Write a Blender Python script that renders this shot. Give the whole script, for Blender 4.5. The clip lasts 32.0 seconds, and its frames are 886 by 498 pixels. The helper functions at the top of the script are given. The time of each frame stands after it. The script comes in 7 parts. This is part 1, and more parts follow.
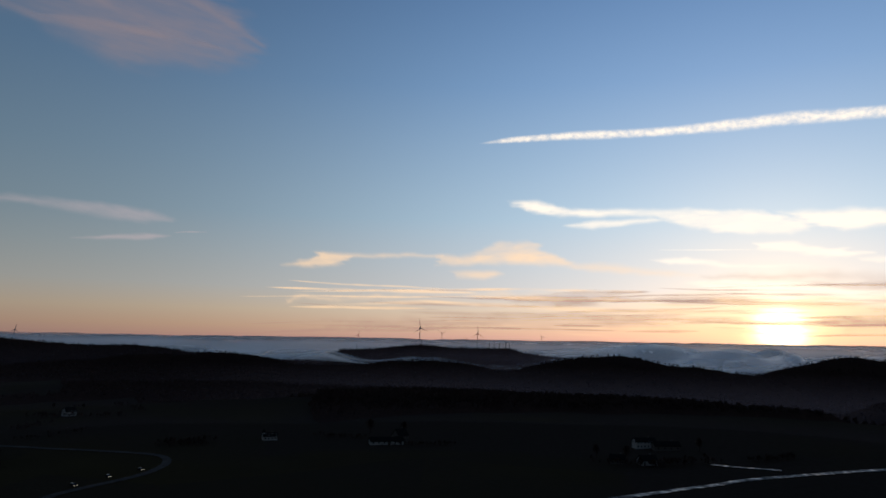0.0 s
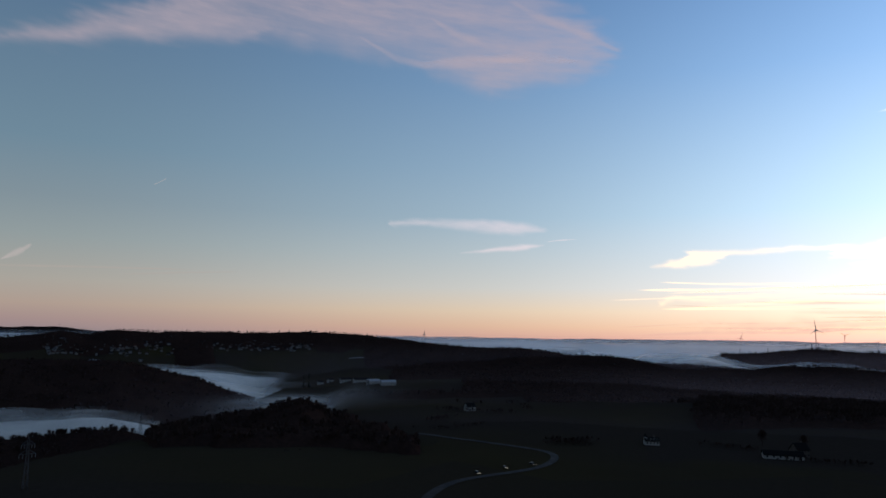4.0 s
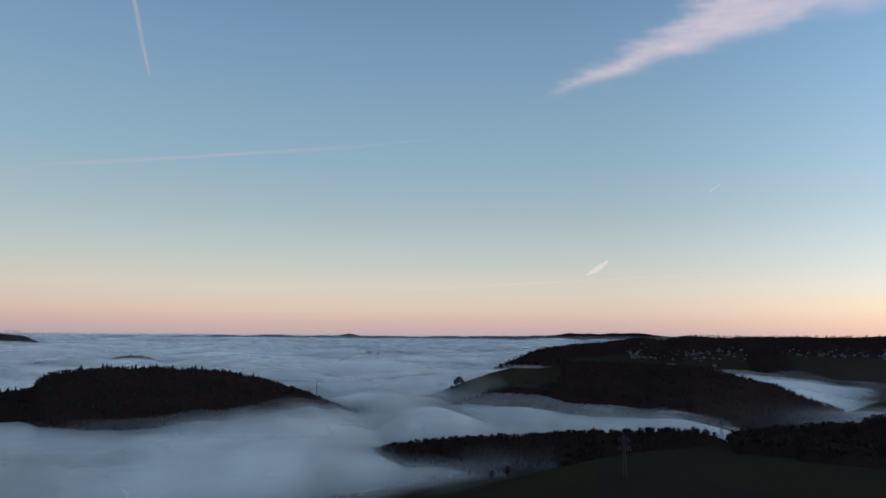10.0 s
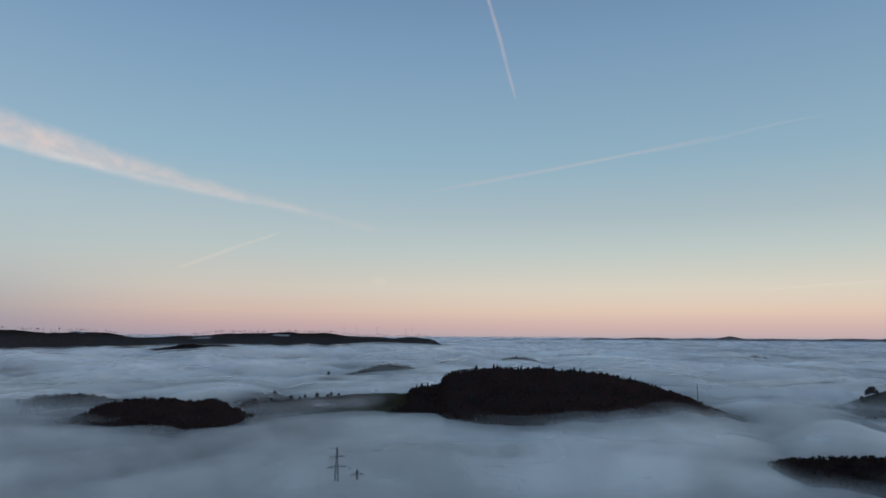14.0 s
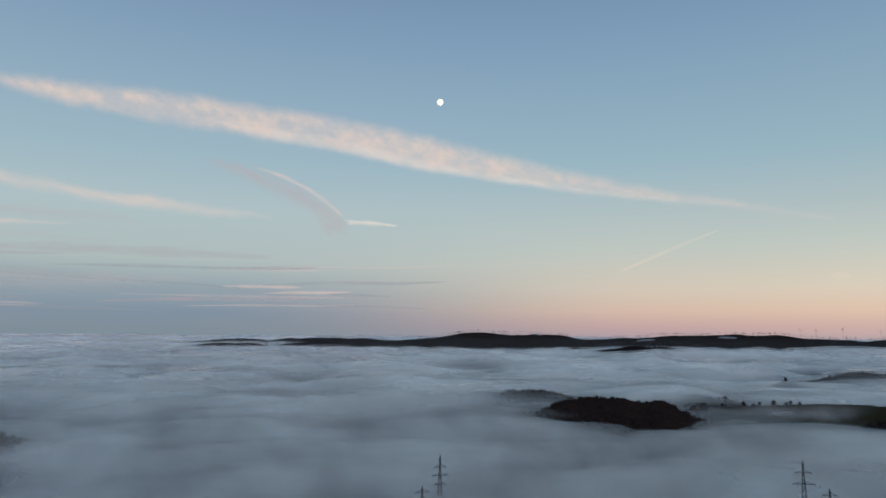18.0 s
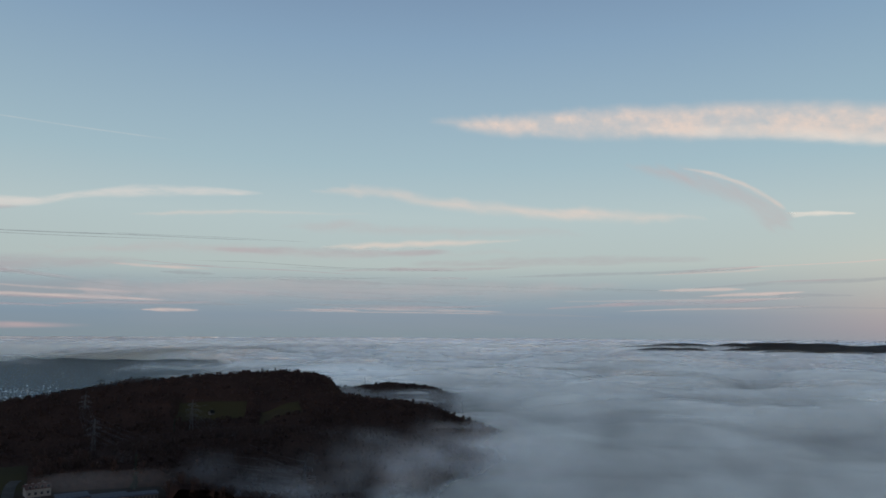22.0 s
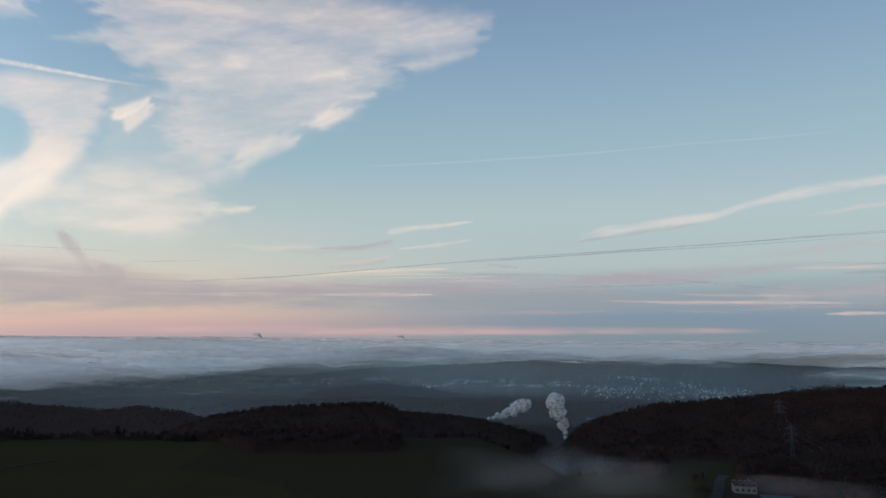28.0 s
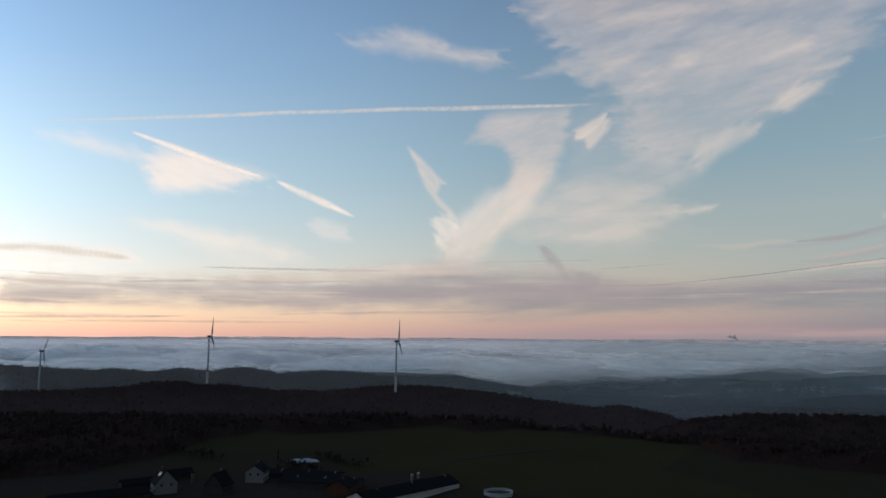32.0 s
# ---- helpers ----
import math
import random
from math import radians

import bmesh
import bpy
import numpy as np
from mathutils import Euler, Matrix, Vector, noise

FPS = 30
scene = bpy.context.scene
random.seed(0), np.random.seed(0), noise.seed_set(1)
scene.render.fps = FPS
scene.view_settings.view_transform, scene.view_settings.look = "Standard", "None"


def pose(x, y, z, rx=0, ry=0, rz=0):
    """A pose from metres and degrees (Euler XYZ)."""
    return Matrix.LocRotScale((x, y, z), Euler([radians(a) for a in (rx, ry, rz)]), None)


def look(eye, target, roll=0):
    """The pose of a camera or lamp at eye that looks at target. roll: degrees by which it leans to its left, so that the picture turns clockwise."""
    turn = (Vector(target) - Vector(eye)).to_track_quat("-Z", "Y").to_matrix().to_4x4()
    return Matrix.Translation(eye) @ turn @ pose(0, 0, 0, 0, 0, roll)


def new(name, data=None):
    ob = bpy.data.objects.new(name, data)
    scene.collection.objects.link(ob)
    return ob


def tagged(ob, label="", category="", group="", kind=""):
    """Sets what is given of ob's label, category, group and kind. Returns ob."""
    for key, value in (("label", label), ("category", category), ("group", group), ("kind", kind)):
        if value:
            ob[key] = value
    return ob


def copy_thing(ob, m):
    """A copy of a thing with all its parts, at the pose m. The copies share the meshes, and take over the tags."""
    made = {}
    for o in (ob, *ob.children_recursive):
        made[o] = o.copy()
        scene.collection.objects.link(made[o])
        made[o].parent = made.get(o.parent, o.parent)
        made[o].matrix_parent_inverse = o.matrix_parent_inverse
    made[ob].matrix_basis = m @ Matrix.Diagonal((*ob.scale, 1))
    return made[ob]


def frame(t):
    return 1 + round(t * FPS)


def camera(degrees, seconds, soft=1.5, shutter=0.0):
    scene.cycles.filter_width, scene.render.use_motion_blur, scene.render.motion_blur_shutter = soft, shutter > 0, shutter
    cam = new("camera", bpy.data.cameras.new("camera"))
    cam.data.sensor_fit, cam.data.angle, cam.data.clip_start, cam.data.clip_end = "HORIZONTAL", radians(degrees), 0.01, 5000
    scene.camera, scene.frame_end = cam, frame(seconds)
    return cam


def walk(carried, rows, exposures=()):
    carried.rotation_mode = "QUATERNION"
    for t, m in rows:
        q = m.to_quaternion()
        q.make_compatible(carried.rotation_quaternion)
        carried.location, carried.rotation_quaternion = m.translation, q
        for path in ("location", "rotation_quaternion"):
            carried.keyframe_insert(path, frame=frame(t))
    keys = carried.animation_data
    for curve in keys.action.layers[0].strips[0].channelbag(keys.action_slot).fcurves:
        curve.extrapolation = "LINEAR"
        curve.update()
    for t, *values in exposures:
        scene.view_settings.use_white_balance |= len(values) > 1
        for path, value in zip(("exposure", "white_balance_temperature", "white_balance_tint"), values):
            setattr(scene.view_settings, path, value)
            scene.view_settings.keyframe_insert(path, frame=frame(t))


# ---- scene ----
PATH = [
    (0.0, 0.00, 7.36, -0.97),
    (0.5, 3.71, 7.31, -0.93),
    (1.0, 7.45, 7.28, -0.90),
    (1.5, 11.19, 7.25, -0.87),
    (2.0, 14.87, 7.22, -0.85),
    (2.5, 18.55, 7.19, -0.84),
    (3.0, 22.29, 7.18, -0.84),
    (3.5, 26.09, 7.17, -0.84),
    (5.5, 40.82, 7.14, -0.71),
    (6.0, 44.50, 7.14, -0.66),
    (6.5, 48.18, 7.14, -0.63),
    (7.0, 51.88, 7.12, -0.60),
    (7.5, 55.58, 7.11, -0.58),
    (8.0, 59.29, 7.10, -0.58),
    (8.5, 62.98, 7.10, -0.57),
    (9.0, 66.66, 7.10, -0.54),
    (9.5, 70.35, 7.09, -0.50),
    (10.0, 74.04, 7.09, -0.44),
    (10.5, 77.75, 7.10, -0.37),
    (11.0, 81.46, 7.12, -0.31),
    (11.5, 85.18, 7.13, -0.26),
    (12.0, 88.89, 7.16, -0.24),
    (12.5, 92.60, 7.17, -0.25),
    (13.0, 96.31, 7.17, -0.26),
    (13.5, 100.04, 7.16, -0.29),
    (14.0, 103.85, 7.14, -0.31),
    (14.5, 107.94, 7.12, -0.33),
    (16.5, 125.22, 7.11, -0.43),
    (17.0, 129.75, 7.11, -0.43),
    (17.5, 134.31, 7.10, -0.43),
    (18.0, 138.84, 7.10, -0.42),
    (18.5, 143.35, 7.12, -0.41),
    (19.0, 147.73, 7.13, -0.40),
    (19.5, 152.03, 7.15, -0.40),
    (20.0, 156.34, 7.17, -0.40),
    (20.5, 160.68, 7.18, -0.41),
    (21.0, 165.00, 7.20, -0.42),
    (21.5, 169.30, 7.21, -0.42),
    (22.0, 173.63, 7.22, -0.42),
    (22.5, 177.99, 7.24, -0.42),
    (23.0, 182.31, 7.24, -0.41),
    (23.5, 186.61, 7.23, -0.42),
    (24.0, 190.94, 7.23, -0.43),
    (24.5, 195.26, 7.24, -0.46),
    (25.0, 199.60, 7.24, -0.51),
    (25.5, 203.91, 7.24, -0.55),
    (27.5, 221.31, 7.20, -0.57),
    (28.0, 225.64, 7.20, -0.55),
    (28.5, 229.95, 7.19, -0.52),
    (29.0, 234.24, 7.18, -0.50),
    (29.5, 238.82, 7.17, -0.48),
    (30.0, 243.56, 7.16, -0.47),
    (30.5, 248.33, 7.15, -0.45),
    (31.0, 253.12, 7.15, -0.42),
    (31.5, 257.87, 7.14, -0.39),
    (32.0, 262.81, 7.12, -0.35)
]
EYE_Z = 80.0
cam = camera(64.84, 32.0, soft=1.6)
walk(cam, [(t, pose(0, 0, EYE_Z, 90 + pitch, roll, yaw)) for t, yaw, pitch, roll in PATH],
     exposures=[(0, -1.68, 6380, 10), (2, -1.26, 6330, 11), (4, -0.82, 6360, 11), (6, -0.42, 6500, 10), (9, -0.09, 6600, 10), (13, -0.03, 6650, 10), (19, 0.04, 7300, 10), (23, 0.12, 7450, 10), (26, 0.15, 7400, 10), (29, 0.05, 7200, 10), (32, -0.24, 7150, 10)])

scene.cycles.transparent_max_bounces = 32

# ---- world and light ----
SUN_AZ, SUN_EL = -25.7, 1.15
world = bpy.data.worlds.new("evening_sky")
scene.world = world
world.use_nodes = True


def graph(tree):
    """Short-hands for a node tree: node(kind, **inputs) and link(a, b)."""
    def node(kind, **ins):
        n = tree.nodes.new(kind)
        for k, v in ins.items():
            key = int(k[1:]) if k[0] == "i" and k[1:].isdigit() else k.replace("_", " ")
            sock = n.inputs[key]
            if isinstance(v, bpy.types.NodeSocket):
                tree.links.new(v, sock)
            else:
                sock.default_value = v
        return n
    node.tree = tree
    return node


def ramp(node, fac, stops, interp="LINEAR"):
    r = node("ShaderNodeValToRGB", Fac=fac)
    el = r.color_ramp.elements
    r.color_ramp.interpolation = interp
    while len(el) < len(stops):
        el.new(0.5)
    for e, (p, c) in zip(el, stops):
        e.position, e.color = p, (*c, 1) if not isinstance(c, float) else (c, c, c, 1)
    return r.outputs["Color"]


def math_node(node, op, a, b=0.0, c=0.0):
    n = node("ShaderNodeMath", i0=a, i1=b)
    n.operation = op
    n.inputs[2].default_value = c
    return n.outputs[0]


def mix_col(node, fac, a, b, mode="MIX"):
    n = node("ShaderNodeMix")
    n.data_type, n.blend_type = "RGBA", mode
    tree = n.id_data
    for sock, v in ((n.inputs["Factor"], fac), (n.inputs[6], a), (n.inputs[7], b)):
        if isinstance(v, bpy.types.NodeSocket):
            tree.links.new(v, sock)
        elif isinstance(v, tuple):
            sock.default_value = (*v, 1)
        else:
            sock.default_value = v
    return n.outputs[2]


def srgb(r, g, b):
    return tuple(c / 12.92 if c <= 0.04045 else ((c + 0.055) / 1.055) ** 2.4 for c in (r / 255, g / 255, b / 255))


def build_sky():
    t = world.node_tree
    t.nodes.clear()
    node = graph(t)
    sky = node("ShaderNodeTexSky")
    sky.sky_type, sky.sun_disc = "NISHITA", False
    sky.sun_elevation, sky.sun_rotation = radians(SUN_EL), radians(-SUN_AZ)
    sky.dust_density, sky.ozone_density = 1.0, 2.0
    co = node("ShaderNodeTexCoord").outputs["Generated"]
    sep = node("ShaderNodeSeparateXYZ", Vector=co)
    up = math_node(node, "MULTIPLY", sep.outputs["Z"], 2.0)
    # evening gradient away from the sun: pink belt, pale band, blue above
    far = ramp(node, up, [(0.0, srgb(178, 164, 178)), (0.03, srgb(196, 172, 178)), (0.07, srgb(211, 190, 183)),
                          (0.13, srgb(207, 201, 196)), (0.24, srgb(186, 199, 203)), (0.48, srgb(147, 181, 203)),
                          (0.8, srgb(121, 156, 191)), (1.0, srgb(104, 135, 173))])
    near = ramp(node, up, [(0.0, srgb(216, 168, 154)), (0.03, srgb(226, 189, 162)), (0.075, srgb(226, 206, 184)),
                           (0.14, srgb(206, 208, 210)), (0.34, srgb(171, 198, 218)), (0.7, srgb(126, 164, 206)),
                           (1.0, srgb(98, 138, 188))])
    d = (-math.sin(radians(SUN_AZ)) * math.cos(radians(SUN_EL)), math.cos(radians(SUN_AZ)) * math.cos(radians(SUN_EL)), math.sin(radians(SUN_EL)))
    dot = node("ShaderNodeVectorMath", i0=co)
    dot.operation = "DOT_PRODUCT"
    dot.inputs[1].default_value = d
    dv = dot.outputs["Value"]
    # blue-grey shadow of the earth low down, away from the sun
    shade = ramp(node, up, [(0.0, srgb(124, 146, 164)), (0.06, srgb(116, 146, 174)), (0.12, srgb(132, 160, 184)),
                            (0.2, srgb(166, 186, 198)), (0.34, srgb(168, 191, 205)), (0.48, srgb(151, 182, 203)),
                            (0.8, srgb(124, 157, 192)), (1.0, srgb(106, 135, 174))])
    dot2 = node("ShaderNodeVectorMath", i0=co)
    dot2.operation = "DOT_PRODUCT"
    dot2.inputs[1].default_value = (-math.sin(radians(185)), math.cos(radians(185)), 0)
    away = node("ShaderNodeMapRange", Value=dot2.outputs["Value"])
    away.interpolation_type = "SMOOTHSTEP"
    away.inputs["From Min"].default_value, away.inputs["From Max"].default_value = 0.44, 0.92
    far = mix_col(node, away.outputs[0], far, shade)
    side = node("ShaderNodeMapRange", Value=dv)
    side.interpolation_type = "SMOOTHSTEP"
    side.inputs["From Min"].default_value, side.inputs["From Max"].default_value = 0.0, 1.0
    near = mix_col(node, 1.0, near, (1.85, 1.85, 1.85), "MULTIPLY")
    col = mix_col(node, side.outputs[0], far, near)
    lobe = node("ShaderNodeMapRange", Value=dv)
    lobe.interpolation_type = "SMOOTHSTEP"
    lobe.inputs["From Min"].default_value, lobe.inputs["From Max"].default_value = 0.50, 0.99
    lobe.interpolation_type = "LINEAR"
    gain = math_node(node, "ADD", math_node(node, "MULTIPLY", math_node(node, "POWER", lobe.outputs[0], 2.6), 1.15), 1.0)
    col = mix_col(node, 1.0, col, gain, "MULTIPLY")
    # a quarter-turn from the sun the sky is paler low down and a little deeper above
    dot3 = node("ShaderNodeVectorMath", i0=co)
    dot3.operation = "DOT_PRODUCT"
    dot3.inputs[1].default_value = (-math.sin(radians(62)), math.cos(radians(62)), 0)
    deep = node("ShaderNodeMapRange", Value=dot3.outputs["Value"])
    deep.interpolation_type = "SMOOTHSTEP"
    deep.inputs["From Min"].default_value, deep.inputs["From Max"].default_value = 0.45, 0.95
    col = mix_col(node, deep.outputs[0], col, mix_col(node, 1.0, col, ramp(node, up, [(0.0, (1.26, 1.22, 1.08)), (0.10, (1.20, 1.20, 1.12)), (0.34, (0.99, 0.99, 0.98))]), "MULTIPLY"))
    # the sun's own disc and the glare of the thin cloud in front of it
    ang = math_node(node, "ARCCOSINE", math_node(node, "MINIMUM", dv, 1.0))
    disc = math_node(node, "POWER", 2.718, math_node(node, "MULTIPLY", math_node(node, "POWER", math_node(node, "DIVIDE", ang, 0.025), 2.0), -1.0))
    aur = math_node(node, "POWER", 2.718, math_node(node, "DIVIDE", ang, -0.11))
    glow = mix_col(node, 1.0, mix_col(node, disc, (0, 0, 0), (14.0, 11.0, 6.0)), mix_col(node, aur, (0, 0, 0), (2.3, 1.45, 0.45)), "ADD")
    col = mix_col(node, 1.0, col, glow, "ADD")
    bg_sky = node("ShaderNodeBackground", Color=sky.outputs[0], Strength=0.05)
    bg_col = node("ShaderNodeBackground", Color=col, Strength=0.9)
    add = node("ShaderNodeAddShader", i0=bg_sky.outputs[0], i1=bg_col.outputs[0])
    out = node("ShaderNodeOutputWorld", Surface=add.outputs[0])


build_sky()
sun_data = bpy.data.lights.new("sun", "SUN")
sun_data.energy, sun_data.angle, sun_data.color = 0.25, radians(3), (1.0, 0.66, 0.42)
sun = new("sun", sun_data)
sun.matrix_world = look((0, 0, 0), (math.sin(radians(SUN_AZ)), -math.cos(radians(SUN_AZ)), -math.tan(radians(SUN_EL))))

# ---- the lie of the land ----
# Polar plan round the eye: azimuth in degrees (counter-clockwise from +y), distance in metres, height relative to the eye.
# Past 2 km the distance is drawn in, keeping every angle, so that 20 km of country fits the far clip of the lens.
NEAR, REACH = 2000.0, 2850.0


def drawn_in(D):
    D = np.asarray(D, float)
    return np.where(D <= NEAR, D, NEAR + REACH * (1 - np.exp(-(np.maximum(D, NEAR) - NEAR) / REACH)))


def place(az, D, z):
    """World place(s) of a point at azimuth az, true distance D and height z above the eye."""
    r = drawn_in(D)
    s = np.where(np.asarray(D, float) < 1, 1.0, r / np.maximum(np.asarray(D, float), 1e-6))
    a = np.radians(az)
    return np.stack(np.broadcast_arrays(-np.sin(a) * r, np.cos(a) * r, EYE_Z + np.asarray(z) * s), -1)


def lattice(ix, iy, seed):
    h = (ix.astype(np.int64) * 374761393 + iy.astype(np.int64) * 668265263 + seed * 974711) & 0xFFFFFFFF
    h = ((h ^ (h >> 13)) * 1274126177) & 0xFFFFFFFF
    return ((h ^ (h >> 16)) & 0xFFFF) / 65535.0


def vnoise(x, y, seed=0):
    ix, iy = np.floor(x), np.floor(y)
    fx, fy = x - ix, y - iy
    fx, fy = fx * fx * (3 - 2 * fx), fy * fy * (3 - 2 * fy)
    a, b = lattice(ix, iy, seed), lattice(ix + 1, iy, seed)
    c, d = lattice(ix, iy + 1, seed), lattice(ix + 1, iy + 1, seed)
    return (a * (1 - fx) + b * fx) * (1 - fy) + (c * (1 - fx) + d * fx) * fy - 0.5


def fbm(x, y, size, octaves=4, seed=0):
    v, amp = 0.0, 1.0
    for k in range(octaves):
        v = v + amp * vnoise(x / size, y / size, seed + k * 17)
        size, amp = size / 2.1, amp * 0.5
    return v


RIDGES = []


def ridge(pts, trees=12.0, front=0.30, back=0.35, crown=40.0):
    """A hill along a crest line: pts of (azimuth, distance, elevation angle of its skyline); trees: height of the wood on it."""
    a = np.array([p[0] for p in pts], float)
    d = np.array([p[1] for p in pts], float)
    z = d * np.tan(np.radians([p[2] for p in pts])) - 0.6 * trees
    RIDGES.append((a, d, z, front, back, crown))


# near spur
ridge([(-26.0, 850, -7.56), (-22.3, 850, -6.93), (-18.3, 850, -5.73), (-14.2, 850, -5.28), (-9.8, 850, -5.31), (-5.4, 850, -6.06), (-0.9, 850, -7.64), (0.0, 850, -8.43)], trees=12)
# near spur2
ridge([(-34.6, 1050, -3.15), (-32.0, 1050, -3.87), (-27.9, 1050, -5.28), (-25.3, 1050, -6.83)], trees=12)
# mid ridge
ridge([(-9.8, 1800, -2.90), (-6.3, 1844, -2.68), (-3.8, 1889, -2.31), (-1.6, 1933, -1.90), (0.7, 1978, -1.72), (4.0, 2022, -1.80), (6.5, 2067, -2.13), (9.5, 2111, -2.15), (11.5, 2156, -2.22), (13.0, 2200, -1.90), (15.6, 2244, -1.42), (17.6, 2289, -1.29), (19.5, 2333, -1.36), (21.0, 2378, -1.12), (23.8, 2422, -0.83), (26.8, 2467, -0.94), (29.8, 2511, -0.74), (32.2, 2556, -0.70), (37.3, 2600, -0.80)], trees=12)
# turbine hill
ridge([(-16.0, 3200, -1.90), (-12.0, 3200, -1.60), (-9.5, 3200, -1.33), (-6.6, 3200, -1.00), (-5.4, 3200, -0.66), (-3.5, 3200, -0.67), (-0.6, 3200, -0.64), (1.8, 3200, -0.47), (2.9, 3200, -0.54), (5.5, 3200, -0.83), (8.2, 3200, -0.97), (9.8, 3200, -1.40), (10.8, 3200, -1.95)], trees=12)
# sun hill
ridge([(-29.6, 1900, -4.90), (-26.1, 1900, -3.00), (-24.2, 1900, -2.30), (-22.0, 1900, -2.10), (-19.6, 1900, -1.80), (-17.6, 1900, -1.72), (-15.5, 1900, -1.25), (-13.8, 1900, -1.08), (-11.2, 1900, -1.25), (-8.0, 1900, -1.80), (-3.5, 1900, -3.00)], trees=12)
# east hill
ridge([(-35.6, 2300, -1.82), (-32.1, 2300, -1.01), (-29.8, 2300, -0.73), (-27.0, 2300, -1.41), (-24.4, 2300, -2.15), (-21.2, 2300, -3.43)], trees=12)
# town hill
ridge([(20.1, 2900, -1.30), (22.3, 2884, -1.00), (26.9, 2868, -0.92), (30.1, 2853, -0.68), (32.8, 2837, -0.40), (35.4, 2821, -0.10), (38.5, 2805, 0.10), (40.9, 2789, 0.18), (43.3, 2774, 0.06), (46.1, 2758, 0.04), (49.4, 2742, 0.03), (52.1, 2726, 0.00), (54.8, 2711, 0.06), (56.7, 2695, -0.25), (58.2, 2679, -0.02), (59.7, 2663, -0.28), (61.8, 2647, -0.51), (63.9, 2632, -0.69), (66.0, 2616, -0.98), (67.1, 2600, -1.36)], trees=6)
# wood hill
ridge([(43.7, 1350, -5.40), (45.1, 1362, -4.87), (46.8, 1375, -4.26), (48.9, 1388, -3.41), (51.6, 1400, -2.77), (54.3, 1412, -2.15), (58.2, 1425, -2.05), (64.1, 1438, -2.00), (66.0, 1440, -2.25), (68.5, 1440, -2.25), (70.05, 1440, -2.62), (72.0, 1440, -3.30), (73.9, 1440, -4.00), (75.0, 1440, -4.80)], trees=12)
# tree line
ridge([(52.0, 640, -7.40), (52.6, 660, -7.17), (54.5, 680, -6.88), (58.4, 700, -7.06), (63.4, 720, -7.39), (68.1, 740, -7.77), (74.0, 760, -8.11), (78.5, 780, -8.60)], trees=12, front=0.25, back=0.3, crown=15)
# wood hump
ridge([(30.7, 620, -8.31), (31.5, 620, -6.69), (33.6, 620, -6.37), (36.1, 620, -6.25), (38.6, 620, -5.96), (39.7, 620, -5.30), (41.1, 620, -4.94), (43.0, 620, -5.39), (44.1, 620, -5.76), (46.2, 620, -6.04), (49.2, 620, -6.49), (51.6, 620, -6.90)], trees=12, front=0.2, crown=25)
# farm terrace
ridge([(28.6, 1500, -4.35), (32.9, 1500, -4.04), (35.6, 1500, -3.93), (39.2, 1500, -4.00), (42.4, 1500, -4.23)], trees=0)
# island
ridge([(84.8, 1300, -4.53), (88.3, 1300, -3.44), (91.0, 1300, -2.89), (95.6, 1300, -2.57), (100.1, 1300, -2.54), (103.5, 1300, -2.94), (104.2, 1300, -3.92), (108.2, 1300, -4.41), (109.4, 1300, -5.91)], trees=12, crown=60)
# isle b
ridge([(120.2, 1180, -5.60), (120.8, 1180, -5.19), (121.8, 1180, -4.87), (123.2, 1180, -5.10), (124.6, 1180, -4.78), (127.4, 1180, -4.75), (128.9, 1180, -4.96), (129.8, 1180, -5.21), (130.4, 1180, -5.60)], trees=12)
# isle c
ridge([(105.6, 2500, -2.80), (106.2, 2500, -2.55), (106.9, 2500, -2.33), (108.5, 2500, -2.28), (109.8, 2500, -2.50), (110.5, 2500, -2.80)], trees=12)
# isle d
ridge([(100.8, 2900, -2.30), (101.6, 2900, -2.10), (103.5, 2900, -2.02), (104.8, 2900, -2.10), (105.4, 2900, -2.30)], trees=12)
# isle e
ridge([(96.6, 3500, -1.75), (97.2, 3500, -1.65), (98.0, 3500, -1.62), (98.8, 3500, -1.75)], trees=12)
# terrace
ridge([(107.7, 1320, -4.51), (110.7, 1320, -4.59), (113.3, 1320, -4.81), (115.3, 1320, -4.97), (117.3, 1320, -5.12), (119.3, 1320, -5.39)], trees=0)
# far hills
ridge([(104.7, 6500, -0.10), (108.0, 6500, -0.02), (111.4, 6500, 0.16), (113.3, 6500, 0.25), (115.4, 6500, 0.18), (117.8, 6500, 0.20), (121.6, 6500, 0.22), (125.3, 6500, 0.04), (127.5, 6500, 0.06), (130.9, 6500, 0.26), (133.6, 6500, 0.30), (136.1, 6500, 0.17), (138.2, 6500, 0.07), (141.7, 6500, -0.18), (145.2, 6500, -0.03), (147.7, 6500, -0.13), (150.2, 6500, -0.45), (152.2, 6500, -0.82), (154.1, 6500, -0.58), (157.5, 6500, -0.64), (159.6, 6500, -0.95), (161.2, 6500, -1.30)], trees=0)
# far mid
ridge([(118.1, 5000, -1.25), (120.4, 5000, -0.88), (123.1, 5000, -0.59), (125.3, 5000, -0.88), (128.1, 5000, -1.36)], trees=0)
# horizon a
ridge([(52.4, 14000, 0.25), (56.8, 14000, 0.26), (59.1, 14000, 0.51), (63.6, 14000, 0.38), (65.9, 14000, 0.22), (70.5, 14000, 0.09), (80.8, 14000, 0.12), (81.7, 14000, 0.29), (82.6, 14000, 0.10), (93.7, 14000, 0.07), (98.9, 14000, -0.03), (102.1, 14000, -0.10)], trees=0)
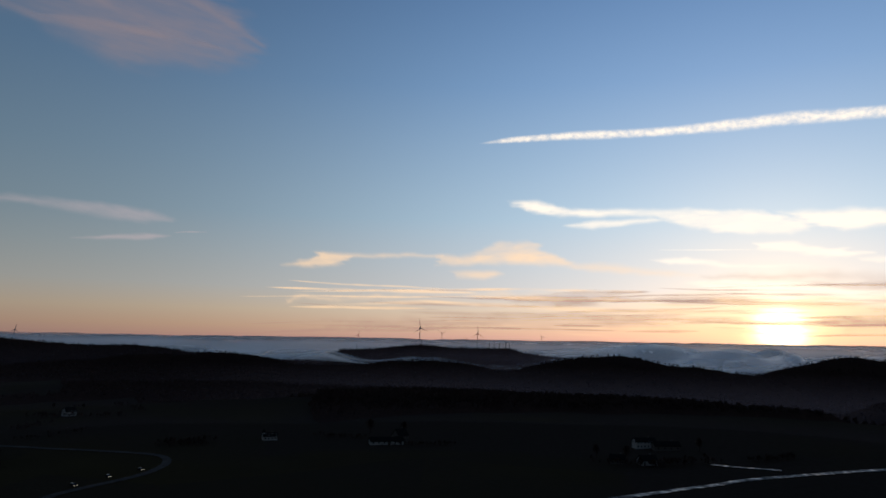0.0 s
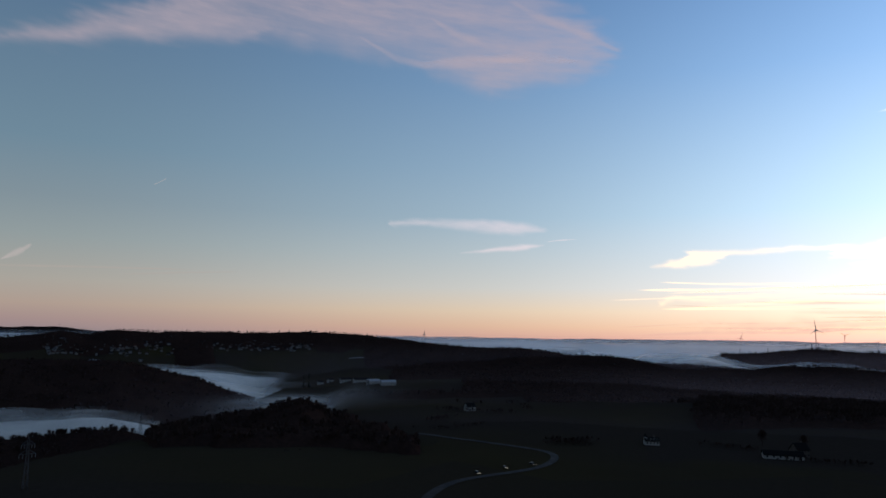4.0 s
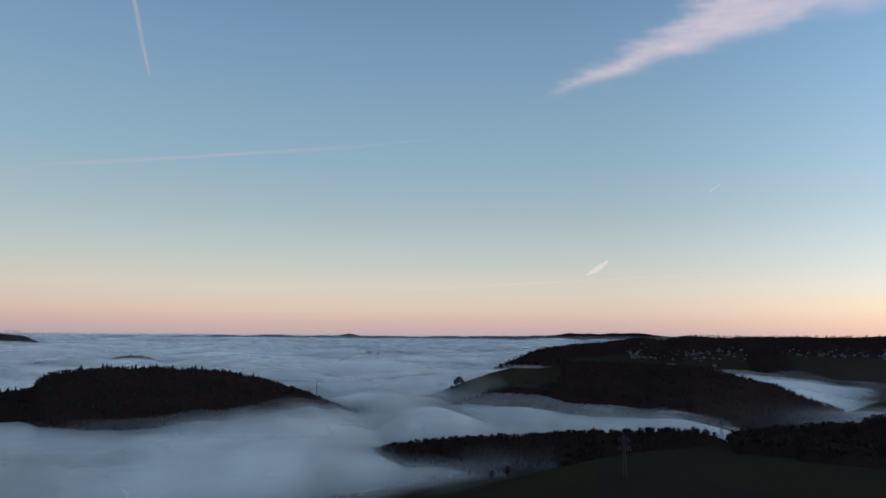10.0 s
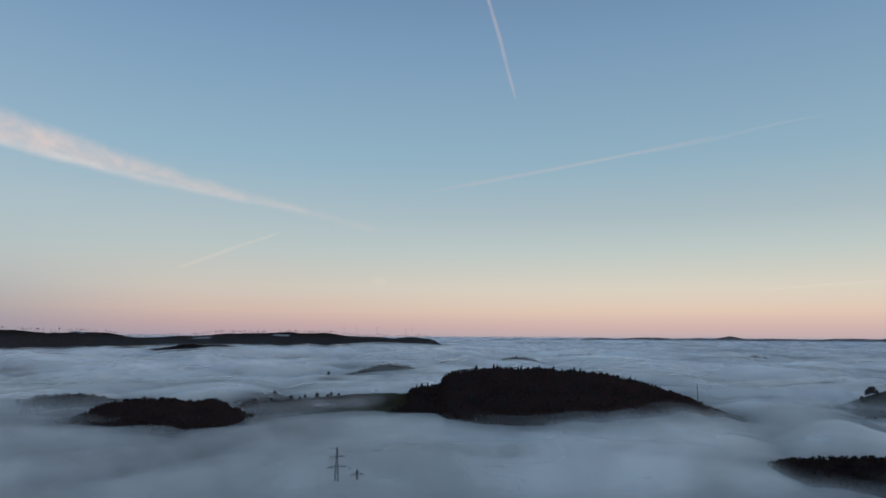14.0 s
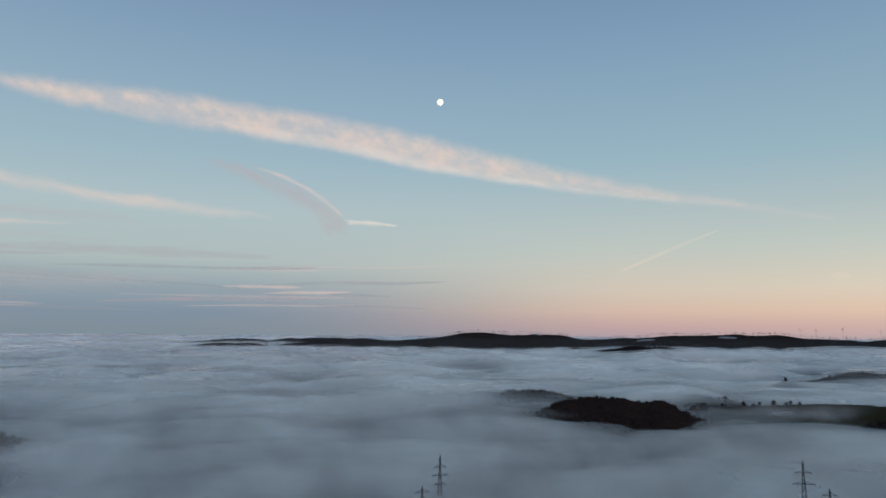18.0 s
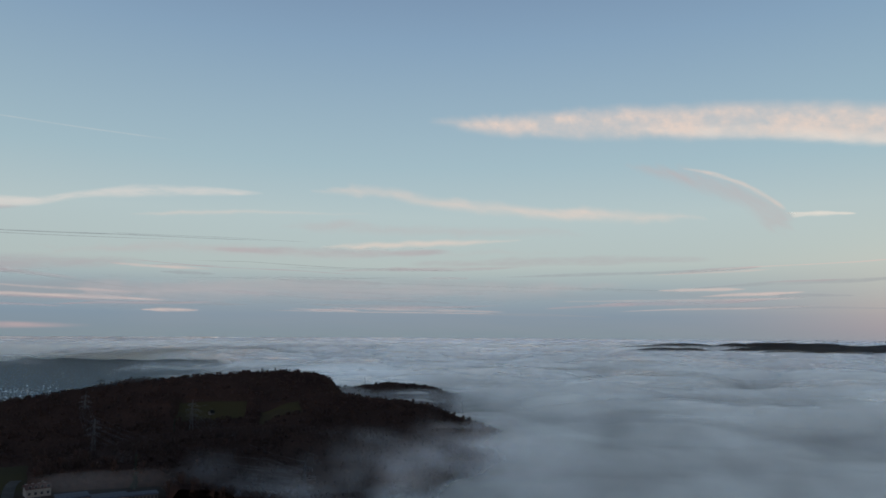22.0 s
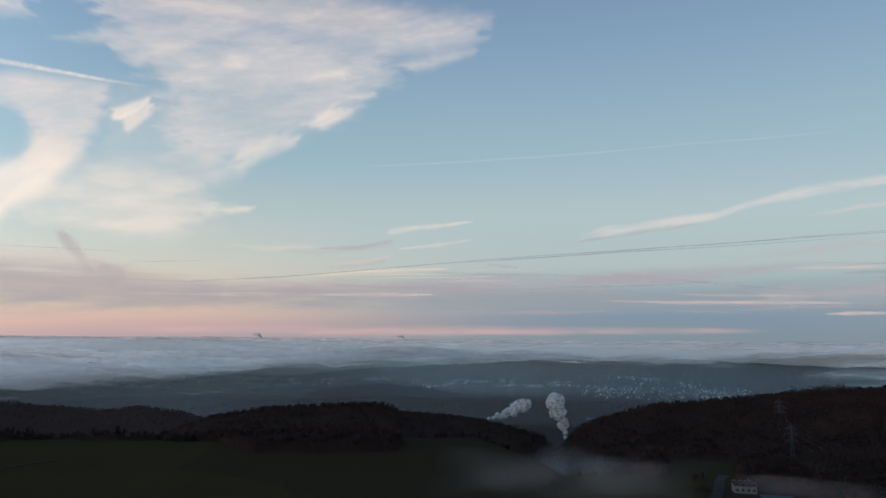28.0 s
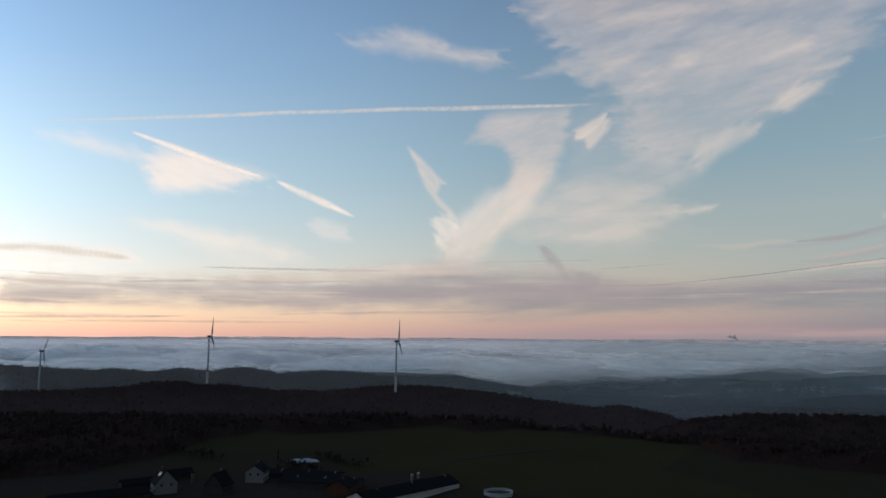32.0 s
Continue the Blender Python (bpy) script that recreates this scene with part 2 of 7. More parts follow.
# isle f
ridge([(127.4, 1450, -5.30), (127.8, 1450, -5.00), (129.6, 1450, -4.47), (131.3, 1450, -4.25), (133.4, 1450, -4.34), (135.0, 1450, -4.73), (136.2, 1450, -5.11)], trees=12)
# power hill
ridge([(181.6, 1200, -4.50), (182.2, 1188, -3.84), (182.7, 1176, -3.32), (183.8, 1165, -2.95), (185.1, 1153, -2.78), (187.0, 1141, -2.70), (189.3, 1129, -2.78), (191.8, 1118, -2.95), (194.7, 1106, -3.25), (199.6, 1094, -3.80), (201.8, 1082, -4.03), (204.2, 1071, -4.42), (206.0, 1059, -4.69), (208.4, 1047, -4.88), (210.9, 1035, -5.52), (213.5, 1024, -6.36), (215.0, 1012, -7.10), (216.2, 1000, -8.50)], trees=12)
# power back
ridge([(172.4, 1550, -4.70), (174.6, 1550, -3.94), (176.4, 1550, -3.77), (178.1, 1550, -3.66), (179.4, 1550, -3.79), (180.7, 1550, -4.02), (182.2, 1550, -3.93)], trees=12)
# power tail
ridge([(170.2, 950, -7.00), (171.8, 950, -6.44), (173.7, 950, -5.83), (174.8, 950, -5.40), (176.5, 950, -5.12), (178.6, 950, -4.92), (180.0, 950, -4.72), (182.0, 950, -4.56), (184.3, 950, -4.52), (186.1, 950, -4.81)], trees=12)
# near wood
ridge([(215.9, 950, -9.30), (217.6, 939, -7.85), (219.2, 929, -7.23), (221.3, 918, -6.77), (223.4, 907, -6.44), (225.6, 896, -6.21), (227.0, 886, -6.06), (229.1, 875, -5.97), (229.7, 864, -5.45), (231.2, 854, -5.30), (237.0, 843, -5.48), (239.6, 832, -5.65), (242.0, 821, -5.96), (244.0, 811, -6.26), (244.9, 800, -6.60)], trees=12)
# plateau
ridge([(190.9, 6500, -1.67), (195.8, 6500, -1.82), (204.0, 6500, -1.79), (207.2, 6500, -1.73), (212.3, 6500, -1.73), (215.8, 6500, -1.61), (220.3, 6500, -1.94), (224.9, 6500, -2.22), (233.1, 6500, -2.73), (235.7, 6500, -3.00)], trees=0, front=0.13, back=0.2, crown=220)
# valley mid
ridge([(224.4, 4200, -4.42), (226.7, 4200, -4.04), (230.3, 4200, -3.48), (233.9, 4200, -3.89), (235.7, 4200, -4.24)], trees=12)
# turb ridge
ridge([(243.2, 1300, -6.60), (245.2, 1308, -5.95), (247.6, 1317, -5.45), (249.1, 1325, -5.30), (250.7, 1333, -5.57), (252.2, 1342, -5.35), (254.8, 1350, -5.05), (257.4, 1358, -4.67), (260.1, 1367, -4.34), (262.8, 1375, -4.08), (264.7, 1383, -4.00), (266.3, 1392, -3.95), (268.5, 1400, -4.06), (270.6, 1408, -4.32), (273.2, 1417, -4.35), (275.8, 1425, -4.33), (278.3, 1433, -4.04), (279.8, 1442, -3.76), (281.7, 1450, -3.84), (282.7, 1458, -3.52), (285.5, 1467, -3.55), (286.4, 1475, -3.75), (289.5, 1483, -3.91), (292.4, 1492, -3.97), (296.7, 1500, -3.85)], trees=12)
# back ridge
ridge([(266.0, 2300, -3.95), (266.9, 2300, -3.43), (268.5, 2300, -3.06), (270.6, 2300, -2.80), (273.2, 2300, -2.80), (275.8, 2300, -2.99), (277.9, 2300, -2.52), (279.9, 2300, -2.50), (280.8, 2300, -2.80), (283.2, 2300, -2.58), (285.1, 2300, -2.85), (287.4, 2300, -2.58), (290.0, 2300, -2.58), (292.5, 2300, -2.36), (294.9, 2300, -2.18), (298.1, 2300, -1.90)], trees=12)
# knoll a
ridge([(112.4, 2250, -3.45), (113.0, 2250, -3.30), (113.6, 2250, -3.45)], trees=0)
# knoll b
ridge([(116.4, 1420, -4.98), (117.1, 1420, -4.80), (117.9, 1420, -4.94)], trees=0)
# low hump behind the power-line hill, and a faint blue range
ridge([(193.5, 1900, -3.7), (195.45, 1900, -3.29), (196.66, 1900, -3.16), (197.91, 1900, -3.30), (199.2, 1900, -3.59), (201.0, 1900, -4.1)], trees=12)
ridge([(146.9, 8000, -0.13), (150.2, 8000, -0.24), (153.4, 8000, -0.26), (157.1, 8000, -0.40), (159.9, 8000, -0.53), (163.0, 8000, -0.80)], trees=0)
# wooded spur running out into the fog below the power-line hill
ridge([(164.1, 720, -11.19), (169.1, 720, -9.6), (174.3, 710, -8.30), (180.4, 690, -7.40), (186.4, 670, -7.3), (192.6, 640, -7.7), (197.6, 600, -8.5)], trees=12, front=0.22, back=0.12, crown=30)

PLATEAU_AZ = [-54, -32.2, -0.1, 30.7, 51.6, 67.2, 77.8, 85.0, 103.8, 155.7, 176.3, 191.6, 201.7, 208, 211, 216, 222.9, 232, 240, 246, 252, 262, 276, 294.7, 306]
PLATEAU_D = [900, 800, 950, 800, 560, 380, 260, 230, 200, 200, 230, 330, 480, 480, 400, 385, 540, 520, 500, 520, 545, 590, 600, 700, 900]
PLATEAU_SLOPE = [0.3, 0.3, 0.3, 0.3, 0.25, 0.17, 0.17, 0.2, 0.25, 0.25, 0.22, 0.2, 0.22] + [0.25] * 12
FLOOR_AZ = [-54, -41.3, -20.9, 15.2, 36.9, 47.4, 171.2, 188.5, 198.7, 260.1, 275.1, 289.6, 306]
FLOOR_Z = [-150, -150, -130, -95, -105, -185, -185, -220, -330, -330, -260, -170, -150]


def smax(a, b, k=8.0):
    h = np.clip(0.5 + 0.5 * (a - b) / k, 0, 1)
    return b * (1 - h) + a * h + k * h * (1 - h)


def land(az, D):
    """Height of the ground above the eye (negative) at azimuth az and distance D."""
    az = (np.asarray(az, float) + 54) % 360 - 54
    D = np.asarray(D, float)
    x, y = -np.sin(np.radians(az)) * D, np.cos(np.radians(az)) * D
    edge = np.interp(az, PLATEAU_AZ, PLATEAU_D)
    floor = np.interp(az, FLOOR_AZ, FLOOR_Z)
    floor = np.where(D > 2600, floor - np.minimum((D - 2600) * 0.1, 60) * (az < 50), floor)
    roll = fbm(x, y, 260, 4, 3)
    near = -74 + roll * 6 - np.maximum(D - edge, 0) * np.interp(az, PLATEAU_AZ, PLATEAU_SLOPE)
    h = smax(near, floor + roll * 14 - np.minimum(np.maximum(D - 3000, 0) * 0.01, 60), 10)
    rough = fbm(x, y, 520, 4, 91) * 32 + fbm(x, y, 330, 2, 93) * 12
    crest = fbm(x, y, 260, 3, 95) * 26
    for a, d, z, front, back, crown in RIDGES:
        dc, zc = np.interp(az, a, d), np.interp(az, a, z)
        out = np.maximum(np.maximum(a[0] - az, az - a[-1]), 0) * np.radians(1) * dc
        run = D - dc
        run = np.sqrt(run * run + crown * crown) - crown
        drop = np.where(D < dc, run * front, run * back) + out * 0.45
        k = np.clip(dc / 1500, 0.6, 5)
        far = np.where(az > 200, np.clip((dc - 900) / 5000, 0, 1), np.clip((dc - 4000) / 3000, 0, 1))
        h = smax(h, zc - drop + roll * 6 * np.minimum(run / 60, 1) + far * rough + crest * np.clip((dc - 3500) / 1000, 0, 1), 6 * k)
    return h


FOG_LEVEL = -122.0
MIST = []


def mist(az, D, strength, wide, deep):
    """A bank of mist lying on the ground above the general level of the fog."""
    MIST.append((az, D, strength, wide, deep))


mist(176.3, 1250, 1.0, 4, 90)
mist(41.0, 1120, 1.0, 4.5, 90)
mist(-4.3, 2700, 1.0, 0.8, 90)


def puffs(x, y, size, seed):
    """Rounded heads with creases between them, 0 to 1, drifted out of their rows."""
    u = x + fbm(x, y, size * 1.6, 2, seed + 1) * size * 1.1
    v = y + fbm(x, y, size * 1.6, 2, seed + 2) * size * 1.1
    n = 1 - 2 * np.abs(vnoise(u / size, v / size, seed))
    return 1 - n * n


def billows(az, D):
    """Height of the heads of the fog over its mean level, in metres."""
    x, y = -np.sin(np.radians(az)) * D, np.cos(np.radians(az)) * D
    far = np.clip(D / 2200, 0.35, 1.7)
    b = (puffs(x + 0.5 * y, y * 1.2, 760, 311) - 0.5) * 26 * far + (puffs(x, y * 1.1, 310, 331) - 0.5) * 24 * far ** 0.5 * np.clip(3600 / D, 0.12, 1) * np.clip(D / 1500, 0.35, 1)
    return b + ((puffs(x, y, 130, 351) - 0.5) * 8 * np.clip(D / 1300, 0.3, 1) + fbm(x, y, 60, 3, 371) * 3.0) * np.clip(1500 / D, 0.04, 1) ** 1.3


def fog_top(az, D):
    az = (np.asarray(az, float) + 54) % 360 - 54
    D = np.asarray(D, float)
    x, y = -np.sin(np.radians(az)) * D, np.cos(np.radians(az)) * D
    grow = np.clip(D / 1800, 0.5, 2.0)
    # the heads stand taller towards the sun
    lv = FOG_LEVEL + billows(az, D) * (1 + np.interp(az, [-54, 8, 30, 270, 300], [1.1, 1.1, 0, 0, 0.6]) * np.interp(D, [2400, 3400], [0, 1])) * np.interp(D, [4000, 9000], [1, 0.75]) + fbm(x, y, 1900, 3, 23) * 14 * grow
    for a, d, up, wide, deep in ((-25, 3800, 70, 5, 700), (-16, 3600, 45, 4, 500), (9.8, 2850, 44, 2.6, 300), (260, 4600, 12, 14, 700), (285, 4600, 40, 14, 700), (230, 7200, 50, 16, 1200), (177, 1450, -22, 5, 260), (58, 1150, -8, 14, 230), (47, 1250, -7, 6, 250), (115.5, 1400, 5, 4, 120)):
        lv = lv + up * np.exp(-(((az - a) / wide) ** 2 + ((D - d) / deep) ** 2))
    lv = lv + np.interp(D, [4000, 9000, 20000], [0, 38, 95]) - np.interp(az, [120, 150, 195, 220], [0, 12, 25, 42]) * np.interp(D, [6000, 14000], [0, 1])
    # over the town valley the fog lies lower
    lv = lv - np.interp(az, [196, 206, 250, 262], [0, 1, 1, 0]) * np.interp(D, [3500, 5000, 8000, 12000, 20000], [60, 70, 62, 30, 0])
    hold = np.interp(az, [-54, 41, 52, 190, 306], [1, 1, 0, 0, 0]) * np.interp(D, [1800, 2600], [1, 0])
    lv = lv - hold * 40
    return lv


def fog_free(az, D):
    """1 where no fog has come in yet: over the broad town valley."""
    az = (np.asarray(az, float) + 54) % 360 - 54
    x, y = -np.sin(np.radians(az)) * D, np.cos(np.radians(az)) * D
    n = fbm(x, y, 420, 4, 57)
    c = np.clip((az + n * 9 - np.interp(D, [500, 1200, 3000, 8000], [186, 187, 183, 177])) / 12, 0, 1) * np.interp(az, [294, 306], [1, 0])
    far = np.clip((np.interp(az, [203, 228, 240, 250, 258, 264, 272], [8200, 7800, 5000, 4000, 3100, 2800, 2750]) * (1 + n * np.interp(az, [250, 262], [0.16, 0.06])) - D) / np.interp(az, [228, 240, 258, 264], [2600, 1600, 900, 500]), 0, 1)
    c = c * far
    return c * c * (3 - 2 * c)


def mist_body(az, D):
    """How thick the loose banks of mist are, 0 to 1."""
    az = (np.asarray(az, float) + 54) % 360 - 54
    x, y = -np.sin(np.radians(az)) * D, np.cos(np.radians(az)) * D
    rag = np.clip(0.5 + 1.7 * fbm(x * 1.2, y, 170, 5, 131), 0, 1.1)
    body = np.zeros(np.shape(az))
    for a, d, strength, wide, deep in MIST:
        w = np.exp(-(((az - a) / wide) ** 2 + ((D - d) / deep) ** 2))
        body = np.maximum(body, np.minimum(w * (0.35 + rag) * strength, 1))
    return body


# ---- materials ----
MATS = {}


def material(name, build):
    if name not in MATS:
        m = bpy.data.materials.new(name)
        m.use_nodes = True
        m.node_tree.nodes.clear()
        node = graph(m.node_tree)
        build(node)
        MATS[name] = m
    return MATS[name]


def solid(name, colour, rough=0.8, metal=0.0, vary=0.25, size=1.0, gloss=0.15):
    def build(node):
        co = node("ShaderNodeTexCoord").outputs["Object"]
        n1 = node("ShaderNodeTexNoise", Vector=co, Scale=1.0 / size, Detail=6.0)
        n2 = node("ShaderNodeTexNoise", Vector=co, Scale=9.0 / size, Detail=4.0)
        rnd = node("ShaderNodeObjectInfo").outputs["Random"]
        f = math_node(node, "ADD", math_node(node, "MULTIPLY", n1.outputs[0], 0.6), math_node(node, "MULTIPLY", n2.outputs[0], 0.25))
        f = math_node(node, "ADD", f, math_node(node, "MULTIPLY", rnd, 0.2))
        lo = tuple(c * (1 - vary) for c in colour)
        hi = tuple(min(1, c * (1 + vary)) for c in colour)
        c = mix_col(node, f, lo, hi)
        bump = node("ShaderNodeBump", Height=n2.outputs[0], Strength=0.25, Distance=0.05 * size)
        p = node("ShaderNodeBsdfPrincipled", Base_Color=c, Roughness=rough, Metallic=metal, Normal=bump.outputs[0])
        p.inputs["Specular IOR Level"].default_value = gloss
        node("ShaderNodeOutputMaterial", Surface=p.outputs[0])
    return material(name, build)


def ground_material():
    def build(node):
        co = node("ShaderNodeTexCoord").outputs["Object"]
        n1 = node("ShaderNodeTexNoise", Vector=co, Scale=0.02, Detail=8.0).outputs[0]
        n2 = node("ShaderNodeTexNoise", Vector=co, Scale=0.3, Detail=8.0).outputs[0]
        def at(name):
            q = node("ShaderNodeAttribute")
            q.attribute_name = name
            return q.outputs["Fac"]
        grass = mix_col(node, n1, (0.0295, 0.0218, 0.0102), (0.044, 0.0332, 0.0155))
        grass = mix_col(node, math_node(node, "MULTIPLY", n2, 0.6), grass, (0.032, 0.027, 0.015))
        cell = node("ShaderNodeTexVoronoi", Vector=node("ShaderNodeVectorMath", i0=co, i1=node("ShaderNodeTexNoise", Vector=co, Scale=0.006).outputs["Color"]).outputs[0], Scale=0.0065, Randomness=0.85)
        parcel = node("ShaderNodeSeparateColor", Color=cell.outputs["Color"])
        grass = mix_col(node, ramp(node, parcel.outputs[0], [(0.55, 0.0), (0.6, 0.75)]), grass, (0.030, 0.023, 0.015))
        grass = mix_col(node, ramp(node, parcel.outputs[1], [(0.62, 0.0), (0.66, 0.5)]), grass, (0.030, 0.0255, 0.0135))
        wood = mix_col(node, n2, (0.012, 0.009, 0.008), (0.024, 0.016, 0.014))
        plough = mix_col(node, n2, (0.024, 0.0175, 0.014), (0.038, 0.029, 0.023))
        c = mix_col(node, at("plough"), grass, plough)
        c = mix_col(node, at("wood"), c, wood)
        c = mix_col(node, at("snow"), c, (0.30, 0.32, 0.35))
        bump = node("ShaderNodeBump", Height=n2, Strength=0.6, Distance=0.8)
        p = node("ShaderNodeBsdfPrincipled", Base_Color=c, Roughness=0.95, Normal=bump.outputs[0])
        p.inputs["Specular IOR Level"].default_value = 0.0
        node("ShaderNodeOutputMaterial", Surface=p.outputs[0])
    return material("fields_and_woodland_floor", build)


def fog_material(name, colour, most, swell=False, glow=(0.30, 0.28, 0.26), grain=1.0):
    def build(node):
        co = node("ShaderNodeTexCoord").outputs["Object"]
        if swell:
            sw = node("ShaderNodeAttribute")
            sw.attribute_name = "swell"
            co = sw.outputs["Vector"]
        warp = node("ShaderNodeTexNoise", Vector=co, Scale=0.006, Detail=3.0).outputs["Color"]
        wp = node("ShaderNodeVectorMath", i0=warp)
        wp.operation = "SCALE"
        wp.inputs["Scale"].default_value = 120.0
        vec = node("ShaderNodeVectorMath", i0=co, i1=wp.outputs[0]).outputs[0]
        n = node("ShaderNodeTexNoise", Vector=vec, Scale=0.009 * grain, Detail=6.0 if grain == 1 else 1.0, Roughness=0.5).outputs[0]
        q = node("ShaderNodeAttribute")
        q.attribute_name = "amount"
        dens = q.outputs["Fac"]
        a = math_node(node, "MULTIPLY", dens, most)
        soft = ramp(node, n, [(0.3, 0.55), (0.62, 1.0)])
        thin = math_node(node, "SUBTRACT", 1.0, math_node(node, "POWER", math_node(node, "SUBTRACT", 1.0, a), soft))
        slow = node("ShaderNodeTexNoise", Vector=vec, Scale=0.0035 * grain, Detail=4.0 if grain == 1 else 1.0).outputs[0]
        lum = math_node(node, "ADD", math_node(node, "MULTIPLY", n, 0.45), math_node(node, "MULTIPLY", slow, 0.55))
        # colour lightened and darkened by noise, imitating shade between the fog's heads
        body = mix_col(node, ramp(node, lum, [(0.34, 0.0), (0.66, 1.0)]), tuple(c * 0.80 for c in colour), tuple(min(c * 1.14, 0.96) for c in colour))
        bump = node("ShaderNodeBump", Height=lum, Strength=0.45, Distance=34.0)
        up = node("ShaderNodeBsdfDiffuse", Color=body, Normal=bump.outputs[0])
        through_light = node("ShaderNodeBsdfTranslucent", Color=(*glow, 1), Normal=bump.outputs[0])
        lit = node("ShaderNodeAddShader", i0=up.outputs[0], i1=through_light.outputs[0])
        # upward-facing gloss that imitates light scattered forward by the fog
        sheen = node("ShaderNodeBsdfAnisotropic", Color=(0.90, 0.87, 0.84, 1), Roughness=0.35, Normal=node("ShaderNodeCombineXYZ", Z=1.0).outputs[0])
        d = node("ShaderNodeMixShader", Fac=0.42 if swell else 0.0, i1=lit.outputs[0], i2=sheen.outputs[0])
        tr = node("ShaderNodeBsdfTransparent")
        mx = node("ShaderNodeMixShader", Fac=thin, i1=tr.outputs[0], i2=d.outputs[0])
        node("ShaderNodeOutputMaterial", Surface=mx.outputs[0])
    return material(name, build)


def bark_material():
    return solid("winter_wood", (0.028, 0.0160, 0.0135), 0.95, 0, 0.35, 6.0)


def needle_material():
    return solid("dark_needles", (0.010, 0.013, 0.010), 0.95, 0, 0.4, 3.0)


# ---- mesh helpers ----
def mesh_np(name, verts, faces, mat, attrs=None, smooth=False):
    """One mesh from arrays: verts (n,3), faces (m,3) or (m,4)."""
    verts, faces = np.asarray(verts, np.float32), np.asarray(faces, np.int32)
    me = bpy.data.meshes.new(name)
    k = faces.shape[1]
    me.vertices.add(len(verts))
    me.vertices.foreach_set("co", verts.ravel())
    me.loops.add(faces.size)
    me.loops.foreach_set("vertex_index", faces.ravel())
    me.polygons.add(len(faces))
    me.polygons.foreach_set("loop_start", np.arange(0, faces.size, k, dtype=np.int32))
    if smooth:
        me.polygons.foreach_set("use_smooth", np.ones(len(faces), bool))
    for nm, v in (attrs or {}).items():
        me.attributes.new(nm, "FLOAT", "POINT").data.foreach_set("value", np.asarray(v, np.float32).ravel())
    me.materials.append(mat)
    me.update(calc_edges=True)
    return me


def polar_grid(n_az, dists, az0=-54.0, az1=306.0):
    closed = az1 - az0 >= 360
    az = np.linspace(az0, az1, n_az + (0 if closed else 1), endpoint=not closed)
    A, D = np.meshgrid(az, dists, indexing="ij")
    m, k = A.shape
    i = np.arange(m if closed else m - 1)
    j = np.arange(k - 1)
    I, J = np.meshgrid(i, j, indexing="ij")
    I2 = (I + 1) % m
    f = np.stack([I * k + J, I2 * k + J, I2 * k + J + 1, I * k + J + 1], -1).reshape(-1, 4)
    return A.ravel(), D.ravel(), f


def steps(d0, d1, n):
    return d0 * (d1 / d0) ** (np.arange(n) / (n - 1))


# ---- land cover ----
FIELDS = []


def field(az0, az1, d0, d1, kind="grass"):
    FIELDS.append((az0, az1, d0, d1, kind))


# open land before the woods begin, by azimuth
OPEN_AZ = [-54, -41.3, -26.1, -0.1, 10.1, 30.7, 46.5, 48.5, 51.6, 83.0, 171.2, 181.4, 190, 203, 212, 222.9, 228, 229.2, 232, 240.5, 242, 243.4, 247, 251, 255, 260, 263, 271.5, 277, 280.5, 283, 290, 306]
OPEN_D = [900, 900, 760, 690, 640, 900, 900, 640, 640, 600, 600, 420, 330, 365, 430, 545, 540, 430, 424, 432, 467, 518, 533, 515, 560, 540, 575, 548, 560, 523, 470, 420, 400]
field(10.1, 31.7, 0, 930)
field(23.3, 43.2, 900, 1230)
field(28.1, 44.3, 1290, 1700)
field(33.8, 47.4, 1700, 2350)
field(50.5, 64.2, 2250, 2500)
field(64.4, 75.0, 1325, 1570)
field(108.3, 112.7, 1100, 1420)
field(204.2, 209.3, 385, 500)
field(195.5, 206.0, 310, 392, "plough")
field(36.0, 48.0, 2140, 2580)
field(283.0, 301.8, 390, 430, "plough")
field(263.5, 290.0, 300, 404, "plough")
field(254.5, 264.5, 300, 352, "plough")
field(226.0, 230.2, 500, 660)
field(188.9, 194.1, 930, 1010)
field(184.6, 188.0, 880, 960)
field(221.8, 234.5, 1900, 2900)
field(-12.6, 14.2, 480, 640, "plough")
field(-32.2, -14.7, 360, 470, "plough")
field(-31.2, -23.0, 820, 1000, "wood")
field(12.2, 22.3, 930, 1200, "wood")
field(37.0, 47.5, 490, 650, "wood")
field(47.5, 51.8, 500, 650, "wood")
field(34.5, 37.2, 480, 590, "wood")
field(32.6, 34.7, 470, 540, "wood")
field(31.4, 32.8, 462, 500, "wood")
field(106.5, 118.5, 1180, 1440)


